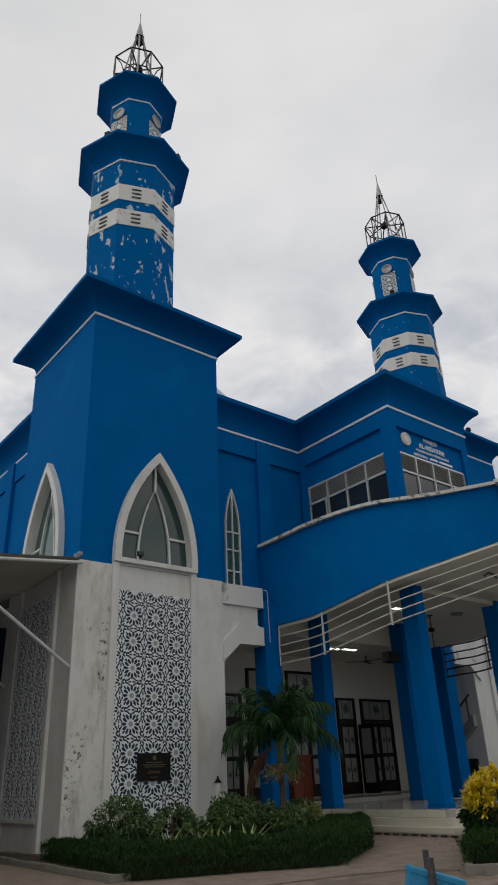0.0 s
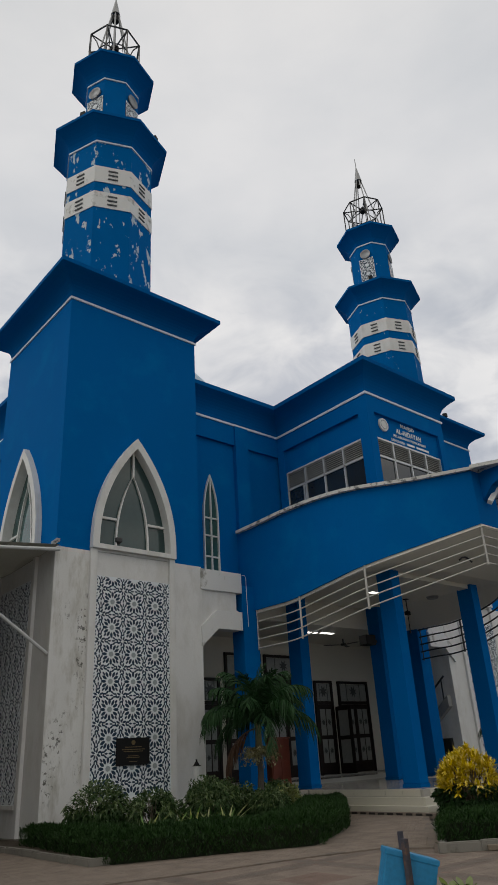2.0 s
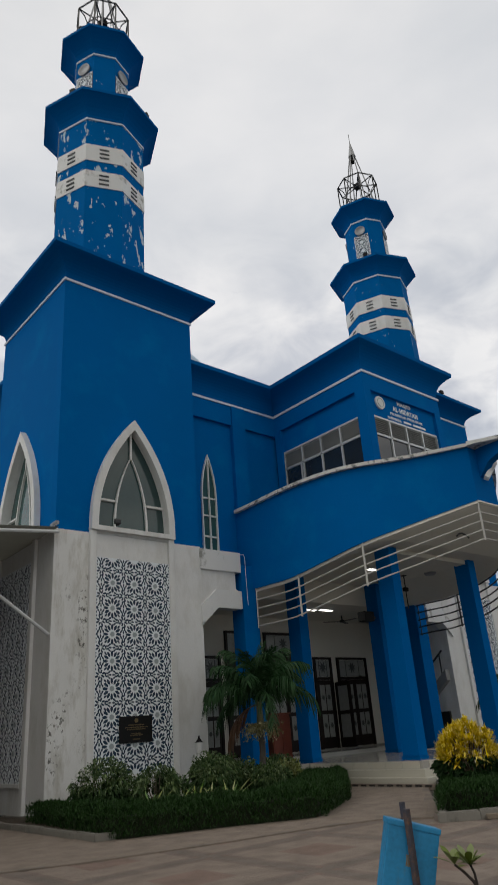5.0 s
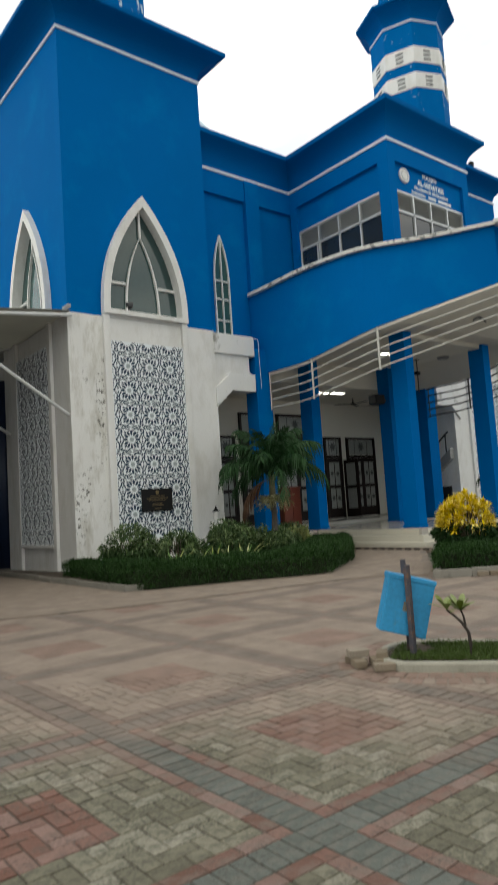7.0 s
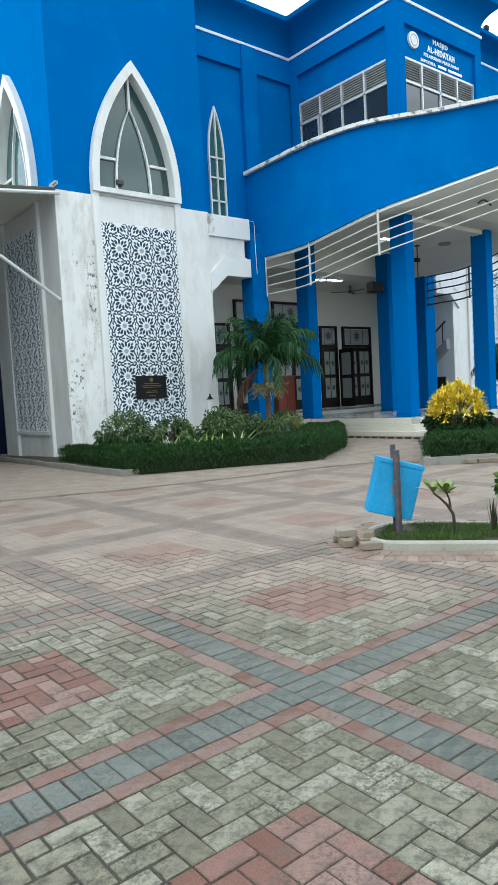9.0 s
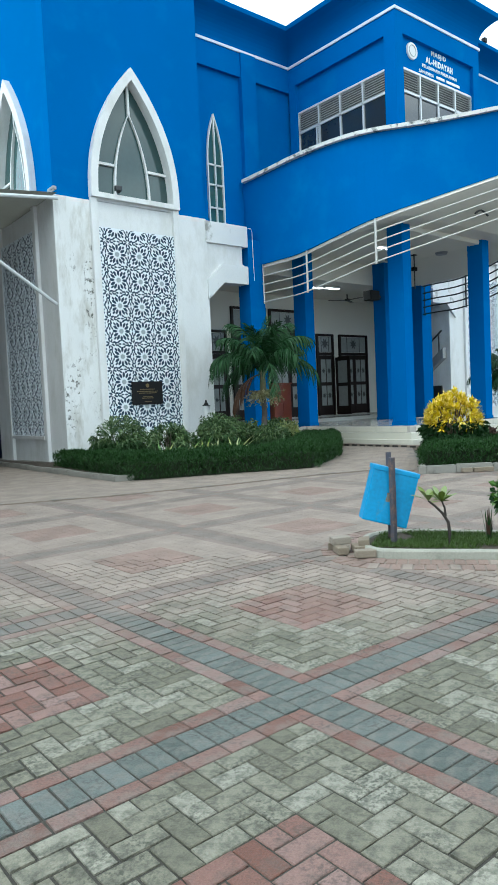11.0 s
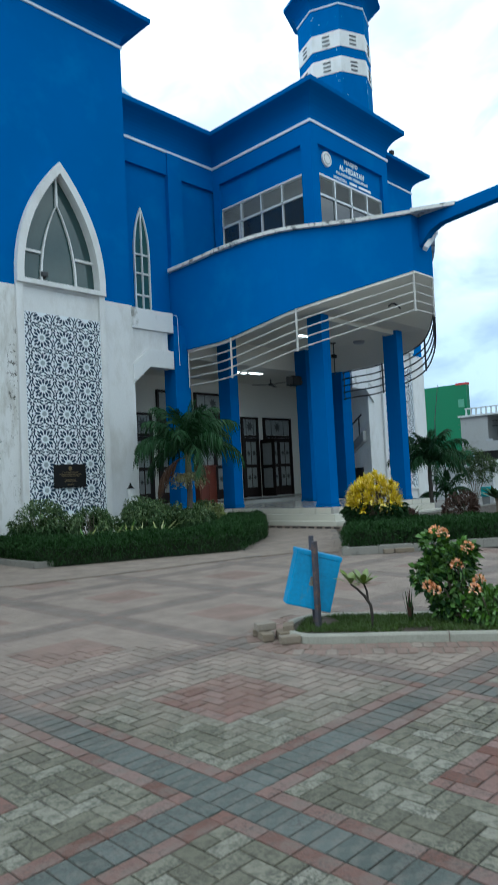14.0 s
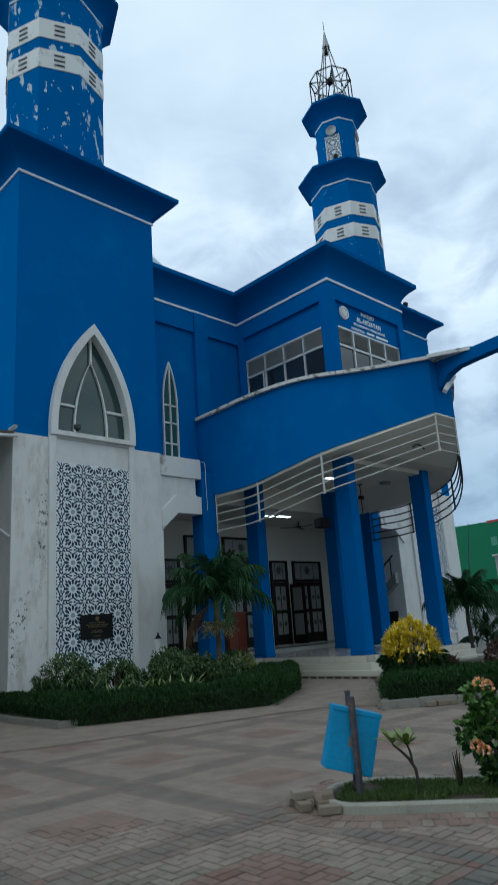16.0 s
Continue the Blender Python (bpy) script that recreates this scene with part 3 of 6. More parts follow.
def tower():
    t = thing("tower", "square blue tower on a white base with pierced screens", "tower", "corner towers", at=(T1[0], T1[1], 0))
    h = HALF
    sq = [(-h, -h), (h, -h), (h, h), (-h, h)]
    part("base_wall", swept(sq, [(0.03, 0), (0.03, 7.40), (-0.3, 7.40), (-0.3, 0)]), WHITE, t, "white painted base wall")
    part("trim_band", swept(sq, [(-0.03, 15.96), (0.04, 15.96), (0.04, 16.05), (-0.03, 16.05)]), TRIM, t, "thin pale band under the cornice")
    cove = [(-0.03, 16.05)] + [(0.66 * (k / 8) ** 2.2, 16.05 + 0.71 * (k / 8) ** 0.8) for k in range(1, 9)] + [(0.73, 16.80), (0.73, 16.95), (-0.35, 16.97)]
    part("cornice", swept(sq, cove), BLUE_DEEP, t, "flared blue concrete cornice")
    part("roof_slab", boxed(-h, -h, 16.72, h, h, 16.86), BLUE_DEEP, t)
    out, inn = lancet(1.47, 7.62, 11.33, 2.25), lancet(1.25, 7.62, 10.98, 2.2)
    for face in range(4):
        m = Matrix.Rotation(face * math.pi / 2, 4, "Z") @ Matrix.Translation((0, -h, 0))

        def put(name, bm, mat, label=""):
            return lift(part(name, bm, mat, t, label), m)

        e = h if face % 2 == 0 else h - 0.35
        notch = lancet(1.36, 7.62, 11.15, 2.2)
        wall = plate(bmesh.new(), [(-e, 7.35), (-1.36, 7.35)] + notch + [(1.36, 7.35), (e, 7.35), (e, 15.96), (-e, 15.96)], 0.35)
        bmesh.ops.translate(wall, verts=wall.verts, vec=(0, 0.35, 0))
        put("upper_wall", wall, BLUE, "deep blue painted upper wall")
        frame_bm = ribbon(bmesh.new(), out, inn, -0.003, 0.2)
        win = put("arched_window", frame_bm, WHITE, "pointed white window frame")
        part("window_reveal", ribbon(bmesh.new(), lancet(1.355, 7.62, 11.14, 2.2), inn, -0.22, -0.004), WHITE, win)
        part("window_sill", boxed(-1.47, -0.20, 7.48, 1.47, 0.003, 7.619), WHITE, win)
        part("inner_sill", boxed(-1.355, 0.004, 7.41, 1.355, 0.3, 7.619), WHITE, win)
        part("sill_moulding", boxed(-1.3, -0.05, 7.41, 1.3, 0.003, 7.479), WHITE, win)
        g = part("glass", plate(bmesh.new(), lancet(1.26, 7.62, 10.99, 2.2), 0.03), GLASS if face != 3 else GLASS_GREEN, win, "dark reflecting glass")
        g.location.y = 0.16
        bars = bmesh.new()
        mid = lancet(0.60, 7.66, 10.1, 2.2, 12)
        ribbon(bars, mid, [(u * 0.9, 7.66 + (v - 7.66) * 0.985) for u, v in mid], -0.14, -0.05)
        box(bars, -0.035, 0.05, 10.05, 0.035, 0.14, 10.92)
        box(bars, -1.2, 0.05, 8.49, -0.56, 0.14, 8.56)
        box(bars, 0.56, 0.05, 8.49, 1.2, 0.14, 8.56)
        part("mullion", bars, WHITE, win, "thin white mullions")
        for s in (-1, 1):
            put("pilaster", boxed(s * 1.263, -0.13, 0.0, s * 1.47, 0, 7.475, 0.02), WHITE, "white flat strip beside the screen")
        put("screen_backing", boxed(-1.255, -0.085, 0.85, 1.255, 0.0, 0.83 + SCREEN_H), SCREEN_BACK)
        sc = new("lattice_screen", BIG_SCREEN)
        sc.parent = t
        sc.matrix_basis = m @ Matrix.Translation((-1.26, -0.098, 0.84))
        tagged(sc, "white pierced screen of star rosettes over dark blue")
        for i in range(3):
            for j in range(7):
                bo = new("rosette_boss", BOSS)
                bo.parent = sc
                bo.location = (1.26 + STAR * (i - 1), -0.02, STAR * (j + 1))
        put("sill", boxed(-1.26, -0.14, 0.74, 1.26, 0.0, 0.835), WHITE)
    return t


tower_a = tower()
copy_thing(tower_a, pose(T2[0], T2[1], 0))
part("flaking_corner", boxed(-HALF - 0.02, -HALF - 0.034, 0.0, -1.475, -HALF - 0.026, 7.395), WHITE_FLAKED, tower_a, "white paint flaking off in grey patches")


# ---- the minarets ----
def octagon(r):
    return [(r * math.cos(k * math.pi / 4), r * math.sin(k * math.pi / 4)) for k in range(8)]


def minaret():
    t = thing("minaret", "octagonal blue minaret with two white bands and a steel crown", "minaret", "minarets", at=(T1[0], T1[1], 16.86))
    z = -16.86
    R = 1.87
    bars = [("shaft", 16.86, 21.60, BLUE_FLAKED), ("white_band", 21.60, 22.41, WHITE_WORN), ("shaft_ring", 22.41, 22.92, BLUE_FLAKED),
            ("white_band", 22.92, 23.76, WHITE_WORN), ("upper_shaft", 23.76, 25.08, BLUE_FLAKED)]
    for name, a, b, mat in bars:
        o = 0.03 if "band" in name else 0.0
        part(name, swept(octagon(R), [(o, a + z), (o, b + z), (-0.3, b + z), (-0.3, a + z)]), mat, t,
             "flaking white painted band" if o else "blue shaft with white paint showing through")
    for k in range(8):
        a = k * math.pi / 4 + math.pi / 8
        m = Matrix.Rotation(a + math.pi / 2, 4, "Z") @ Matrix.Translation((0, -R * math.cos(math.pi / 8) - 0.03, 0))
        # solid bars on the bands, coloured like the shade inside vent slots
        for z0 in (21.75, 23.09):
            for q in range(3):
                lift(part("vent_slot", boxed(-0.19, -0.035, z0 + z + q * 0.21, 0.19, 0.0, z0 + z + q * 0.21 + 0.055), VENT, t), m)
    part("lower_trim", swept(octagon(R), [(0.0, 25.08 + z), (0.04, 25.08 + z), (0.04, 25.16 + z), (0.0, 25.16 + z)]), TRIM, t)
    cove = [(0.0, 25.16 + z)] + [(0.58 * (k / 6) ** 1.8, 25.16 + z + 0.86 * (k / 6) ** 0.9) for k in range(1, 7)] + [(0.63, 26.04 + z), (0.63, 26.18 + z), (-1.0, 26.2 + z), (-1.0, 25.4 + z)]
    part("gallery_cornice", swept(octagon(R), cove), BLUE_DEEP, t, "flared octagonal blue gallery")
    n = 1.22
    part("neck", swept(octagon(n), [(0, 26.18 + z), (0, 29.68 + z), (-0.2, 29.68 + z), (-0.2, 26.18 + z)]), BLUE_CHIPPED, t)
    part("upper_trim", swept(octagon(n), [(0.0, 29.66 + z), (0.04, 29.66 + z), (0.04, 29.74 + z), (0.0, 29.74 + z)]), TRIM, t)
    cove = [(0.0, 29.74 + z)] + [(0.62 * (k / 6) ** 1.7, 29.74 + z + 0.84 * (k / 6) ** 0.9) for k in range(1, 7)] + [(0.68, 30.6 + z), (0.68, 30.74 + z), (-0.8, 30.76 + z), (-0.8, 30.0 + z)]
    part("cap_cornice", swept(octagon(n), cove), BLUE_DEEP, t, "flared octagonal blue cap")
    lid = bmesh.new()
    plate(lid, octagon(1.7), 0.1, lambda u, v, w: (u, v, 30.64 + z + w))
    part("cap_lid", lid, BLUE_DEEP, t)
    for k in range(0, 8, 2):
        a = k * math.pi / 4 + math.pi / 8
        m = Matrix.Rotation(a + math.pi / 2, 4, "Z") @ Matrix.Translation((0, -n * math.cos(math.pi / 8), 0))
        lift(part("panel_backing", boxed(-0.435, -0.012, 27.06 + z, 0.435, 0.0, 28.64 + z), SCREEN_BACK, t), m)
        s = new("neck_screen", SMALL_SCREEN)
        s.parent = t
        s.matrix_basis = m @ Matrix.Translation((-0.44, -0.02, 27.05 + z))
        tagged(s, "small white pierced screen")
        horn = bmesh.new()
        bmesh.ops.create_cone(horn, cap_ends=True, segments=24, radius1=0.29, radius2=0.32, depth=0.10)
        bmesh.ops.inset_region(horn, faces=[max(horn.faces, key=lambda f: f.calc_center_median().z)], thickness=0.05, depth=-0.06)
        bmesh.ops.transform(horn, verts=horn.verts, matrix=Matrix.Translation((0, -0.06, 28.95 + z)) @ Matrix.Rotation(math.pi / 2, 4, "X"))
        lift(part("round_loudspeaker", horn, STEEL, t, "round grey loudspeaker", True), m)
    for k in range(8):
        a = k * math.pi / 4 + math.pi / 8
        if k % 2:
            continue
        lamp = boxed(-0.13, -0.12, 26.2 + z, 0.13, 0.12, 26.5 + z, 0.03)
        box(lamp, -0.03, -0.03, 26.15 + z, 0.03, 0.03, 26.22 + z)
        m = Matrix.Rotation(a + 0.15, 4, "Z") @ Matrix.Translation((2.18, 0, 0.0))
        lift(part("floodlight", lamp, BLACK, t, "small black floodlight"), m)
    # the steel crown: two rings joined by uprights, with spokes to a hub, and a cone on legs
    cage = bmesh.new()
    R2, zb, zi = 1.24, 33.35 + z, 32.75 + z
    ring, inner = octagon(R2), octagon(0.80)
    for q in range(8):
        a, b, c, d = ring[q], ring[(q + 1) % 8], inner[q], inner[(q + 1) % 8]
        tube(cage, [(*a, zb), (*b, zb)], 0.042, 6)
        tube(cage, [(*a, zb), (0, 0, zb)], 0.036, 6)
        tube(cage, [(*c, zi), (*d, zi)], 0.03, 6)
        tube(cage, [(*a, zb), ((a[0] + 2 * c[0]) / 3, (a[1] + 2 * c[1]) / 3, 33.12 + z), (*c, zi), (c[0] * 1.0, c[1] * 1.0, 31.6 + z), (*a, 30.74 + z)], 0.028, 6)
        tube(cage, [(*a, 30.72 + z), (*a, zb)], 0.036, 6)
    part("crown_cage", cage, DARK_STEEL_AND_SHADE, t, "open star wheel of dark steel bars")
    part("hub", boxed(-0.17, -0.17, zb - 0.16, 0.17, 0.17, zb + 0.16, 0.03), BLACK, t)
    for q in range(6):
        a = q * math.pi / 3
        part("spire_leg", tubed([(1.12 * math.cos(a), 1.12 * math.sin(a), 30.72 + z), (0.14 * math.cos(a), 0.14 * math.sin(a), 36.0 + z)], 0.042, 6), STEEL, t)
    part("spire_collar", tubed([(0, 0, 35.40 + z), (0, 0, 35.95 + z)], 0.17, 10, 0.16), BLACK, t)
    part("spire_cone", tubed([(0, 0, 35.85 + z), (0, 0, 37.15 + z)], 0.24, 12, 0.02), STEEL, t, "pointed grey steel cone")
    part("finial", tubed([(0, 0, 37.1 + z), (0, 0, 37.85 + z)], 0.025, 6), STEEL, t)
    return t


minaret_a = minaret()
minaret_b = copy_thing(minaret_a, pose(T2[0], T2[1], 16.86))
# the second one was painted afresh
for ob in minaret_b.children:
    if ob.data and ob.data.materials[0] in (BLUE_FLAKED, WHITE_WORN):
        ob.data = ob.data.copy()
        ob.data.materials[0] = BLUE_CHIPPED if ob.data.materials[0] == BLUE_FLAKED else WHITE
lamp_b = thing("floodlight", "small dark floodlight on the tower's cornice", "lamp", at=(28.8, 17.3, 16.95))
part("body", boxed(-0.11, -0.09, 0.1, 0.11, 0.09, 0.3, 0.03), BLACK, lamp_b)
part("foot", boxed(-0.05, -0.05, 0.0, 0.05, 0.05, 0.15), BLACK, lamp_b)


# ---- the prayer hall between the towers ----
XL, XR, YF = 8.72, 2 * AXIS - 8.72, 18.4
BX0, BX1, BY = 17.68, 2 * AXIS - 17.68, 13.62
hall = thing("mosque_hall", "blue two-storey mosque hall with a flared cornice", "mosque", kind="structure")
plan = [(XL, 46), (XL, YF), (BX0, YF), (BX0, BY), (BX1, BY), (BX1, YF), (XR, YF), (XR, 46)]
part("trim_band", swept(plan, [(0.0, 13.35), (0.04, 13.35), (0.04, 13.44), (0.0, 13.44)]), TRIM, hall, "thin pale band under the cornice")
cove = [(0.0, 13.44)] + [(0.47 * (k / 8) ** 2.2, 13.44 + 0.87 * (k / 8) ** 0.8) for k in range(1, 9)] + [(0.53, 14.36), (0.53, 14.52), (-0.5, 14.53), (-0.5, 13.5)]
part("cornice", swept(plan, cove), BLUE_DEEP, hall, "flared blue concrete cornice")
roof = boxed(XL, YF, 14.1, XR, 46, 14.28)
box(roof, BX0, BY, 14.1, BX1, YF, 14.279)
part("roof", roof, KERB, hall)
for s, x0 in ((1, 0), (-1, 2 * AXIS)):
    X = lambda x: x0 + s * x
    # front wall above the porch, its raised frame and flat columns
    part("front_wall", boxed(X(XL + 0.1), YF + 0.12, 6.95, X(BX0 + 0.2), YF + 0.4, 13.3), BLUE, hall)
    part("wall_beam", boxed(X(13.1), YF, 12.55, X(BX0), YF + 0.13, 13.35), BLUE, hall)
    part("wall_pilaster", boxed(X(15.43), YF - 0.06, 6.95, X(16.07), YF + 0.13, 13.352), BLUE, hall)
    win = part("narrow_window", ribbon(bmesh.new(), lancet(0.33, 9.4, 11.1, 2.2, 12, 1.95), lancet(0.285, 9.4, 11.0, 2.2, 12, 1.9), 0.0, 0.09,
                                       lambda u, v, w: (X(14.22) + u, YF + 0.12 - w, v)), WHITE, hall, "slim pointed window with white bars")
    part("glass", plate(bmesh.new(), lancet(0.30, 9.4, 11.05, 2.2, 12, 1.9), 0.02, lambda u, v, w: (X(14.22) + u, YF + 0.12 - w, v)), GLASS_GREEN, win)
    bars = boxed(X(14.22) - 0.02, YF + 0.03, 7.5, X(14.22) + 0.02, YF + 0.1, 10.95)
    for z in (8.0, 8.75, 9.4):
        box(bars, X(14.22) - 0.29, YF + 0.03, z, X(14.22) + 0.29, YF + 0.1, z + 0.045)
    part("window_bar", bars, WHITE, win)
    part("window_sill", boxed(X(14.22) - 0.36, YF, 7.40, X(14.22) + 0.36, YF + 0.13, 7.48), WHITE, win)
    # side walls of the hall
    part("side_wall", boxed(X(XL), 22.9, 0, X(XL + 0.3), 46, 13.35), BLUE, hall)
    part("side_beam", boxed(X(XL - 0.06), 22.9, 12.5, X(XL), 46, 13.35), BLUE, hall)
    part("lower_wall", boxed(X(XL - 0.08), 22.95, 0, X(XL), 46, 7.35), WHITE, hall)
    # a near-black panel paints the shade of an opening under the awning
    part("side_door", boxed(X(XL - 0.12), 23.05, 0.1, X(XL - 0.08), 25.3, 5.6), VOID_SHADE, hall, "tall dark panel for the shade in a side opening")
    for y in (25.4, 29.5, 33.6):
        part("wall_pilaster", boxed(X(XL - 0.14), y, 7.35, X(XL), y + 0.7, 13.352), BLUE, hall)
    # the white spandrel that joins tower and porch column
    sp = bmesh.new()
    plate(sp, [(X(13.2), 4.88), (X(13.86), 5.46), (X(14.86), 5.46), (X(14.86), 6.05), (X(14.72), 6.12), (X(14.72), 6.68), (X(13.2), 6.68)], 0.34,
          lambda u, v, w: (u, 18.22 - w, v))
    band = bmesh.new()
    plate(band, [(X(13.2), 4.87), (X(13.86), 5.45), (X(14.87), 5.45), (X(14.87), 6.04), (X(13.82), 6.04), (X(13.2), 5.5)], 0.11, lambda u, v, w: (u, 17.878 - w, v))
    part("spandrel_bracket", band, WHITE_WORN, hall, "white slanting bracket, stained grey")
    part("spandrel", sp, WHITE, hall, "white spandrel with a cut corner")
    part("spandrel_ledge", boxed(X(13.2), 17.80, 6.68, X(14.93), 18.3, 7.36, 0.015), WHITE_WORN, hall, "white projecting ledge, stained")
part("back_wall", boxed(XL, 45.7, 0, XR, 46, 13.35), BLUE, hall)

dome = bmesh.new()
bmesh.ops.create_uvsphere(dome, u_segments=32, v_segments=16, radius=6.0)
bmesh.ops.transform(dome, verts=dome.verts, matrix=Matrix.Translation((AXIS, 33, 18.7)))
tube(dome, [(AXIS, 33, 14.2), (AXIS, 33, 20.0)], 5.7, 32)
tagged(link("dome", dome, DOME, None, True), "pale blue dome behind the roof edge", "dome")

# the block that stands forward over the porch
blk = thing("entrance_block", "blue upper block with a band of louvred windows and the mosque's name", "building block", kind="structure")
for z0, z1, dx in ((7.0, 9.0, 0.0), (11.78, 12.72, 0.12)):
    part("wall", boxed(BX0 + dx, BY + dx, z0, BX1 - dx, BY + dx + 0.3, z1), BLUE, blk)
    for xa, xb in ((BX0 + dx, BX0 + dx + 0.3), (BX1 - dx - 0.3, BX1 - dx)):
        part("wall", boxed(xa, BY + dx + 0.3, z0, xb, YF + 0.12, z1), BLUE, blk)
part("wall_beam", boxed(BX0, BY, 12.72, BX1, BY + 0.4, 13.352), BLUE, blk)
for xa, xb in ((BX0, BX0 + 0.4), (BX1 - 0.4, BX1)):
    part("wall_beam", boxed(xa, BY + 0.4, 12.72, xb, YF + 0.12, 13.352), BLUE, blk)
for xa, xb, ya, yb in ((BX0, BX0 + 0.36, BY, BY + 0.46), (BX1 - 0.36, BX1, BY, BY + 0.46), (BX0, BX0 + 0.3, YF - 0.33, YF), (BX1 - 0.3, BX1, YF - 0.33, YF)):
    part("corner_pier", boxed(xa, ya, 9.0, xb, yb, 12.72), BLUE, blk)
part("inner_wall", boxed(BX0 + 1.0, BY + 1.6, 7.0, BX1 - 1.0, BY + 1.7, 13.2), GREY_WALL, blk)


def ribbon_window(name, length, panes, m, extra=None):
    """A row of panes with louvres above, along +x from the origin, facing -y; sill at 9.0, head at 11.78."""
    w = thing(name, "aluminium window row with grey louvres above the panes", "window", "upper windows")
    lift(w, m)
    frame_bm = boxed(0, -0.05, 9.0, length, 0.05, 9.07)
    for z in (11.71, 11.02):
        box(frame_bm, 0, -0.05, z, length, 0.05, z + 0.07)
    for k in range(panes + 1):
        u = length * k / panes
        box(frame_bm, max(0, u - 0.032), -0.05, 9.07, min(length, u + 0.032), 0.05, 11.71)
    if extra:
        box(frame_bm, extra, -0.05, 9.07, extra + 0.06, 0.05, 11.02)
    part("window_frame", frame_bm, ALU, w, "pale aluminium frame")
    for k in range(panes):
        a, b = length * k / panes + 0.045, length * (k + 1) / panes - 0.045
        part("pane", boxed(a, 0.0, 9.07, b, 0.02, 11.02), GLASS_GREY, w, "dark reflecting glass")
        for q in range(8):
            lv = boxed(a, -0.03, 0, b, 0.03, 0.022)
            bmesh.ops.transform(lv, verts=lv.verts, matrix=Matrix.Translation((0, 0, 11.12 + q * 0.077)) @ Matrix.Rotation(radians(38), 4, "X"))
            part("louvre_slat", lv, LOUVRE, w)
        part("louvre_backing", boxed(a, 0.035, 11.09, b, 0.05, 11.71), LOUVRE_BACK, w)
    return w


ribbon_window("front_window", BX1 - BX0 - 0.72, 4, pose(BX0 + 0.36, BY + 0.14, 0))
ribbon_window("side_window", YF - BY - 0.79, 4, pose(BX0 + 0.14, YF - 0.33, 0, 0, 0, -90), 0.85)
ribbon_window("side_window", YF - BY - 0.79, 4, pose(BX1 - 0.14, BY + 0.46, 0, 0, 0, 90))

# the name over the front window
SY = BY + 0.115


def letters(text, x0, x1, z, size, name, parent, bold=0.0035):
    cu = bpy.data.curves.new(name, "FONT")
    cu.body, cu.size, cu.extrude, cu.offset, cu.align_x = text, size, 0.015, bold, "CENTER"
    cu.space_character = 1.18
    tmp = new("tmp", cu)
    me = bpy.data.meshes.new_from_object(tmp.evaluated_get(bpy.context.evaluated_depsgraph_get()))
    bpy.data.objects.remove(tmp)
    w = max(v.co.x for v in me.vertices) - min(v.co.x for v in me.vertices)
    place = Matrix.Translation(((x0 + x1) / 2, SY, z)) @ Matrix.Rotation(math.pi / 2, 4, "X") @ Matrix.Diagonal(((x1 - x0) / w, 1, 1, 1))
    whole = bmesh.new()
    whole.from_mesh(me)
    bmesh.ops.remove_doubles(whole, verts=whole.verts[:], dist=0.0001)
    seen = set()
    for first in whole.verts[:]:
        if first in seen:
            continue
        group, todo = {first}, [first]
        while todo:
            for e in todo.pop().link_edges:
                for v in e.verts:
                    if v not in group:
                        group.add(v)
                        todo.append(v)
        seen |= group
        one, twin = bmesh.new(), {}
        for v in group:
            twin[v] = one.verts.new(place @ v.co)
        for f in whole.faces:
            if f.verts[0] in group:
                one.faces.new([twin[v] for v in f.verts])
        part(name, one, LETTER, parent)
    whole.free()


name_sign = thing("name_sign", "raised white letters naming the mosque on the blue wall", "sign")
letters("MASJID", 19.66, 20.46, 12.54, 0.21, "letter", name_sign)
letters("AL-HIDAYAH", 19.36, 20.84, 12.24, 0.27, "letter", name_sign, 0.006)
letters("PELABUHAN PERIKANAN", 19.16, 21.06, 12.05, 0.145, "letter", name_sign, 0.002)
letters("SAMUDERA", 18.98, 19.76, 11.85, 0.145, "letter", name_sign, 0.002)
for a, b in ((19.90, 20.34), (20.46, 21.22)):
    part("lettering_bar", boxed(a, SY - 0.02, 11.86, b, SY, 11.945), LETTER, name_sign)
emb = bmesh.new()
bmesh.ops.create_cone(emb, cap_ends=True, segments=32, radius1=0.26, radius2=0.25, depth=0.06)
bmesh.ops.transform(emb, verts=emb.verts, matrix=Matrix.Translation((18.60, SY - 0.03, 12.37)) @ Matrix.Rotation(math.pi / 2, 4, "X"))
disc = tagged(link("round_emblem", emb, WHITE), "round white emblem disc on the blue wall", "emblem")
ring_bm = bmesh.new()
tube(ring_bm, [(18.60 + 0.17 * math.cos(a), SY - 0.065, 12.37 + 0.17 * math.sin(a)) for a in (k * math.pi / 12 for k in range(25))], 0.012, 6)
part("ring", ring_bm, STUD, disc)

# ---- the canopy, shaped like a ship's bow ----
HULL_KEYS = [(15.40, 18.40, 6.15, 9.00), (15.50, 17.20, 6.18, 9.08), (15.52, 16.00, 6.20, 9.13), (15.66, 14.50, 6.45, 9.16), (16.10, 13.35, 6.77, 9.20),
             (17.45, 12.18, 7.30, 9.38), (19.36, 11.08, 8.00, 9.82)]


def spline(keys, per=5):
    out = []
    for i in range(len(keys) - 1):
        p = [Vector(keys[max(0, min(len(keys) - 1, i + d))]) for d in (-1, 0, 1, 2)]
        for k in range(per):
            t = k / per
            out.append(0.5 * (2 * p[1] + (p[2] - p[0]) * t + (2 * p[0] - 5 * p[1] + 4 * p[2] - p[3]) * t * t + (3 * p[1] - p[0] - 3 * p[2] + p[3]) * t ** 3))
    out.append(Vector(keys[-1]))
    return out


left_side = spline(HULL_KEYS)
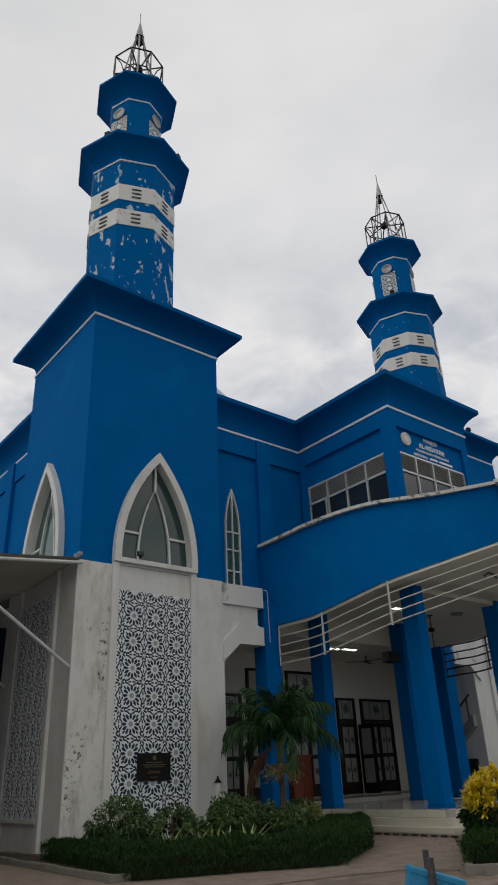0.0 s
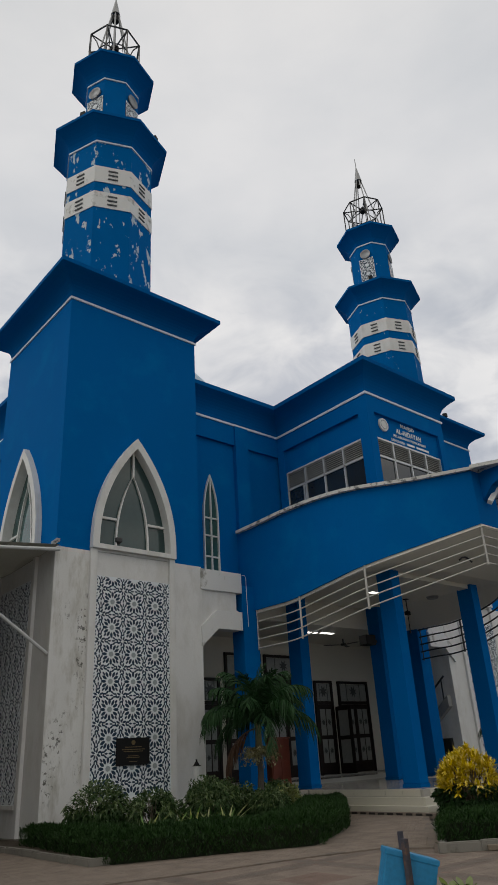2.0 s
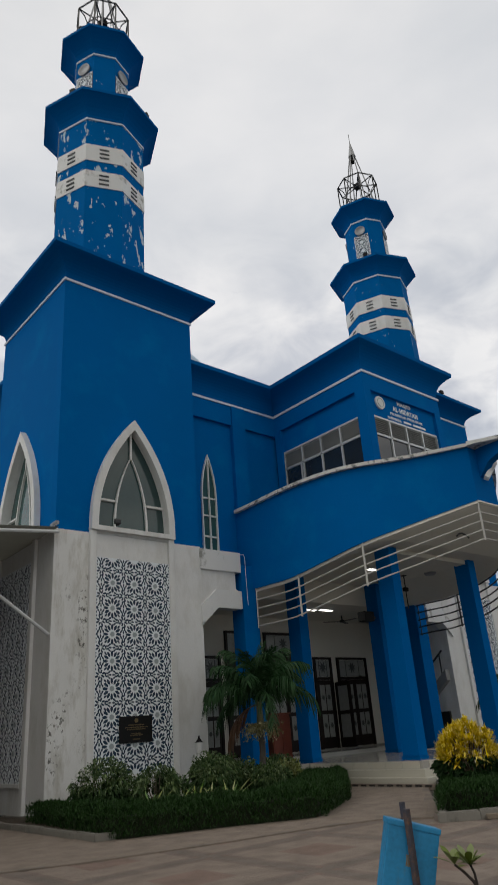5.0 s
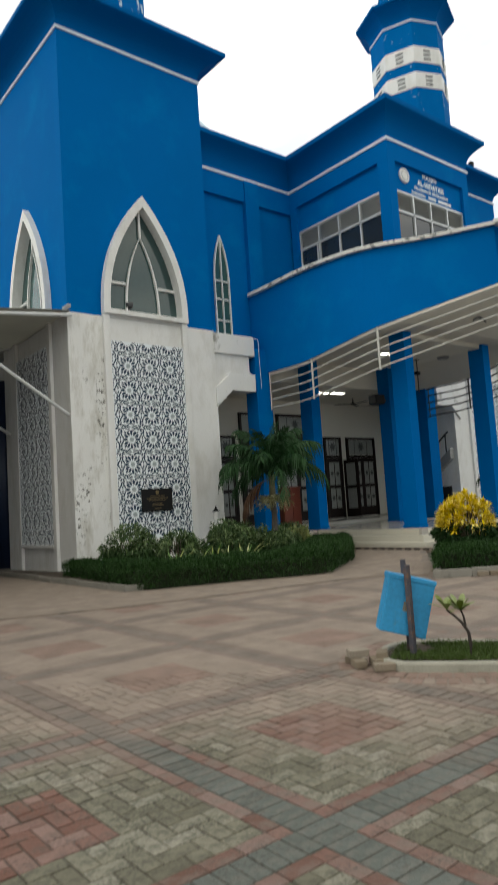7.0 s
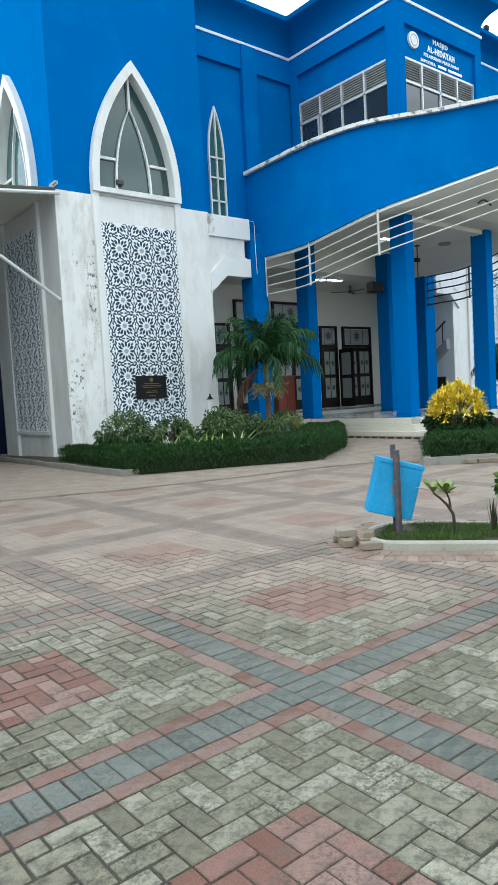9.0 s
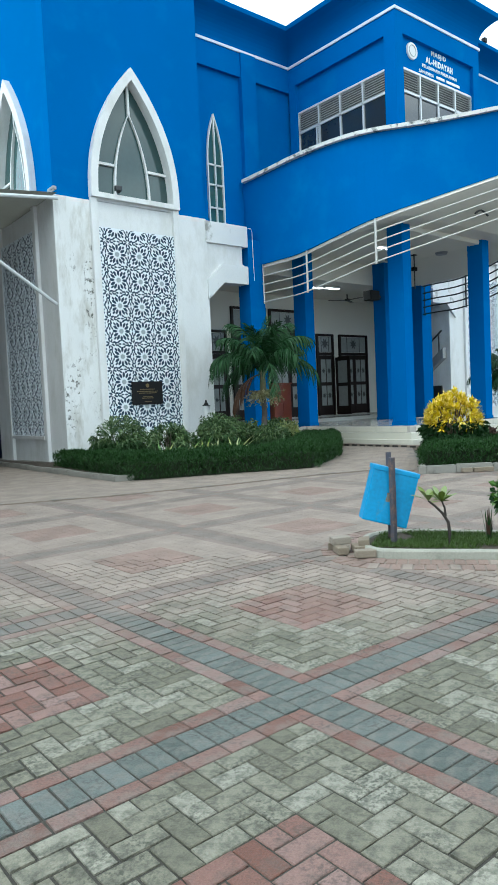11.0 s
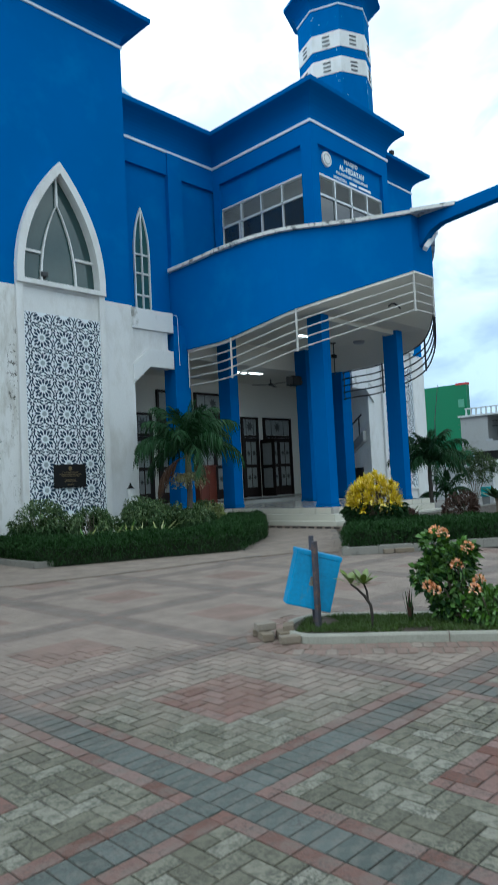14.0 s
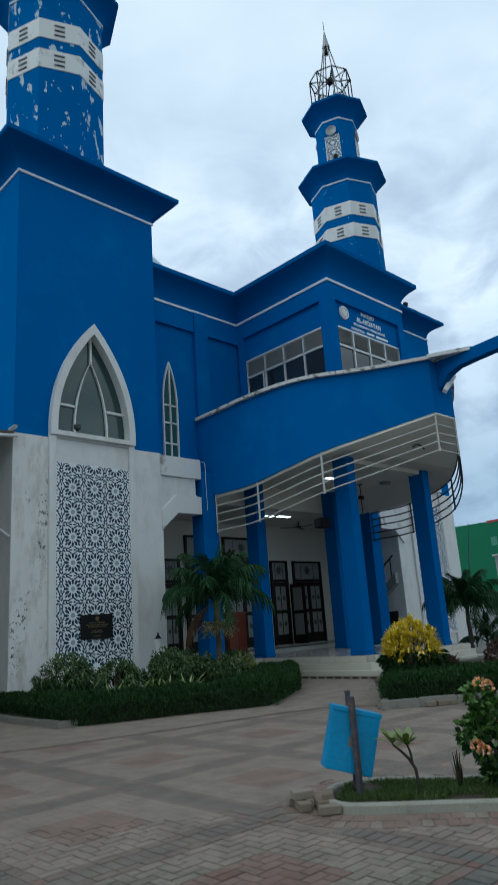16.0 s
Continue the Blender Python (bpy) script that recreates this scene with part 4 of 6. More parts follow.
hull = left_side + [Vector((2 * AXIS - p[0], p[1], p[2], p[3])) for p in left_side[::-1]]


def along_hull(bm, section):
    """Carry a section along the bow; section(zb, zt) gives (outward, z) points."""
    flat = [(p[0], p[1]) for p in hull]
    k = len(section(0, 1))
    rows = []
    for j in range(k):
        off = [offset_line(flat, section(p[2], p[3])[j][0], False)[i] for i, p in enumerate(hull)]
        rows.append([bm.verts.new((q.x, q.y, section(p[2], p[3])[j][1])) for q, p in zip(off, hull)])
    for j in range(k):
        a, b = rows[j], rows[(j + 1) % k]
        for i in range(len(hull) - 1):
            bm.faces.new((a[i], a[i + 1], b[i + 1], b[i]))
    bm.faces.new([r[0] for r in rows])
    bm.faces.new([r[-1] for r in rows][::-1])
    bmesh.ops.recalc_face_normals(bm, faces=bm.faces[:])
    return bm


canopy = thing("bow_canopy", "blue entrance canopy shaped like a ship's bow with a worn white coping", "canopy", kind="structure")
part("fascia", along_hull(bmesh.new(), lambda zb, zt: [(0, zb), (0, zt), (-0.2, zt), (-0.2, zb)]), BLUE, canopy, "curved blue fascia that rises to the bow")
part("coping", along_hull(bmesh.new(), lambda zb, zt: [(0.14, zt), (0.14, zt + 0.11), (-0.25, zt + 0.12), (-0.25, zt)]), COPING, canopy, "white coping, flaking and stained black")
sof = bmesh.new()
rows = []
for p in left_side:
    xl, xr, zb = p[0] + 0.06, 2 * AXIS - p[0] - 0.06, p[2] + 0.015
    zc = max(zb, 6.95)
    xi = max(xl + 0.05, 17.2) if p[1] > 12.6 else xl + (xr - xl) * 0.25
    rows.append([sof.verts.new((x, p[1] + 0.02, z)) for x, z in ((xl, zb), (xi, zc), (AXIS, zc), (2 * AXIS - xi, zc), (xr, zb))])
for a, b in zip(rows, rows[1:]):
    for k in range(4):
        sof.faces.new((a[k], a[k + 1], b[k + 1], b[k]))
bmesh.ops.recalc_face_normals(sof, faces=sof.faces[:])
bmesh.ops.solidify(sof, geom=sof.faces[:], thickness=-0.1 if sof.faces[0].normal.z < 0 else 0.1)
part("soffit", sof, CEILING, canopy, "pale underside that slopes down to the fascia")
deck = bmesh.new()
edge = [tuple(q) for q in offset_line([(p[0], p[1]) for p in hull], -0.12, False)]
plate(deck, edge, 0.1, lambda u, v, w: (u, v, 8.45 + w))
part("deck", deck, KERB, canopy)
beak = bmesh.new()
plate(beak, [(19.2, 11.0), (2 * AXIS - 19.2, 11.0), (AXIS + 0.16, 9.75), (AXIS - 0.16, 9.75)], 0.12, lambda u, v, w: (u, v, 9.84 + w))
part("beak", beak, COPING, canopy, "white pointed end of the coping")
sprit = bmesh.new()
plate(sprit, [(11.3, 9.0), (11.15, 8.75), (10.95, 9.0), (10.7, 9.27), (10.3, 9.44), (9.7, 9.50), (5.2, 9.86), (5.2, 10.2), (9.6, 9.92), (11.3, 9.84)], 0.34,
      lambda u, v, w: (AXIS - 0.17 + w, u, v))
part("bowsprit", sprit, BLUE_DEEP, canopy, "blue beam running forward from the bow")
br = boxed(20.36, 10.78, 9.32, 20.52, 10.94, 9.66, 0.01)
tube(br, [(20.46, 10.86, 9.36), (19.80, 10.88, 8.74)], 0.11, 4)
part("bracket", br, WHITE, canopy, "bent white bracket")

ceil = tagged(link("ceiling", boxed(13.25, 18.45, 6.03, 2 * AXIS - 13.25, 22.2, 6.9), CEILING), "white painted porch ceiling", "ceiling", kind="structure")
part("ceiling_beam", boxed(17.97, 13.60, 6.70, 2 * AXIS - 17.97, 13.98, 6.98), CEILING, ceil)

# pipes that hang under the fascia
rail = thing("hanging_rail", "five curved pipes hanging under the canopy's edge", "railing", kind="")
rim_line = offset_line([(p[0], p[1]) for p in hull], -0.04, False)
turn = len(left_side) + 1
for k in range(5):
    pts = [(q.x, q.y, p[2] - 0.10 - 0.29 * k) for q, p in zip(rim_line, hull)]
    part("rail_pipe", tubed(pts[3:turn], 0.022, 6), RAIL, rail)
    # the right-hand pipes get a dark colour for the shade on them
    part("rail_pipe", tubed(pts[turn - 1:], 0.030, 6), DARK_STEEL_AND_SHADE, rail, "pipe coloured dark for the shade on the far side")
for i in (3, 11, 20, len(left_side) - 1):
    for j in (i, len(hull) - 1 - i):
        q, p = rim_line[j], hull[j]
        # right-hand posts take the same shade colour
        part("rail_post", tubed([(q.x, q.y, p[2] + 0.02), (q.x, q.y, p[2] - 1.32)], 0.024 if i == 3 else 0.035, 6), RAIL if j < turn else DARK_STEEL_AND_SHADE, rail)


def column(x, y, w, d, h, z0=0.6):
    c = thing("column", "plain blue painted square column on the porch floor", "column", "porch columns", at=(x, y, z0))
    part("shaft", boxed(-w / 2, -d / 2, 0.1, w / 2, d / 2, h - z0, 0.02), BLUE, c)
    part("foot", boxed(-w / 2 - 0.02, -d / 2 - 0.02, 0, w / 2 + 0.02, d / 2 + 0.02, 0.1, 0.01), BLUE_DEEP, c)
    return c


for x in (17.74, 2 * AXIS - 17.74):
    column(x, 13.8, 0.41, 0.60, 6.98)
    column(x, 18.15, 0.44, 0.60, 6.98)
for x in (15.28, 2 * AXIS - 15.28):
    column(x, 18.12, 0.66, 0.6, 6.96)

# ---- the porch: floor, steps, back wall and doors ----
floor = tagged(link("porch_floor", boxed(17.1, 13.1, 0, 2 * AXIS - 17.1, 17.62, 0.6, 0.015), TILE), "pale tiled porch floor above the steps", "floor", kind="structure")
part("rear_floor", boxed(13.25, 17.62, 0, 2 * AXIS - 13.25, 20.0, 0.598, 0.01), TILE, floor)
part("inner_step", boxed(13.25, 20.0, 0, 2 * AXIS - 13.25, 22.1, 0.74, 0.01), TILE, floor)
steps = thing("porch_steps", "cream tiled steps round the porch", "steps", kind="structure")
for k, (z, o) in enumerate(((0.2, 0.34), (0.4, 0.17))):
    part("step", boxed(17.1 - o, 13.1 - o, 0, 2 * AXIS - 17.1 + o, 17.6, z, 0.012), STEP, steps)
for x in np.arange(17.4, 22.4, 0.62):
    part("riser_tile", boxed(x, 13.085, 0.41, x + 0.60, 13.1, 0.585), STEP, steps)
for y in np.arange(13.2, 17.3, 0.62):
    part("riser_tile", boxed(17.085, y, 0.41, 17.1, y + 0.60, 0.585), STEP, steps)

drain = thing("drain_channel", "low concrete channel with a row of dark slots before the steps", "drain", kind="structure")
part("channel", boxed(16.50, 12.35, -0.06, 16.70, 16.0, 0.065, 0.008), CONCRETE, drain)
# solid boxes stand in for the openings, their shade put into the colour
for k in range(11):
    part("slot", boxed(16.493, 12.45 + 0.325 * k, 0.002, 16.51, 12.66 + 0.325 * k, 0.055), SLOT_SHADE, drain)
for k in range(2):
    part("slot", boxed(16.53 + 0.09 * k, 12.343, 0.002, 16.59 + 0.09 * k, 12.36, 0.055), SLOT_SHADE, drain)
DOOR_Y = 22.0
tagged(link("wall_porch", boxed(13.25, DOOR_Y, 0.0, 2 * AXIS - 13.25, DOOR_Y + 0.25, 7.0), CEILING), "white porch wall with dark doors", "wall", kind="structure")


def door_set(x0, x1, top, sill, leaves, open_gap=False):
    """Dark double door with leaded glass panes and a transom light over it."""
    d = thing("entrance_door", "dark wooden double door with patterned glass panes", "door", "porch doors", at=(x0, DOOR_Y, sill))
    w, h = x1 - x0, top - sill
    tr = h - 0.95
    fr = boxed(0, -0.10, 0, 0.1, 0, h)
    box(fr, w - 0.1, -0.10, 0, w, 0, h)
    box(fr, 0.1, -0.10, h - 0.1, w - 0.1, 0, h)
    box(fr, 0.1, -0.10, tr, w - 0.1, 0, tr + 0.12)
    part("door_frame", fr, WOOD, d)
    part("transom_pane", boxed(0.12, -0.05, tr + 0.14, w - 0.12, -0.02, h - 0.12), FROST, d, "patterned transom light")
    def star(cx, cz, r, depth):
        bm = bmesh.new()
        pts = [((r if k % 2 else r * 0.45) * math.cos(k * math.pi / 8), (r if k % 2 else r * 0.45) * math.sin(k * math.pi / 8)) for k in range(16)]
        return plate(bm, [(cx + u, cz + v) for u, v in pts], 0.012, lambda u, v, q: (u, depth - q, v))

    part("transom_star", star(w / 2, tr + 0.52, 0.25, -0.05), LEAD, d)
    for e in (0.28, 0.72):
        part("transom_bar", boxed(w * e - 0.012, -0.062, tr + 0.14, w * e + 0.012, -0.05, h - 0.12), LEAD, d)
    lw = (w - 0.2) / leaves
    for k in range(leaves):
        a = 0.1 + k * lw
        leaf = boxed(a + 0.01, -0.07, 0.02, a + lw - 0.01, -0.03, tr - 0.01)
        lf = part("door_leaf", leaf, WOOD, d)
        for c in range(2):
            pw = (lw - 0.30) / 2
            for r, (za, zb) in enumerate(((0.45, 1.35), (1.5, 2.6))):
                pa = a + 0.12 + c * (pw + 0.06)
                if zb < tr:
                    part("door_pane", boxed(pa, -0.082, za, pa + pw, -0.07, min(zb, tr - 0.2)), FROST, lf, "leaded frosted pane")
                    part("pane_star", star(pa + pw / 2, (za + min(zb, tr - 0.2)) / 2, min(0.17, pw * 0.45), -0.082), LEAD, lf)
    return d


door_set(23.62, 25.57, 4.47, 0.79, 2)
door_set(22.15, 23.24, 4.47, 0.79, 1)
door_set(19.38, 21.52, 5.44, 0.79, 2)
door_set(17.34, 19.20, 5.44, 0.79, 2)
door_set(16.10, 17.06, 4.47, 0.79, 1)
door_set(14.20, 15.60, 4.47, 0.79, 1)
ajar = thing("open_door_leaf", "dark wooden door leaf standing open before the porch wall", "door", at=(23.28, DOOR_Y - 0.13, 0.79))
part("leaf", boxed(-0.02, -0.86, 0.02, 0.03, 0.0, 2.62), WOOD, ajar)
for za, zb in ((0.4, 1.3), (1.45, 2.45)):
    part("pane", boxed(-0.032, -0.70, za, -0.02, -0.16, zb), FROST, ajar)
tagged(link("baseboard", boxed(13.3, DOOR_Y - 0.03, 0.741, 2 * AXIS - 13.3, DOOR_Y, 0.80), TILE), "pale tiled skirting of the porch wall", "baseboard", kind="structure")

# lamps and gear on the porch ceiling
for x, y, lz in ((19.75, 19.50, 6.03), (20.55, 19.36, 6.03), (19.62, 15.85, 6.84)):
    lt = thing("ceiling_light", "lit fluorescent ceiling fitting", "lamp", "porch lamps", at=(x, y, lz))
    part("fitting", boxed(-0.36, -0.12, -0.07, 0.36, 0.12, 0.0, 0.01), WHITE, lt)
    part("diffuser", boxed(-0.33, -0.09, -0.09, 0.33, 0.09, -0.071), TUBE_LIGHT, lt, "glowing diffuser")
for x, y in ((22.55, 15.55), (21.6, 17.2)):
    pz = 6.84
    dl = bmesh.new()
    bmesh.ops.create_cone(dl, cap_ends=True, segments=20, radius1=0.2, radius2=0.24, depth=0.08)
    bmesh.ops.transform(dl, verts=dl.verts, matrix=Matrix.Translation((x, y, pz - 0.03)))
    tagged(link("downlight", dl, STEEL), "round grey ceiling downlight, unlit", "lamp", "porch downlights")
fan = thing("ceiling_fan", "dark ceiling fan at rest under the porch ceiling", "fan", at=(22.7, 20.5, 6.03))
part("rod", tubed([(0, 0, 0), (0, 0, -0.2)], 0.03, 8), DARK_STEEL_AND_SHADE, fan)
part("motor", tubed([(0, 0, -0.2), (0, 0, -0.28)], 0.11, 14), DARK_STEEL_AND_SHADE, fan)
for k in range(3):
    blade = boxed(0.08, -0.08, -0.255, 0.85, 0.08, -0.243)
    lift(part("blade", blade, DARK_STEEL_AND_SHADE, fan), Matrix.Rotation(k * 2.094 + 0.5, 4, "Z"))
spk = thing("wall_loudspeaker", "black box loudspeaker fixed to a porch column", "loudspeaker", at=(21.5, 18.1, 5.27))
part("cabinet", boxed(-0.30, -0.20, 0.08, 0.24, 0.20, 0.46, 0.03), BLACK, spk)
part("bracket", boxed(0.24, -0.05, 0.2, 0.48, 0.05, 0.3), DARK_STEEL_AND_SHADE, spk)
part("grille", boxed(-0.315, -0.17, 0.11, -0.30, 0.17, 0.43), DARK_STEEL_AND_SHADE, spk)
pend = thing("pendant_camera", "dark security camera hanging on a rod", "camera", at=(21.9, 16.32, 6.86))
part("rod", tubed([(0, 0, 0), (0, 0, -1.3)], 0.022, 8), DARK_STEEL_AND_SHADE, pend)
part("housing", boxed(-0.12, -0.07, -0.62, 0.10, 0.07, -0.48, 0.02), BLACK, pend)
part("base", boxed(-0.08, -0.08, -0.04, 0.08, 0.08, 0.0), BLACK, pend)

# the black plaque on the front screen
plq = thing("plaque", "black granite plaque with gold lettering on the screen", "plaque", at=(10.70, 17.70, 1.62))
part("slab", boxed(-0.52, -0.02, 0, 0.52, 0.02, 0.68, 0.008), PLAQUE, plq)
em = bmesh.new()
bmesh.ops.create_cone(em, cap_ends=True, segments=20, radius1=0.06, radius2=0.06, depth=0.006)
bmesh.ops.transform(em, verts=em.verts, matrix=Matrix.Translation((0, -0.024, 0.56)) @ Matrix.Rotation(math.pi / 2, 4, "X"))
part("emblem", em, GOLD, plq)
for z, w in ((0.44, 0.26), (0.38, 0.36), (0.33, 0.30), (0.22, 0.16), (0.18, 0.20), (0.08, 0.12)):
    part("text_bar", boxed(-w, -0.025, z, w, -0.02, z + 0.018), GOLD, plq)

# the small camera box on the front window sill and the loose cable down the porch corner
box_lamp = thing("floodlight", "small dark floodlight on the window sill", "lamp", at=(10.05, 17.62, 7.66))
part("body", boxed(-0.10, -0.06, 0.05, 0.10, 0.06, 0.20, 0.03), DARK_STEEL_AND_SHADE, box_lamp)
part("foot", boxed(-0.04, -0.04, 0, 0.04, 0.04, 0.06), BLACK, box_lamp)
cable = [(14.94, 17.78, 7.30), (15.08, 17.79, 7.31), (15.12, 17.79, 7.2), (15.12, 17.79, 6.6), (15.14, 17.79, 5.6)]
tagged(link("cable", tubed(cable, 0.010, 6), WHITE), "loose white cable down the blue corner column", "cable")

hook_pts = [(19.45 + 0.16 * k, 12.15 - 0.012 * k, 7.08 + 0.13 * math.sin(k * math.pi / 4)) for k in range(5)]
tagged(link("conduit_loop", tubed(hook_pts, 0.03, 6), DARK_STEEL_AND_SHADE), "dark bent conduit under the canopy", "conduit")
stair = thing("side_stair", "grey stair with a dark rail along the tower's wall", "stair", at=(26.0, 0, 0.6), kind="structure")
st_bm = bmesh.new()
plate(st_bm, [(21.2, 0.0), (21.2, 0.42), (18.0, 2.95), (18.0, 2.5)], 0.25, lambda u, v, w: (w, u, v))
part("stringer", st_bm, GREY_WALL, stair, "grey slanting stringer")
for k in range(7):
    y = 20.9 - 0.44 * k
    part("baluster", tubed([(0.1, y, (21.2 - y) * 0.79 + 0.38), (0.1, y, (21.2 - y) * 0.79 + 1.25)], 0.03, 6), DARK_STEEL_AND_SHADE, stair)
part("handrail", tubed([(0.1, 21.0, 1.43), (0.1, 18.1, 3.72)], 0.04, 6), DARK_STEEL_AND_SHADE, stair)
# added dark panel, its colour the shade under the stair
tagged(link("store_door", boxed(26.22, 18.3, 0.6, 26.34, 19.9, 1.9), VOID_SHADE), "dark panel for the shade under the side stair", "door")
# unseen wall, added to keep sky light off the tower's left face
tagged(link("wall_west", boxed(-2.6, 10.0, -0.09, -2.3, 46, 8.0), GREY_WALL), "unseen grey wall added to shade the tower's left side", "wall", kind="structure")

# ---- the awning on the tower's side ----
awn = thing("awning", "long beige canvas awning on pale pipes beside the tower", "awning")
cv = bmesh.new()
# the canvas is lengthened out of view to shade the tower's left face
nx, ny = 18, 8
grid = [[cv.verts.new((8.15 - 10.05 * i / nx, 17.55 + 13.4 * j / ny, 7.37 - 1.0 * i / nx - 0.10 * math.sin(math.pi * j / ny * 2) ** 2)) for i in range(nx + 1)] for j in range(ny + 1)]
for j in range(ny):
    for i in range(nx):
        cv.faces.new((grid[j][i], grid[j][i + 1], grid[j + 1][i + 1], grid[j + 1][i]))
bmesh.ops.solidify(cv, geom=cv.faces[:], thickness=0.02)
part("canvas", cv, CANVAS, awn, "sagging beige canvas")
part("canvas_flap", boxed(8.05, 22.96, 7.37, 8.70, 31.0, 7.385), CANVAS, awn)
# beyond its right end the curtain is added to block light from behind
tarp = bmesh.new()
folds = [(8.6 - 0.105 * k, 23.25 + 0.06 * math.sin(k * 1.3) + 0.03 * math.sin(k * 0.47)) for k in range(101)]
sweep(tarp, folds, [(0.0, 0.05), (0.0, 6.4), (0.02, 6.4), (0.02, 0.05)], closed=False)
tagged(link("tarpaulin_curtain", tarp, TARP, None, True), "dark navy tarpaulin in folds, its unseen length added to block light", "curtain")
part("front_pipe", tubed([(8.15, 17.55, 7.22), (-1.9, 17.55, 6.25)], 0.05, 8), PIPE, awn)
part("side_pipe", tubed([(-1.9, 17.55, 6.36), (-1.9, 30.9, 6.36)], 0.04, 8), PIPE, awn)
part("rear_pipe", tubed([(8.1, 30.9, 7.36), (-1.9, 30.9, 6.36)], 0.04, 8), PIPE, awn)
for y in (17.6, 22.2):
    part("brace", tubed([(8.12, y + 0.3, 4.45), (4.3, y, 6.9)], 0.05, 8), PIPE, awn, "pale slanting brace")
    part("cross_pipe", tubed([(8.1, y, 7.25), (-1.9, y, 6.27)], 0.035, 8), PIPE, awn)
for x in (3.2, -1.8):
    for y in (17.6, 30.8):
        part("post", tubed([(x, y, -0.01), (x, y, 6.3 if x < 0 else 6.8)], 0.06, 8), PIPE, awn)
for k in range(3):
    part("clamp", boxed(7.9 + 0.06 * k, 17.5, 7.33 + 0.05 * k, 8.0 + 0.06 * k, 17.6, 7.42 + 0.05 * k), STEEL, awn)


# ---- ground, beds and kerbs ----
ground_bm = bmesh.new()
bmesh.ops.create_grid(ground_bm, x_segments=8, y_segments=8, size=600)
bmesh.ops.transform(ground_bm, verts=ground_bm.verts, matrix=Matrix.Translation((0, 0, -0.09)))
tagged(link("ground", ground_bm, GROUND), "wide dusty concrete ground", "ground", kind="structure")

EDGE = [(-12, 14.6), (-4, 13.4), (1, 12.45), (3.96, 11.75), (5.7, 10.98), (7.75, 10.42), (9.8, 10.02), (11.0, 9.6), (11.5, 8.75)]
APRON = [(-12, 14.6), (-4, 13.4), (1, 12.45), (3.96, 11.75), (5.7, 10.98), (7.75, 10.42), (9.8, 10.02), (11.0, 9.6), (11.5, 8.75), (13.4, 10.1), (17.3, 13.2), (17.3, 24), (-12, 24)]
ap = bmesh.new()
plate(ap, APRON, 0.08, lambda u, v, w: (u, v, -0.085 + w))
tagged(link("apron", ap, CONCRETE), "dusty concrete apron between paving and flower beds", "pavement", kind="structure")
strip = bmesh.new()
sweep(strip, EDGE, [(-0.06, -0.05), (-0.06, 0.022), (0.06, 0.022), (0.06, -0.05)], closed=False)
tagged(link("edge_strip", strip, CONCRETE), "thin pale concrete edging of the paving", "kerb", kind="structure")


def bed(name, outline, label, height=0.16, wide=0.13, soil=0.1, mat=None):
    b = thing(name, label, "flower bed", kind="structure")
    pts = [Vector(p) for p in outline]
    n = len(pts)
    for i in range(n):
        a, c = pts[i], pts[(i + 1) % n]
        length = (c - a).length
        cnt = max(1, round(length / 0.8))
        for k in range(cnt):
            p, q = a + (c - a) * (k / cnt), a + (c - a) * ((k + 1) / cnt)
            d = (q - p).normalized()
            nn = Vector((-d.y, d.x))
            jit = random.uniform(-0.08, 0.08) * height * (0.4 if mat else 1)
            bm = bmesh.new()
            o = [p + d * 0.004, q - d * 0.004, q - d * 0.004 + nn * wide, p + d * 0.004 + nn * wide]
            plate(bm, [(v.x + jit, v.y + jit) for v in o], height + jit, lambda u, v, w: (u, v, w))
            bmesh.ops.bevel(bm, geom=[e for e in bm.edges if all(v.co.z > height / 2 for v in e.verts)], offset=0.02, segments=2, affect="EDGES")
            part("kerb_stone", bm, mat or KERB, b)
    inner = bmesh.new()
    plate(inner, [tuple(p) for p in offset_line([tuple(p) for p in pts], -wide * 0.6, True)], soil, lambda u, v, w: (u, v, w))
    part("soil", inner, SOIL, b)
    return b


BED1 = [(6.95, 13.0), (8.0, 12.55), (9.3, 12.0), (10.4, 11.4), (10.95, 11.2), (13.4, 12.75), (17.0, 16.1), (17.0, 17.5), (8.15, 17.7), (7.55, 22.0), (7.2, 22.0)]
bed("flower_bed", BED1, "raised bed with a concrete kerb along the tower", 0.12)
BED2 = [(11.0, 8.25), (13.75, 5.9), (17.5, 2.4), (25.0, -2.0), (34, -2.0), (34, 12.0), (24.0, 12.6), (16.9, 12.6), (13.6, 10.1)]
bed("flower_bed", BED2, "raised bed with a low concrete kerb beside the path")
PLANTER = [(4.98, 4.42), (5.24, 4.02), (5.58, 3.60), (5.86, 3.21), (6.12, 2.84), (6.9, 1.75), (7.9, 0.4), (8.35, 0.8), (7.55, 2.3), (6.72, 3.80), (6.44, 4.14), (6.16, 4.66), (5.86, 4.95), (5.42, 4.90)]


def rounded(pts, times=2):
    """The outline with its corners cut again and again, as a cast kerb bends."""
    for _ in range(times):
        out = []
        for i, p in enumerate(pts):
            q = pts[(i + 1) % len(pts)]
            out += [(p[0] * 0.75 + q[0] * 0.25, p[1] * 0.75 + q[1] * 0.25), (p[0] * 0.25 + q[0] * 0.75, p[1] * 0.25 + q[1] * 0.75)]
        pts = out
    return pts


PLANTER = rounded(PLANTER)
planter = thing("planter", "long narrow planter with a low rounded concrete kerb", "flower bed", kind="structure")
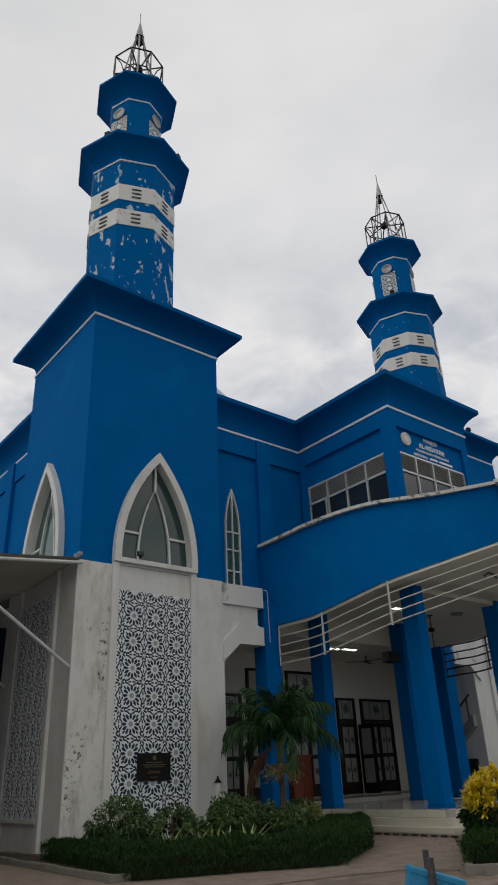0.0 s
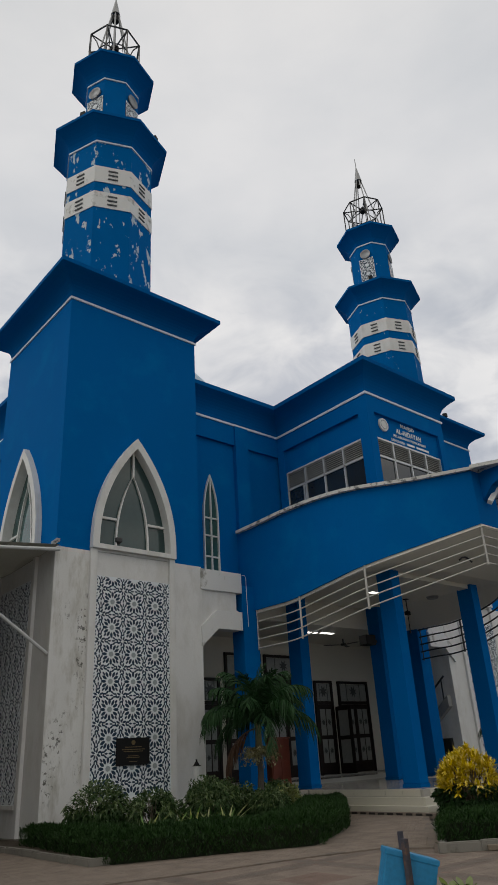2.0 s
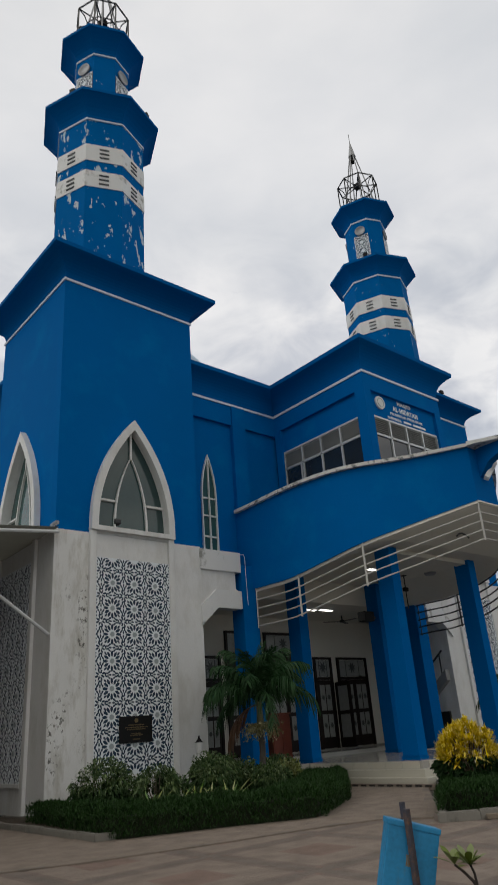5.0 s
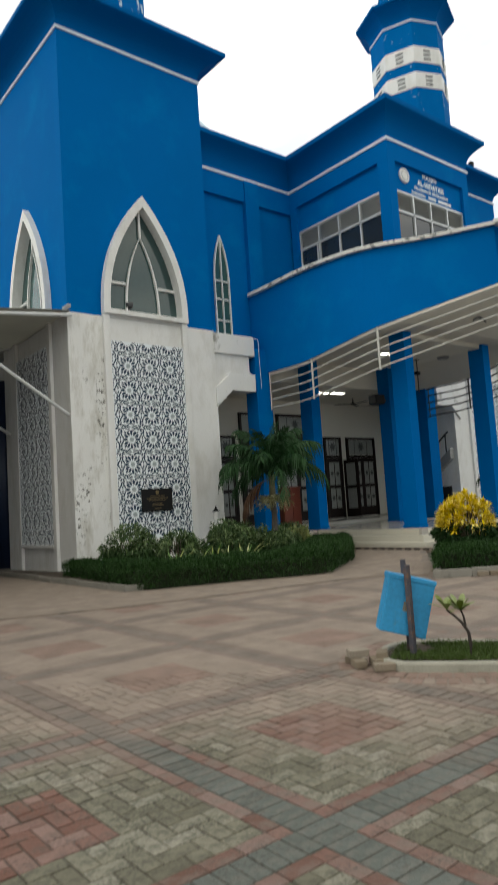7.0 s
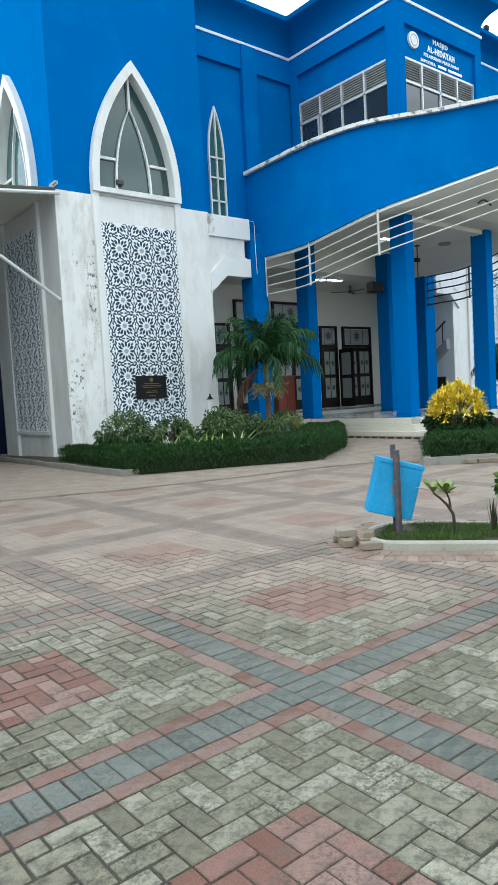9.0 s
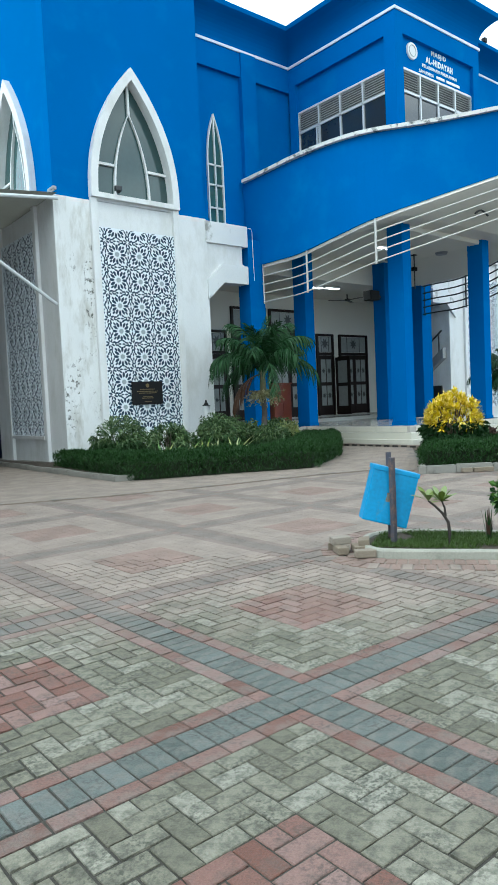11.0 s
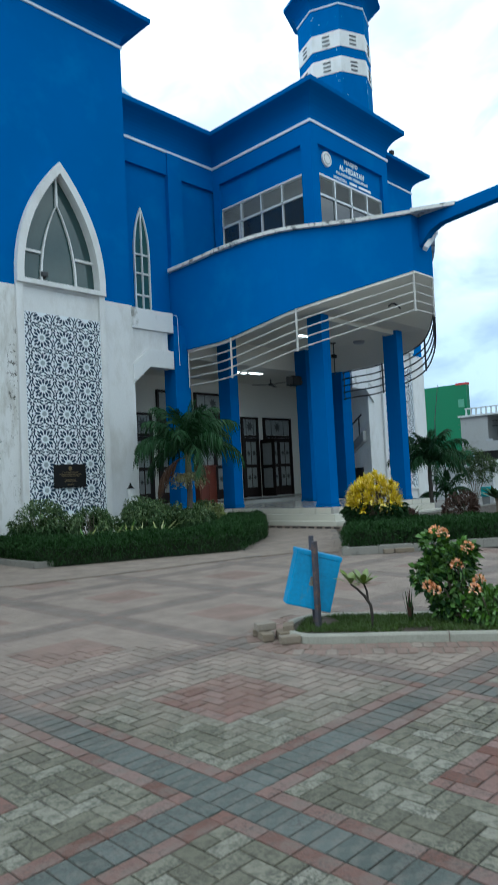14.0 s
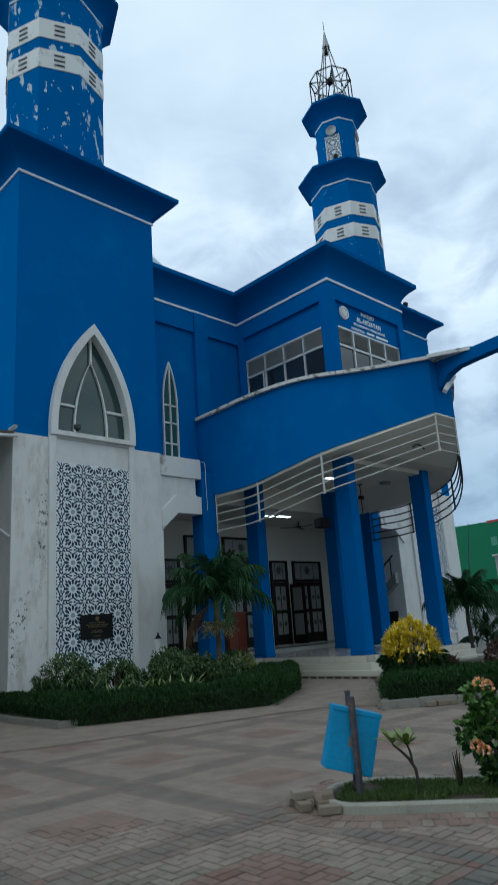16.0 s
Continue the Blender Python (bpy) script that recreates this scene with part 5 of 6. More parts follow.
part("kerb", swept(PLANTER, [(0.004, -0.02), (0.0, 0.066), (-0.014, 0.082), (-0.066, 0.084), (-0.082, 0.066), (-0.082, -0.02)]), KERB_PALE, planter, "pale worn kerb")
for jx, jy in ((5.86, 3.21), (6.9, 1.75), (6.72, 3.80)):
    lift(part("kerb_joint", boxed(-0.004, -0.05, 0.0, 0.004, 0.05, 0.0855), SAND, planter), pose(jx + 0.03, jy + 0.03, 0.0, 0, 0, -52))
pl_soil = bmesh.new()
plate(pl_soil, [tuple(p) for p in offset_line(PLANTER, -0.05, True)], 0.045, lambda u, v, w: (u, v, w))
part("soil", pl_soil, SOIL, planter)
for x, y, z, a, tilt in ((4.97, 4.72, 0, 60, 0), (5.07, 4.80, 0, 62, 0), (5.10, 4.94, 0, 40, 0), (5.05, 4.80, 0.075, -25, 3), (5.20, 4.61, 0.055, 40, -6), (5.00, 4.43, 0.0, -35, 0), (5.12, 4.62, 0.0, 55, 0)):
    br_bm = boxed(-0.10, -0.055, 0, 0.10, 0.055, 0.072, 0.010)
    tagged(lift(link("loose_brick", br_bm, BRICK), pose(x, y, z + 0.005, tilt, 0, a)), "loose worn paving brick at the planter's end", "brick", "loose bricks")
for x, y, a in ((11.66, 7.62, -40), (11.83, 7.47, -38), (11.99, 7.36, -52)):
    br_bm = boxed(-0.10, -0.05, 0, 0.10, 0.05, 0.085, 0.012)
    tagged(lift(link("loose_brick", br_bm, BRICK), pose(x, y, 0.005, 0, 0, a)), "loose worn brick against the kerb", "brick", "loose bricks")


# small blocks over the apron, their joints filled with dust
def within(x, y, outline):
    c = False
    for i in range(len(outline)):
        (x1, y1), (x2, y2) = outline[i - 1], outline[i]
        if (y1 > y) != (y2 > y) and x < (x2 - x1) * (y - y1) / (y2 - y1) + x1:
            c = not c
    return c


random.seed(31)
ap_v, ap_f = [], []
ca, sa = math.cos(0.62), math.sin(0.62)
for i in range(-20, 130):
    for j in range(-60, 190):
        u, v = i * 0.21 + 0.105 * (j % 2), j * 0.105
        x, y = ca * u - sa * v, sa * u + ca * v
        if x < -1 or y > 20 or not within(x, y, APRON) or within(x, y, BED1) or within(x, y, BED2) or (x > 16.7 and y > 12.7):
            continue
        if min(within(x + e, y - 0.15, APRON) for e in (-0.1, 0.1)) is False:
            continue
        n0, z = len(ap_v), random.uniform(0.0, 0.0025)
        t = random.uniform(-0.008, 0.008)
        for su, sv in ((-1, -1), (1, -1), (1, 1), (-1, 1)):
            for drop, inset in ((0.012, 0.0), (0.0, 0.002)):
                pu, pv = su * (0.1046 - inset), sv * (0.0521 - inset)
                pu, pv = pu - t * pv, pv + t * pu
                ap_v.append((x + ca * pu - sa * pv, y + sa * pu + ca * pv, z - drop))
        for k in range(4):
            a, b = n0 + 2 * k, n0 + 2 * ((k + 1) % 4)
            ap_f.append((a, b, b + 1, a + 1))
        ap_f.append((n0 + 1, n0 + 3, n0 + 5, n0 + 7))
ap_me = bpy.data.meshes.new("apron_blocks")
ap_me.from_pydata(ap_v, [], ap_f)
ap_me.materials.append(P_GREY)
ap_ob = new("apron_blocks", ap_me)
ap_ob.parent = bpy.data.objects["apron"]
tagged(ap_ob, "small dusty blocks of the apron", kind="stuff")


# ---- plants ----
SHADED_TWIG = material("shaded_twigs", (0.012, 0.018, 0.007), 0.95, 0.3, 5, 60, 0.6)

def leaf(bm, base, d, up, length, width, droop=0.0, mi=0):
    """A folded leaf blade of four triangles from base along d."""
    d, up = d.normalized(), up.normalized()
    s = d.cross(up)
    s = s.normalized() if s.length > 1e-4 else Vector((1, 0, 0))
    mid, tip = base + d * length * 0.5, base + d * length - Vector((0, 0, droop * length))
    a, b, c, e = bm.verts.new(base), bm.verts.new(mid + s * width / 2 + up * width * 0.12), bm.verts.new(tip), bm.verts.new(mid - s * width / 2 + up * width * 0.12)
    f = bm.faces.new((a, b, c, e))
    f.material_index = mi


def broad_leaf(bm, base, d, length, width, droop):
    """A paddle-shaped leaf with a raised midrib fold, drooping towards its tip."""
    d = d.normalized()
    s = d.cross(Vector((0, 0, 1)))
    s = s.normalized() if s.length > 1e-4 else Vector((1, 0, 0))
    up = s.cross(d)
    mid, left, right = [], [], []
    for q, w in ((0.0, 0.05), (0.2, 0.45), (0.45, 0.85), (0.7, 1.0), (0.88, 0.7), (1.0, 0.05)):
        p = base + d * length * q - Vector((0, 0, droop * length * q * q))
        mid.append(bm.verts.new(p))
        left.append(bm.verts.new(p + s * width / 2 * w + up * width * 0.12 * w))
        right.append(bm.verts.new(p - s * width / 2 * w + up * width * 0.12 * w))
    for k in range(5):
        bm.faces.new((mid[k], mid[k + 1], left[k + 1], left[k]))
        bm.faces.new((mid[k], right[k], right[k + 1], mid[k + 1]))


def rnd_dir(zmin=-0.2):
    while True:
        v = Vector((random.uniform(-1, 1), random.uniform(-1, 1), random.uniform(zmin, 1)))
        if 0.1 < v.length < 1:
            return v.normalized()


def shrub(name, x, y, z, r, h, mats, n, label, size=(0.10, 0.045), group="", tips=0, seed=0, stems=5, category="shrub", droop=0.0):
    """A bush: stems from the ground and leaves on an uneven mound; tips of them take the second material near the top."""
    random.seed(seed)
    t = thing(name, label, category, group, at=(x, y, z))
    sb = bmesh.new()
    for k in range(stems):
        a = random.uniform(0, 6.28)
        tube(sb, [(0, 0, -0.02), (0.3 * r * math.cos(a), 0.3 * r * math.sin(a), h * 0.4), (0.6 * r * math.cos(a), 0.6 * r * math.sin(a), h * 0.8)], 0.02, 5, 0.006)
    part("stem", sb, BARK, t)
    lb = bmesh.new()
    clumps = [(rnd_dir(-0.75), random.uniform(0.55, 1.0)) for _ in range(34)]
    for _ in range(n):
        c, q = random.choice(clumps)
        d = (c + 0.42 * rnd_dir(-1)).normalized()
        p = Vector((d.x * r * q, d.y * r * q, h * 0.45 + d.z * h * 0.55 * q)) * random.uniform(0.75, 1.02)
        p.z = max(0.02, p.z)
        out = (d + 0.8 * rnd_dir(-0.6)).normalized()
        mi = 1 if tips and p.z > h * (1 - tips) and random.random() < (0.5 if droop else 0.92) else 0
        leaf(lb, p, out, rnd_dir(0.1), size[0] * random.uniform(0.6, 1.3), size[1] * random.uniform(0.7, 1.3), random.uniform(0, 0.3) + droop, mi)
    part("leaves", lb, mats, t)
    return t


def hedge(name, outline, z0, height, n, mat, label, seed=1, blade=(0.09, 0.03)):
    """A clipped hedge over a plan outline, made of many small leaves."""
    random.seed(seed)
    t = thing(name, label, "hedge")
    xs, ys = [p[0] for p in outline], [p[1] for p in outline]

    def inside(x, y):
        c = False
        for i in range(len(outline)):
            (x1, y1), (x2, y2) = outline[i - 1], outline[i]
            if (y1 > y) != (y2 > y) and x < (x2 - x1) * (y - y1) / (y2 - y1) + x1:
                c = not c
        return c

    def rim(x, y):
        best = 9.0
        for i in range(len(outline)):
            a, b = Vector(outline[i - 1]), Vector(outline[i])
            ab, ap_ = b - a, Vector((x, y)) - a
            s = max(0, min(1, ap_.dot(ab) / ab.length_squared))
            best = min(best, (ap_ - ab * s).length)
        return best

    # a solid block in the dark colour of the hedge's shaded inside
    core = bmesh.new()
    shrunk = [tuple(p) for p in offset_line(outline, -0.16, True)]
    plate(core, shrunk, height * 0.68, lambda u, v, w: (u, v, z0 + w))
    part("twig_core", core, SHADED_TWIG, t)
    lb = bmesh.new()
    made = 0
    while made < n:
        x, y = random.uniform(min(xs), max(xs)), random.uniform(min(ys), max(ys))
        if not inside(x, y):
            continue
        e = rim(x, y)
        if e > 0.35 and random.random() < 0.45:
            continue
        lump = 0.90 + 0.20 * noise.noise((x * 1.7, y * 1.7, seed)) + 0.10 * noise.noise((x * 6, y * 6, seed))
        top = height * lump * min(1.0, 0.75 + e * 1.2)
        z = z0 + (top * random.uniform(0.8, 1.05) if e > 0.16 or random.random() < 0.3 else top * random.random())
        leaf(lb, Vector((x, y, z)), rnd_dir(-0.2) + Vector((0, 0, 0.8)), rnd_dir(0.1), blade[0] * random.uniform(0.6, 1.4), blade[1] * random.uniform(0.7, 1.3))
        made += 1
    part("leaves", lb, mat, t)
    return t


def spiky(name, x, y, z, n, length, width, mats, label, seed, category="plant", lift_=0.6):
    """A tuft of sword-shaped leaves."""
    random.seed(seed)
    t = thing(name, label, category, at=(x, y, z))
    lb = bmesh.new()
    for k in range(n):
        a = random.uniform(0, 6.28)
        up = random.uniform(0.3, 1.0) * lift_ * 2
        d = Vector((math.cos(a), math.sin(a), up)).normalized()
        ln = length * random.uniform(0.65, 1.1)
        s = d.cross(Vector((0, 0, 1))).normalized()
        pts = [d * ln * q - Vector((0, 0, 1)) * ln * 0.35 * q * q * (1.1 - lift_) for q in (0, 0.35, 0.7, 1.0)]
        ws = [width * 0.5, width, width * 0.7, 0.004]
        vs = [(lb.verts.new(p + s * w / 2), lb.verts.new(p - s * w / 2)) for p, w in zip(pts, ws)]
        for q in range(3):
            f = lb.faces.new((vs[q][0], vs[q + 1][0], vs[q + 1][1], vs[q][1]))
            f.material_index = random.randrange(len(mats))
    part("leaves", lb, mats, t)
    return t


def palm(x, y, z, trunk_h, fronds, frond_len, label, seed, dry=0, r=0.12):
    """A palm: a ringed trunk, young upright fronds in the middle, older ones arching over and hanging; dry: a dead frond and a flower stalk."""
    random.seed(seed)
    t = thing("palm_tree", label, "palm", at=(x, y, z))
    tb = bmesh.new()
    steps = 16
    for k in range(steps):
        a, b = trunk_h * k / steps, trunk_h * (k + 1) / steps
        tube(tb, [(0.02 * math.sin(k), 0, a - 0.02), (0.02 * math.sin(k + 1), 0, b)], r * (1.10 - 0.3 * k / steps), 10, r * (0.98 - 0.3 * k / steps))
    part("trunk", tb, BARK_PALM, t, "ringed grey trunk")
    if dry:
        part("crownshaft", tubed([(0, 0, trunk_h - 0.72), (0, 0, trunk_h - 0.35), (0, 0, trunk_h + 0.02)], r * 1.15, 10, r * 0.75), SHAFT, t, "pale tan leaf sheaths", True)
    down = Vector((0, 0, -1))
    for i in range(fronds + dry):
        is_dry = i >= fronds
        a = i * 2.39996 + random.uniform(-0.3, 0.3) if not is_dry else 2.6
        q0 = i / max(1, fronds - 1)
        young = q0 < 0.22
        tilt = 1.75 if is_dry else 0.04 + 0.80 * q0 ** 1.4 + random.uniform(-0.08, 0.08)
        final = 3.05 if is_dry else 0.40 + 2.70 * q0 ** 0.62 + random.uniform(-0.15, 0.15)
        ln = frond_len * (0.62 if is_dry else 0.72 if young else random.uniform(0.84, 1.02))
        out, side = Vector((math.cos(a), math.sin(a), 0)), Vector((-math.sin(a), math.cos(a), 0))
        fb, n = bmesh.new(), 22
        p, pts, ways = Vector((0, 0, trunk_h - 0.1)), [], []
        sway = random.uniform(-0.25, 0.25)
        for k in range(n + 1):
            th = tilt + (final - tilt) * (k / n) ** (1.9 - 0.9 * min(1, q0))
            d = (out + side * sway * (k / n)).normalized() * math.sin(th) + Vector((0, 0, 1)) * math.cos(th)
            pts.append(p.copy())
            ways.append(d)
            p = p + d * ln / n
        tube(fb, pts, 0.026, 5, 0.005)
        for k in range(4, n + 1):
            for sub in (0.0, 0.34, 0.67):
                if k == n and sub:
                    continue
                p, d, q = pts[k].lerp(pts[min(n, k + 1)], sub), ways[k], (k + sub) / n
                ll = frond_len * 0.19 * (0.5 + 0.75 * math.sin(math.pi * min(1, q * 0.85 + 0.12))) * random.uniform(0.8, 1.15)
                for s in (-1, 1):
                    hang = random.uniform(0.05, 0.3) if young else random.uniform(0.4, 1.25)
                    w = (side * s * (0.5 if young else 0.62) + d * 0.65 + down * hang * 0.55).normalized()
                    e1 = p + w * ll * 0.5 + down * ll * 0.12 * hang
                    e2 = p + w * ll * 0.9 + down * ll * hang * 0.75
                    hw = 0.019
                    across = (d + 0.5 * rnd_dir(-1)).normalized() * hw
                    vs = [fb.verts.new(p + across * 0.6), fb.verts.new(e1 + across), fb.verts.new(e2), fb.verts.new(e1 - across), fb.verts.new(p - across * 0.6)]
                    fb.faces.new((vs[0], vs[1], vs[3], vs[4]))
                    fb.faces.new((vs[1], vs[2], vs[3]))
        part("frond", fb, LEAF_BROWN if is_dry else LEAF_PALM, t, "dead brown frond hanging down" if is_dry else "")
    if dry:
        sb = bmesh.new()
        for _ in range(95):
            a = random.uniform(0, 6.28)
            o = Vector((math.cos(a), math.sin(a), 0))
            reach, drop = random.uniform(0.15, 0.66), random.uniform(-0.15, 0.35)
            st = [Vector((0, 0, trunk_h - 0.75)), o * reach * 0.5 + Vector((0, 0, trunk_h - 0.66 - drop * 0.2)), o * reach + Vector((0, 0, trunk_h - 0.74 - drop))]
            tube(sb, st, 0.009, 4, 0.004)
            for _ in range(14):
                c = st[1].lerp(st[2], random.random())
                leaf(sb, c, rnd_dir(-1), rnd_dir(-1), 0.075, 0.03)
        part("flower_stalk", sb, LEAF_DRY, t, "straw-coloured branched flower stalk")
    return t


def tufted(name, x, y, z, tufts, r, h, label, category, seed):
    """A bush of leaf tufts: bright drooping straps over the top, dark broad leaves below."""
    random.seed(seed)
    t = thing(name, label, category, at=(x, y, z))
    sb = bmesh.new()
    top, low = bmesh.new(), bmesh.new()
    for k in range(tufts):
        d = rnd_dir(-0.55)
        q = random.uniform(0.72, 1.0) * (1 + 0.16 * noise.noise(d * 2.3))
        c = Vector((d.x * r * q, d.y * r * q, h * 0.48 + d.z * h * 0.52 * q))
        if k % 5 == 0:
            tube(sb, [(0, 0, -0.02), (c.x * 0.4, c.y * 0.4, c.z * 0.5), tuple(c)], 0.02, 5, 0.008)
        bright = c.z > h * (0.50 + 0.16 * noise.noise((c.x * 3, c.y * 3, 1)))
        for j in range(15 if bright else 12):
            w = (d * 0.8 + 0.8 * rnd_dir(-0.6)).normalized()
            if bright:
                ln, wd, sag = random.uniform(0.10, 0.17), random.uniform(0.026, 0.038), random.uniform(-0.15, 0.25)
                broad_leaf(top, c, w, ln, wd, sag)
            else:
                leaf(low, c + 0.05 * rnd_dir(-1), w, rnd_dir(0.1), random.uniform(0.11, 0.17), random.uniform(0.05, 0.075), 0.25)
    part("stem", sb, BARK, t)
    part("top_leaves", top, LEAF_YELLOW, t, "bright yellow strap leaves")
    part("lower_leaves", low, LEAF_DEEP, t, "dark green broad leaves")
    return t


def lobed(name, x, y, z, lobes, n, mats, label, size, seed):
    """A loose bush whose foliage stands in separate lobes (across, z, radius) on bare branches; across runs along the planter."""
    random.seed(seed)
    t = thing(name, label, "shrub", at=(x, y, z))
    way = Vector((0.57, -0.82, 0))
    sb, lb = bmesh.new(), bmesh.new()
    for across, zz, rad in lobes:
        c = way * across + Vector((random.uniform(-0.05, 0.05), random.uniform(-0.05, 0.05), zz))
        tube(sb, [(0, 0, -0.02), tuple(c * 0.5 + Vector((0, 0, 0.04))), tuple(c)], 0.016, 5, 0.007)
        for _ in range(n):
            d = rnd_dir(-0.8)
            p = c + d * rad * random.uniform(0.5, 1.05)
            # the first material gathers on the upper sides of each lobe
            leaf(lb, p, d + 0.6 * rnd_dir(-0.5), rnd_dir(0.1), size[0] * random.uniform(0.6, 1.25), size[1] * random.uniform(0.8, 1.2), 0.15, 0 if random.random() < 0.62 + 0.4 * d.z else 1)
    part("stem", sb, BARK, t)
    part("leaves", lb, mats, t)
    return t


# the bed by the tower
H1 = [(7.05, 13.2), (7.2, 12.70), (8.0, 12.34), (9.3, 11.79), (10.4, 11.20), (10.98, 10.98), (13.5, 12.58), (17.0, 15.95), (15.6, 16.4), (12.7, 13.9), (10.8, 12.75), (9.6, 13.4), (8.3, 13.9), (8.2, 17.3), (7.5, 17.4)]
hedge("hedge", H1, 0.0, 0.52, 70000, LEAF_HEDGE, "low dark green clipped hedge along the kerb", 3, (0.095, 0.018))
for k, (x, y, r, h) in enumerate(((8.85, 16.2, 0.75, 1.25), (9.75, 15.2, 0.60, 1.0), (11.6, 15.6, 0.72, 1.15), (12.6, 15.9, 0.70, 1.1), (13.1, 14.9, 0.5, 0.9), (14.9, 16.6, 0.6, 1.05))):
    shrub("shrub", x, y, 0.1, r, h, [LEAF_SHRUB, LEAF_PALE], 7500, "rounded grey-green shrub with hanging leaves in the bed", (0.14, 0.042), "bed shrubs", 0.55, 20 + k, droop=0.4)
for k, (x, y) in enumerate(((10.2, 14.3), (10.75, 14.5), (10.45, 13.8), (11.1, 14.2), (9.0, 14.3), (9.4, 14.0))):
    spiky("spider_lily", x, y, 0.1, 30, 0.95, 0.055, [LEAF_LILY, LEAF_FRESH, LEAF_LILY], "tuft of striped pale sword-shaped leaves", 40 + k)
palm(13.55, 15.75, 0.1, 2.38, 21, 2.3, "young palm with drooping dark green fronds and a straw-coloured flower stalk", 7, 1, 0.095)
shrub("croton", 14.1, 15.4, 0.1, 0.45, 0.85, [LEAF_SHRUB, LEAF_LILY], 900, "mottled shrub at the palm's foot", (0.16, 0.06), "", 0.6, 61)
cab = thing("wooden_cabinet", "red-brown wooden cabinet standing on the porch", "cabinet", at=(17.05, 18.95, 0.6))
part("body", boxed(-0.42, -0.22, 0.06, 0.42, 0.22, 1.55, 0.01), RED_WOOD, cab)
part("door", boxed(-0.38, -0.24, 0.12, -0.01, -0.22, 0.85, 0.005), RED_WOOD, cab)
part("door", boxed(0.01, -0.24, 0.12, 0.38, -0.22, 0.85, 0.005), RED_WOOD, cab)
part("top", boxed(-0.45, -0.25, 1.55, 0.45, 0.25, 1.6, 0.005), RED_WOOD, cab)
part("plinth", boxed(-0.40, -0.2, 0.0, 0.40, 0.2, 0.06), WOOD, cab)
lan = thing("garden_lantern", "white garden lantern with a black cap", "lamp", at=(12.35, 17.05, 0.1))
part("post", tubed([(0, 0, 0), (0, 0, 1.12)], 0.04, 8), WHITE, lan)
part("glass", tubed([(0, 0, 1.12), (0, 0, 1.40)], 0.085, 12, 0.115), WHITE, lan, "white glass lantern body")
part("cap", tubed([(0, 0, 1.40), (0, 0, 1.43), (0, 0, 1.51)], 0.135, 12, 0.03), BLACK, lan)
part("knob", tubed([(0, 0, 1.49), (0, 0, 1.57)], 0.025, 8), BLACK, lan)

# the bed beyond the path
H2 = [(11.15, 8.38), (13.85, 6.05), (17.6, 2.6), (18.4, 3.6), (14.9, 7.4), (14.2, 9.9), (13.6, 10.0)]
hedge("hedge", H2, 0.1, 0.44, 60000, LEAF_HEDGE, "low dark green clipped hedge beside the path", 5, (0.09, 0.018))
tufted("yellow_croton", 13.48, 9.12, 0.1, 560, 0.66, 1.42, "large croton with bright yellow leaves over a dark green base", "shrub", 71)
for k, (x, y, r, h) in enumerate(((17.75, 9.2, 0.50, 0.92), (15.3, 9.35, 0.3, 0.5))):
    shrub("red_shrub", x, y, 0.1, r, h, [LEAF_RED, LEAF_RED], 1500, "dark red-leaved shrub behind the hedge", (0.14, 0.05), "red shrubs", 0.2, 80 + k)
agave = spiky("agave", 15.46, 7.07, 0.86, 40, 0.56, 0.10, [LEAF_PALE, LEAF_SHRUB], "spiky agave rosette above the hedge", 91)
part("stem", tubed([(0, 0, -0.80), (0.02, 0, -0.4), (0, 0, 0.03)], 0.06, 7, 0.05), BARK, agave)
spiky("spider_lily", 16.9, 10.3, 0.3, 20, 0.7, 0.05, [LEAF_LILY, LEAF_FRESH], "pale sword-leaved tuft behind the hedge", 92)
palm(24.27, 13.77, 0.1, 1.75, 21, 2.05, "young palm behind the porch's corner", 17, 0, 0.09)
palm(24.75, 13.4, 0.1, 0.5, 8, 1.5, "small palm shoot beside the larger palm", 19, 0, 0.06)
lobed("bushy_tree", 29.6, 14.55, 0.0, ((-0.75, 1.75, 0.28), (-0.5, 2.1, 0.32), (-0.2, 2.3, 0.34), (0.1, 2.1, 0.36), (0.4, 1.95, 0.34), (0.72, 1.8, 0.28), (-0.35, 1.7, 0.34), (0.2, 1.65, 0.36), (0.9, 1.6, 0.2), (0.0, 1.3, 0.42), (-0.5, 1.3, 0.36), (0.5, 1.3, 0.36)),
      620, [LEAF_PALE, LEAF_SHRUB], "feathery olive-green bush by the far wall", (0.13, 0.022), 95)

# the planter close by
sign = thing("tilted_signboard", "bright blue box board, tilted and scratched, on a rusty post", "signboard", at=(5.47, 4.45, 0.05))
part("post", boxed(-0.024, -0.024, -0.05, 0.024, 0.024, 0.88, 0.004), RUST, sign, "rusty square steel post")
part("post", boxed(0.115, 0.13, -0.03, 0.155, 0.17, 0.92, 0.004), RUST, sign)
bd = boxed(-0.235, 0.0, -0.29, 0.235, 0.20, 0.25, 0.014)
board = part("board", bd, SIGN_BLUE, sign, "bright blue painted box, scratched")
lift(board, Matrix.Translation((0.015, 0.035, 0.48)) @ Matrix.Rotation(radians(-38), 4, "Z") @ Matrix.Rotation(radians(15.5), 4, "Y"))
part("lid", boxed(-0.243, -0.008, 0.235, 0.243, 0.208, 0.285, 0.010), SIGN_BLUE, board, "bright blue overhanging lid")
part("stain", boxed(-0.045, -0.0025, -0.06, 0.03, 0.001, 0.03, 0.001), RUST_STAIN, board, "brown rust stain")
part("slot", boxed(-0.05, -0.0025, 0.11, -0.035, 0.001, 0.20), DARK_STEEL_AND_SHADE, board)


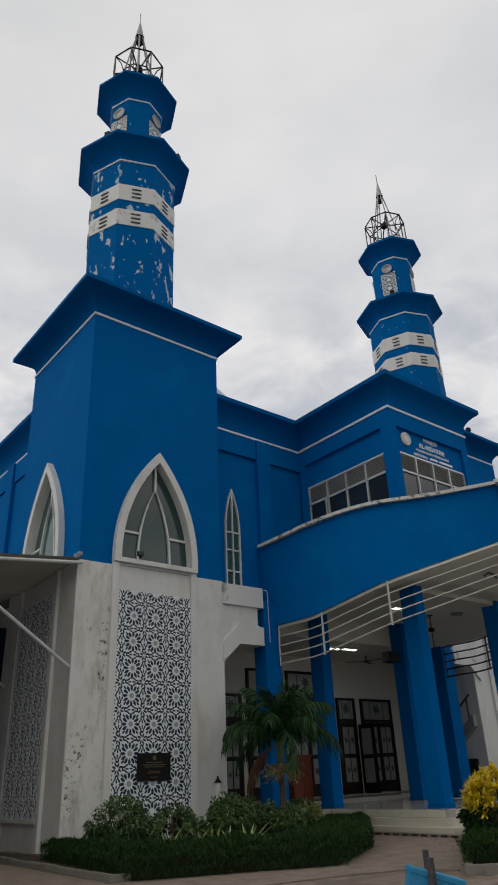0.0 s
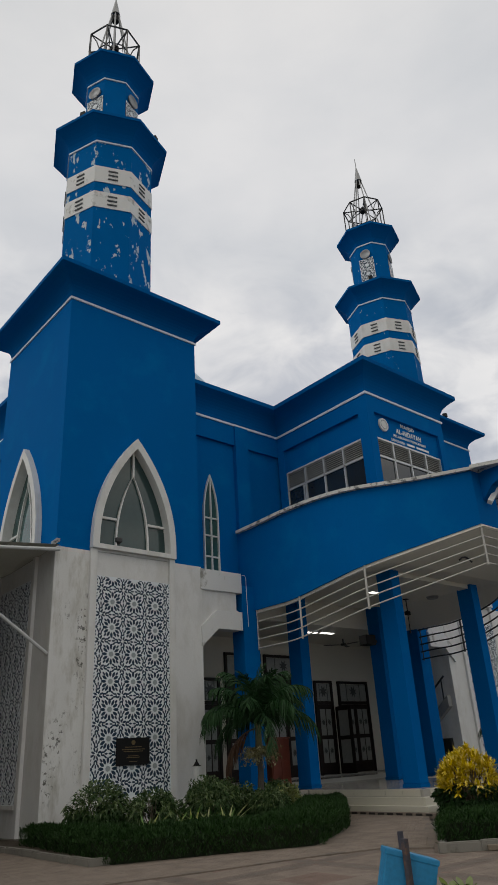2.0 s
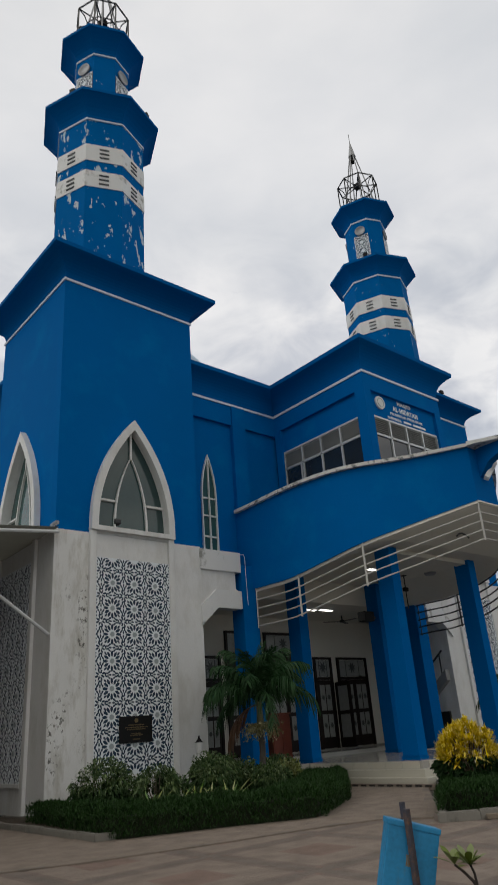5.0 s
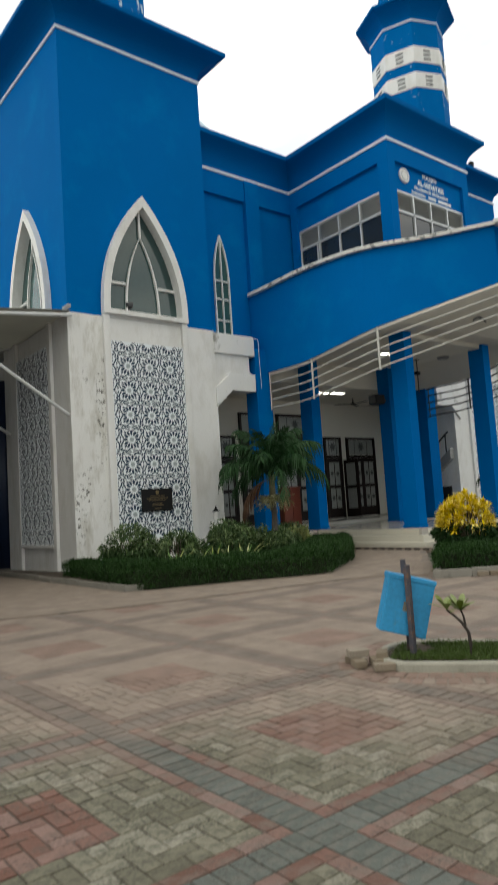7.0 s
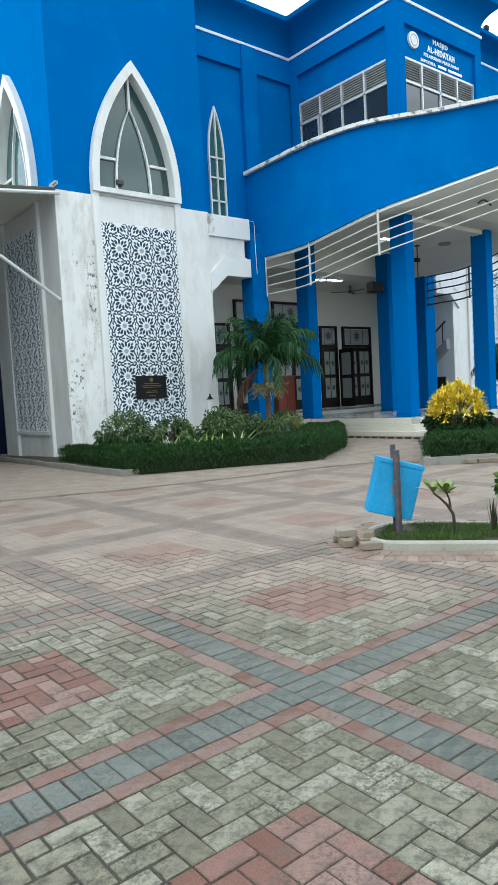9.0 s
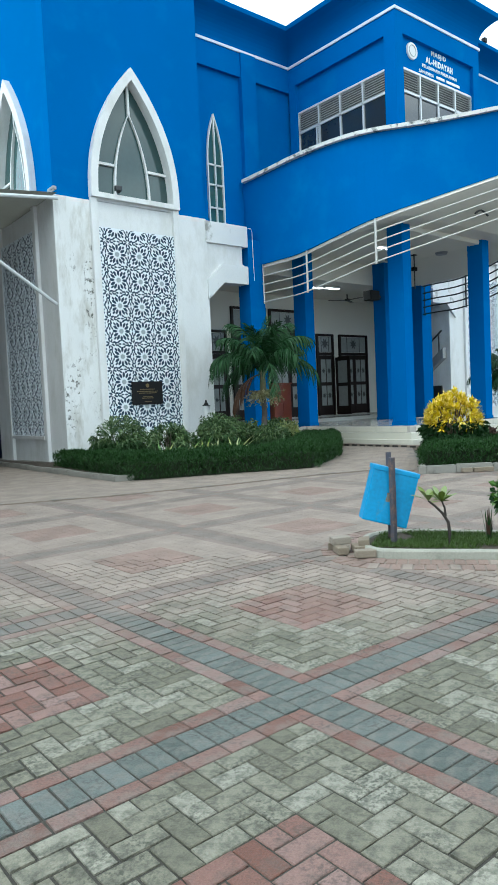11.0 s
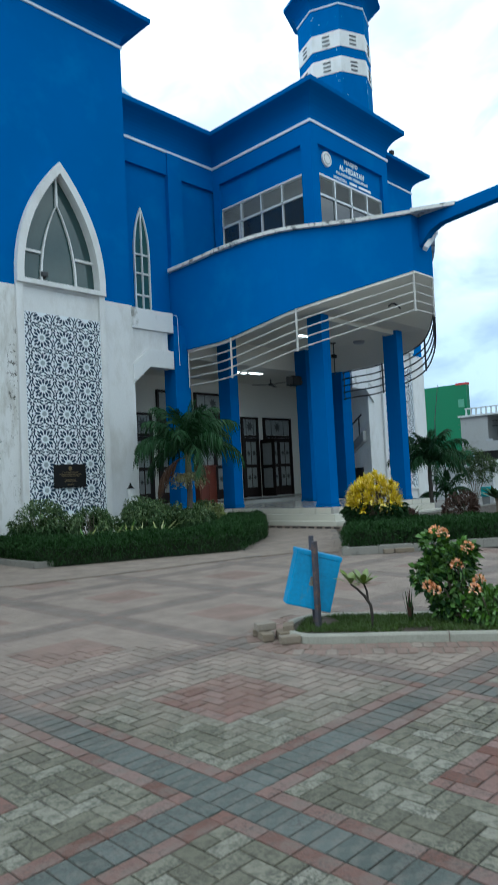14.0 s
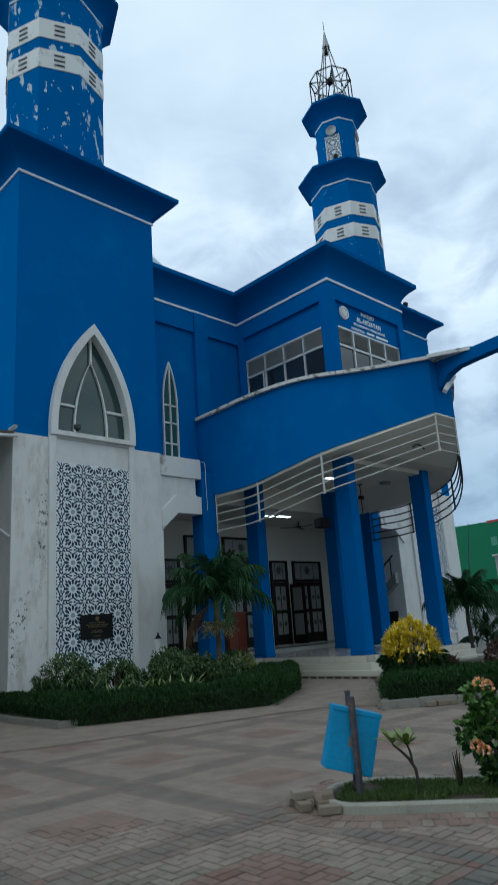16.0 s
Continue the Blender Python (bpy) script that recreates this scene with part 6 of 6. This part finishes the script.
def sapling(x, y, z, label):
    random.seed(5)
    t = thing("frangipani_sapling", label, "sapling", at=(x, y, z))
    sb = bmesh.new()
    tube(sb, [(0, 0, -0.03), (0.012, -0.005, 0.12), (0.0, 0.0, 0.24), (-0.03, 0.045, 0.33), (-0.07, 0.10, 0.40), (-0.105, 0.15, 0.45)], 0.019, 7, 0.010)
    tube(sb, [(-0.012, 0.02, 0.30), (-0.01, 0.03, 0.38), (-0.03, 0.05, 0.46)], 0.013, 6, 0.009)
    part("trunk", sb, BARK_DARK, t, "dark crooked stem")
    lb = bmesh.new()
    for e, n in (((-0.105, 0.15, 0.45), 7), ((-0.03, 0.05, 0.44), 15)):
        for k in range(n):
            a = k * 2.4 + 0.5
            broad_leaf(lb, Vector(e), Vector((math.cos(a), math.sin(a), random.uniform(0.15, 1.5))), random.uniform(0.14, 0.20), 0.066, random.uniform(0.0, 0.2))
    part("leaves", lb, LEAF_LIME, t)
    return t


sapling(5.71, 3.97, 0.05, "small crooked-stemmed frangipani with pale leaf rosettes")
copy_thing(bpy.data.objects["frangipani_sapling"], pose(6.9, 2.6, 0.05, 0, 0, 130))
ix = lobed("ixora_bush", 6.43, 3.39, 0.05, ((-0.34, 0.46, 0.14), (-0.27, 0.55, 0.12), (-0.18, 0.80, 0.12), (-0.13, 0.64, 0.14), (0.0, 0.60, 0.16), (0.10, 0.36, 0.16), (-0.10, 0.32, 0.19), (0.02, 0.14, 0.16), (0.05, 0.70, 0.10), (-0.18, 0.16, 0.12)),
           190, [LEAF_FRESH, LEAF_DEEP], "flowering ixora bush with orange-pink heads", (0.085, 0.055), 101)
random.seed(102)
for across, cz, near in ((-0.20, 0.93, 0.05), (-0.13, 0.90, 0.08), (-0.03, 0.60, 0.20), (-0.31, 0.40, 0.20), (-0.26, 0.37, 0.22), (0.09, 0.76, 0.12), (0.12, 0.36, 0.20), (0.18, 0.44, 0.16)):
    fb = bmesh.new()
    c = Vector((0.57, -0.82, 0)) * across + Vector((-0.82, -0.57, 0)) * near + Vector((0, 0, cz))
    for _ in range(46):
        d = rnd_dir(-0.3)
        leaf(fb, c + d * 0.04, d + 0.4 * rnd_dir(-1), rnd_dir(-1), 0.034, 0.026)
    part("flower_head", fb, FLOWER, ix, "orange-pink flower head")
for k, (x, y, r, h) in enumerate(((6.72, 2.95, 0.27, 0.46), (7.05, 2.4, 0.3, 0.5), (6.5, 3.1, 0.22, 0.36))):
    shrub("ixora_bush", x, y, 0.05, r, h, [LEAF_FRESH, LEAF_HEDGE], 900, "low dark green bush in the planter", (0.08, 0.04), "", 0.0, 110 + k)
spiky("snake_plant", 6.12, 3.78, 0.05, 16, 0.20, 0.024, [LEAF_RED, LEAF_DEEP], "short dark upright shoots", 120, "plant", 3.0)
random.seed(130)
gb = bmesh.new()
lawn = [tuple(p) for p in offset_line(PLANTER, -0.10, True)]
for _ in range(20000):
    s, q = random.random(), random.random()
    a = Vector((5.15, 4.5)).lerp(Vector((6.95, 1.85)), s)
    b = Vector((5.95, 4.95)).lerp(Vector((7.6, 2.3)), s)
    p = a.lerp(b, q)
    if noise.noise((p.x * 3, p.y * 3, 0)) < -0.38 or s > 0.35 + 0.8 * random.random() or not within(p.x, p.y, lawn):
        continue
    d = Vector((random.uniform(-1.1, 1.1), random.uniform(-1.1, 1.1), 1))
    leaf(gb, Vector((p.x, p.y, 0.055)), d, Vector((random.uniform(-1, 1), random.uniform(-1, 1), 0.1)), random.uniform(0.025, 0.07), 0.007)
tagged(link("grass", gb, GRASS), "short patchy grass in the planter", "grass", kind="stuff")

# ---- the far side of the yard ----
wall_far = thing("boundary_wall", "long pale boundary wall beyond the beds", "wall", kind="structure")
for k in range(24):
    a = Vector((30.0, 31.0)).lerp(Vector((50.0, -6.0)), k / 24)
    b = Vector((30.0, 31.0)).lerp(Vector((50.0, -6.0)), (k + 1) / 24)
    d = (b - a).normalized()
    nn = Vector((-d.y, d.x)) * 0.1
    wb = bmesh.new()
    plate(wb, [tuple(a + d * 0.2 - nn), tuple(b - d * 0.2 - nn), tuple(b - d * 0.2 + nn), tuple(a + d * 0.2 + nn)], 1.85, lambda u, v, w: (u, v, w - 0.1))
    part("wall_panel", wb, PALE_WALL, wall_far)
    pb = bmesh.new()
    plate(pb, [tuple(a - d * 0.2 - nn * 1.6), tuple(a + d * 0.2 - nn * 1.6), tuple(a + d * 0.2 + nn * 1.6), tuple(a - d * 0.2 + nn * 1.6)], 2.15, lambda u, v, w: (u, v, w - 0.1))
    part("wall_pier", pb, WHITE, wall_far)
    for e in (0.36, 0.68):
        mb, c = bmesh.new(), a.lerp(b, e)
        plate(mb, [tuple(c - d * 0.18 - nn), tuple(c + d * 0.18 - nn), tuple(c + d * 0.18 + nn), tuple(c - d * 0.18 + nn)], 0.3, lambda u, v, w: (u, v, w + 1.75))
        part("merlon", mb, WHITE, wall_far, "white block on the wall's top")
gbld = thing("green_building", "plain bright green building with a red roof edge", "building", at=(0, 0, -0.1))
part("wall", boxed(79.9, 40.96, 0, 82, 60, 12.35), GREEN_WALL, gbld)
part("side_wall", boxed(79.86, 39.6, 0, 80.6, 40.96, 12.2), GREEN_WALL, gbld)
part("roof_edge", boxed(79.8, 39.55, 12.2, 80.65, 41.0, 12.45), RED_TRIM, gbld)
part("window", boxed(79.80, 39.95, 9.4, 79.86, 40.75, 10.4), PALE_GREEN, gbld)
house = thing("grey_house", "grey two-storey house with a white roof balustrade", "house", at=(0, 0, -0.1))
part("wall", boxed(62.4, 29.0, 3.5, 75, 31.75, 6.7), GREY_WALL, house)
part("wall", boxed(64.4, 10, 3.5, 75, 29.0, 6.7), GREY_WALL, house)
part("balcony_rail", boxed(61.45, 10, 3.5, 61.55, 29.6, 4.2), GREY_WALL, house)
# wall coloured near black for the shaded void under the balcony
part("lower_wall", boxed(63.4, 10, 0, 75, 31.0, 3.4), VOID_SHADE, house)
part("roof", boxed(62.1, 9.6, 6.7, 75.4, 31.85, 6.85), PALE_WALL, house)
part("balcony_slab", boxed(61.4, 10, 3.3, 62.4, 30.2, 3.5), GREY_WALL, house)
part("handrail", boxed(62.1, 9.6, 7.42, 62.35, 31.1, 7.53), PALE_WALL, house)
for k in range(40):
    part("baluster", tubed([(62.22, 31.0 - k * 0.5, 6.84), (62.22, 31.0 - k * 0.5, 7.1), (62.22, 31.0 - k * 0.5, 7.43)], 0.11, 8, 0.07), PALE_WALL, house)
for y in (28.9, 26.9, 22.5):
    wn_ = part("window", boxed(64.34, y - 1.2, 3.6, 64.4, y, 5.7), GLASS, house, "dark window")
    part("window_frame", boxed(64.28, y - 0.62, 3.6, 64.34, y - 0.56, 5.7), WHITE, wn_)
part("air_conditioner", boxed(61.7, 28.3, 3.95, 62.35, 28.95, 4.4), STEEL, house, "grey air-conditioner box")
for z0, z1 in ((6.0, 5.2), (5.5, 4.8)):
    tagged(link("power_line", tubed([(78, 40, z0 + 1), (62, 28, z0), (60, 14, z1)], 0.02, 5), BLACK), "thin black overhead cable", "cable", "overhead cables")
tagged(link("antenna_mast", tubed([(64, 27.4, 7.3), (64, 27.4, 10.2)], 0.05, 6), STEEL), "thin grey antenna mast on the roof", "antenna")
tagged(link("flag_pole", tubed([(31.3, 17.5, 0), (31.5, 17.4, 4.2), (31.62, 17.2, 5.9)], 0.03, 6, 0.015), RUST), "thin dark pole behind the palm", "pole")
kiosk = thing("turquoise_tank", "turquoise box by the far wall", "tank", at=(29.85, 14.1, 0.0))
part("body", boxed(-0.22, -0.22, 0.3, 0.22, 0.22, 0.75, 0.05), TURQ, kiosk)
part("stand", boxed(-0.18, -0.18, -0.09, 0.18, 0.18, 0.3), GREY_WALL, kiosk)

# ---- paving: bands of slate and red round herringbone fields ----
PER, OX, OY = 2.30, 2.40, 2.62
paving = tagged(link("paving", boxed(-12, -9, -0.085, 13.2, 14.5, -0.0075), SAND), "block paving with slate bands and red squares", "paving", kind="structure")
boxes = {k: [] for k in range(4)}
U = (PER - 0.42) / 18
GAP = 0.0036
RING = [tuple(p) for p in offset_line(PLANTER, 0.40, True)]


def under_edge(x, y):
    """True where the paving lies (this side of the edging, outside the planter)."""
    for (x1, y1), (x2, y2) in zip(EDGE, EDGE[1:]):
        if x1 <= x <= x2:
            if y > y1 + (y2 - y1) * (x - x1) / (x2 - x1) - 0.06:
                return False
            break
    else:
        if x > 11.5 and y > 8.25 - (x - 11.0) * 0.855:
            return False
    if x > 11.0 and y > 8.25 - (x - 11.0) * 0.855 - 0.05:
        return False
    c = False
    for i in range(len(RING)):
        (x1, y1), (x2, y2) = RING[i - 1], RING[i]
        if (y1 > y) != (y2 > y) and x < (x2 - x1) * (y - y1) / (y2 - y1) + x1:
            c = not c
    return not c


def lay(kind, x0, y0, x1, y1):
    cx, cy = (x0 + x1) / 2, (y0 + y1) / 2
    if -11.8 < cx < 13 and -8.8 < cy < 14 and under_edge(cx, cy):
        g = 0.0006 if 0.75 * cx + cy > 8.7 else GAP
        boxes[kind].append((cx, cy, x1 - x0 - 2 * g, y1 - y0 - 2 * g, 0.0))


for ci in range(-7, 6):
    for cj in range(-5, 6):
        bx, by = OX + ci * PER, OY + cj * PER
        # the bands: along x and along y, with the crossing at (bx, by)
        nb = 18
        for k in range(nb):
            a = 0.21 + k * U
            lay(2, bx + a, by - 0.105, bx + a + U, by + 0.105)
            lay(2, bx - 0.105, by + a, bx + 0.105, by + a + U)
        for k in range(nb // 2):
            a = 0.21 + 2 * k * U
            for s in (-1, 1):
                lay(3, bx + a, by + s * 0.1575 - 0.0525, bx + a + 2 * U, by + s * 0.1575 + 0.0525)
                lay(3, bx + s * 0.1575 - 0.0525, by + a, bx + s * 0.1575 + 0.0525, by + a + 2 * U)
        for k in range(4):
            q = -0.21 + 0.105 * k
            if k in (1, 2):
                lay(2, bx - 0.105, by + q, bx + 0.105, by + q + 0.105)
        for s in (-1, 1):
            lay(2, bx + s * 0.1575 - 0.0525, by - 0.105, bx + s * 0.1575 + 0.0525, by + 0.105)
            lay(2, bx - 0.105, by + s * 0.1575 - 0.0525, bx + 0.105, by + s * 0.1575 + 0.0525)
            for s2 in (-1, 1):
                lay(1, bx + s * 0.1575 - 0.0525, by + s2 * 0.1575 - 0.0525, bx + s * 0.1575 + 0.0525, by + s2 * 0.1575 + 0.0525)
        fx, fy = bx + 0.21, by + 0.21
        for i in range(-1, 18):
            for j in range(0, 19):
                k = (i - j) % 4
                if k == 0:
                    i0, i1, j0, j1 = max(0, i), min(18, i + 2), j, j + 1
                elif k == 2:
                    i0, i1, j0, j1 = i, i + 1, max(0, j - 1), min(18, j + 1)
                else:
                    continue
                if i1 <= i0 or j1 <= j0 or j1 > 18 or i0 < 0:
                    continue
                tones = {1 if 5 <= p < 13 and 5 <= q < 13 else 0 for p in range(i0, i1) for q in range(j0, j1)}
                if len(tones) == 1:
                    lay(tones.pop(), fx + i0 * U, fy + j0 * U, fx + i1 * U, fy + j1 * U)
                else:
                    for p in range(i0, i1):
                        for q in range(j0, j1):
                            lay(1 if 5 <= p < 13 and 5 <= q < 13 else 0, fx + p * U, fy + q * U, fx + (p + 1) * U, fy + (q + 1) * U)

# two rows of blocks set on end round the planter
for row_at in (0.10, 0.302):
    line = [Vector(p) for p in offset_line(PLANTER, row_at, True)]
    left_over = 0.0
    for p, q in zip(line, line[1:] + line[:1]):
        length, at = (q - p).length, left_over
        d = (q - p).normalized()
        while at < length:
            c = p + d * at
            kind = 1 if random.random() < 0.72 else 0
            boxes[kind].append((c.x, c.y, 0.192, 0.094, math.atan2(d.y, d.x) + math.pi / 2))
            at += 0.103
        left_over = at - length

MATS = {0: P_GREY, 1: P_RED, 2: P_BLUE, 3: P_EDGE}
shared = {}
random.seed(77)


def paver_mesh(kind, w, d):
    key = (kind, round(w, 3), round(d, 3))
    if key not in shared:
        bm = boxed(-w / 2, -d / 2, -0.03, w / 2, d / 2, 0.0)
        bmesh.ops.bevel(bm, geom=[e for e in bm.edges if all(v.co.z > -0.001 for v in e.verts)], offset=0.004, segments=1, affect="EDGES")
        me = bpy.data.meshes.new("paver")
        bm.to_mesh(me)
        bm.free()
        me.materials.append(MATS[kind])
        shared[key] = me
    return shared[key]


count = 0
for kind, rows_ in boxes.items():
    verts, faces = [], []
    for cx, cy, w, d, turn in rows_:
        z = random.uniform(-0.0025, 0.0025) * (0.15 if 0.75 * cx + cy > 8.7 else 1)
        if 1.15 < cx < 3.75 and 1.35 < cy < 3.75 and count < 300:
            ob = new("paver", paver_mesh(kind, w, d))
            ob.parent = paving
            ob.matrix_basis = pose(cx, cy, z, random.uniform(-0.5, 0.5), random.uniform(-0.5, 0.5), random.uniform(-0.7, 0.7) + math.degrees(turn))
            count += 1
            continue
        n0 = len(verts)
        a = turn + random.uniform(-0.018, 0.018)
        cx, cy = cx + random.uniform(-0.0015, 0.0015), cy + random.uniform(-0.0015, 0.0015)
        c, s = math.cos(a), math.sin(a)
        worn = 0.001 if 0.75 * cx + cy > 8.7 else 0.004
        for hx, hy, zz in ((w / 2, d / 2, -0.03), (w / 2 - worn, d / 2 - worn, 0.0)):
            lz = zz if zz else 0.0
            for sx, sy in ((-1, -1), (1, -1), (1, 1), (-1, 1)):
                u, v = sx * hx, sy * hy
                verts.append((cx + c * u - s * v, cy + s * u + c * v, z + lz))
        for q in range(4):
            faces.append((n0 + q, n0 + (q + 1) % 4, n0 + 4 + (q + 1) % 4, n0 + 4 + q))
        faces.append((n0 + 4, n0 + 5, n0 + 6, n0 + 7))
    me = bpy.data.meshes.new("paver_field")
    me.from_pydata(verts, [], faces)
    me.materials.append(MATS[kind])
    ob = new("paver_field", me)
    ob.parent = paving
    tagged(ob, ("grey-green pavers in herringbone", "red pavers of the squares", "slate-blue pavers of the bands", "red pavers along the bands' edges")[kind], kind="stuff")
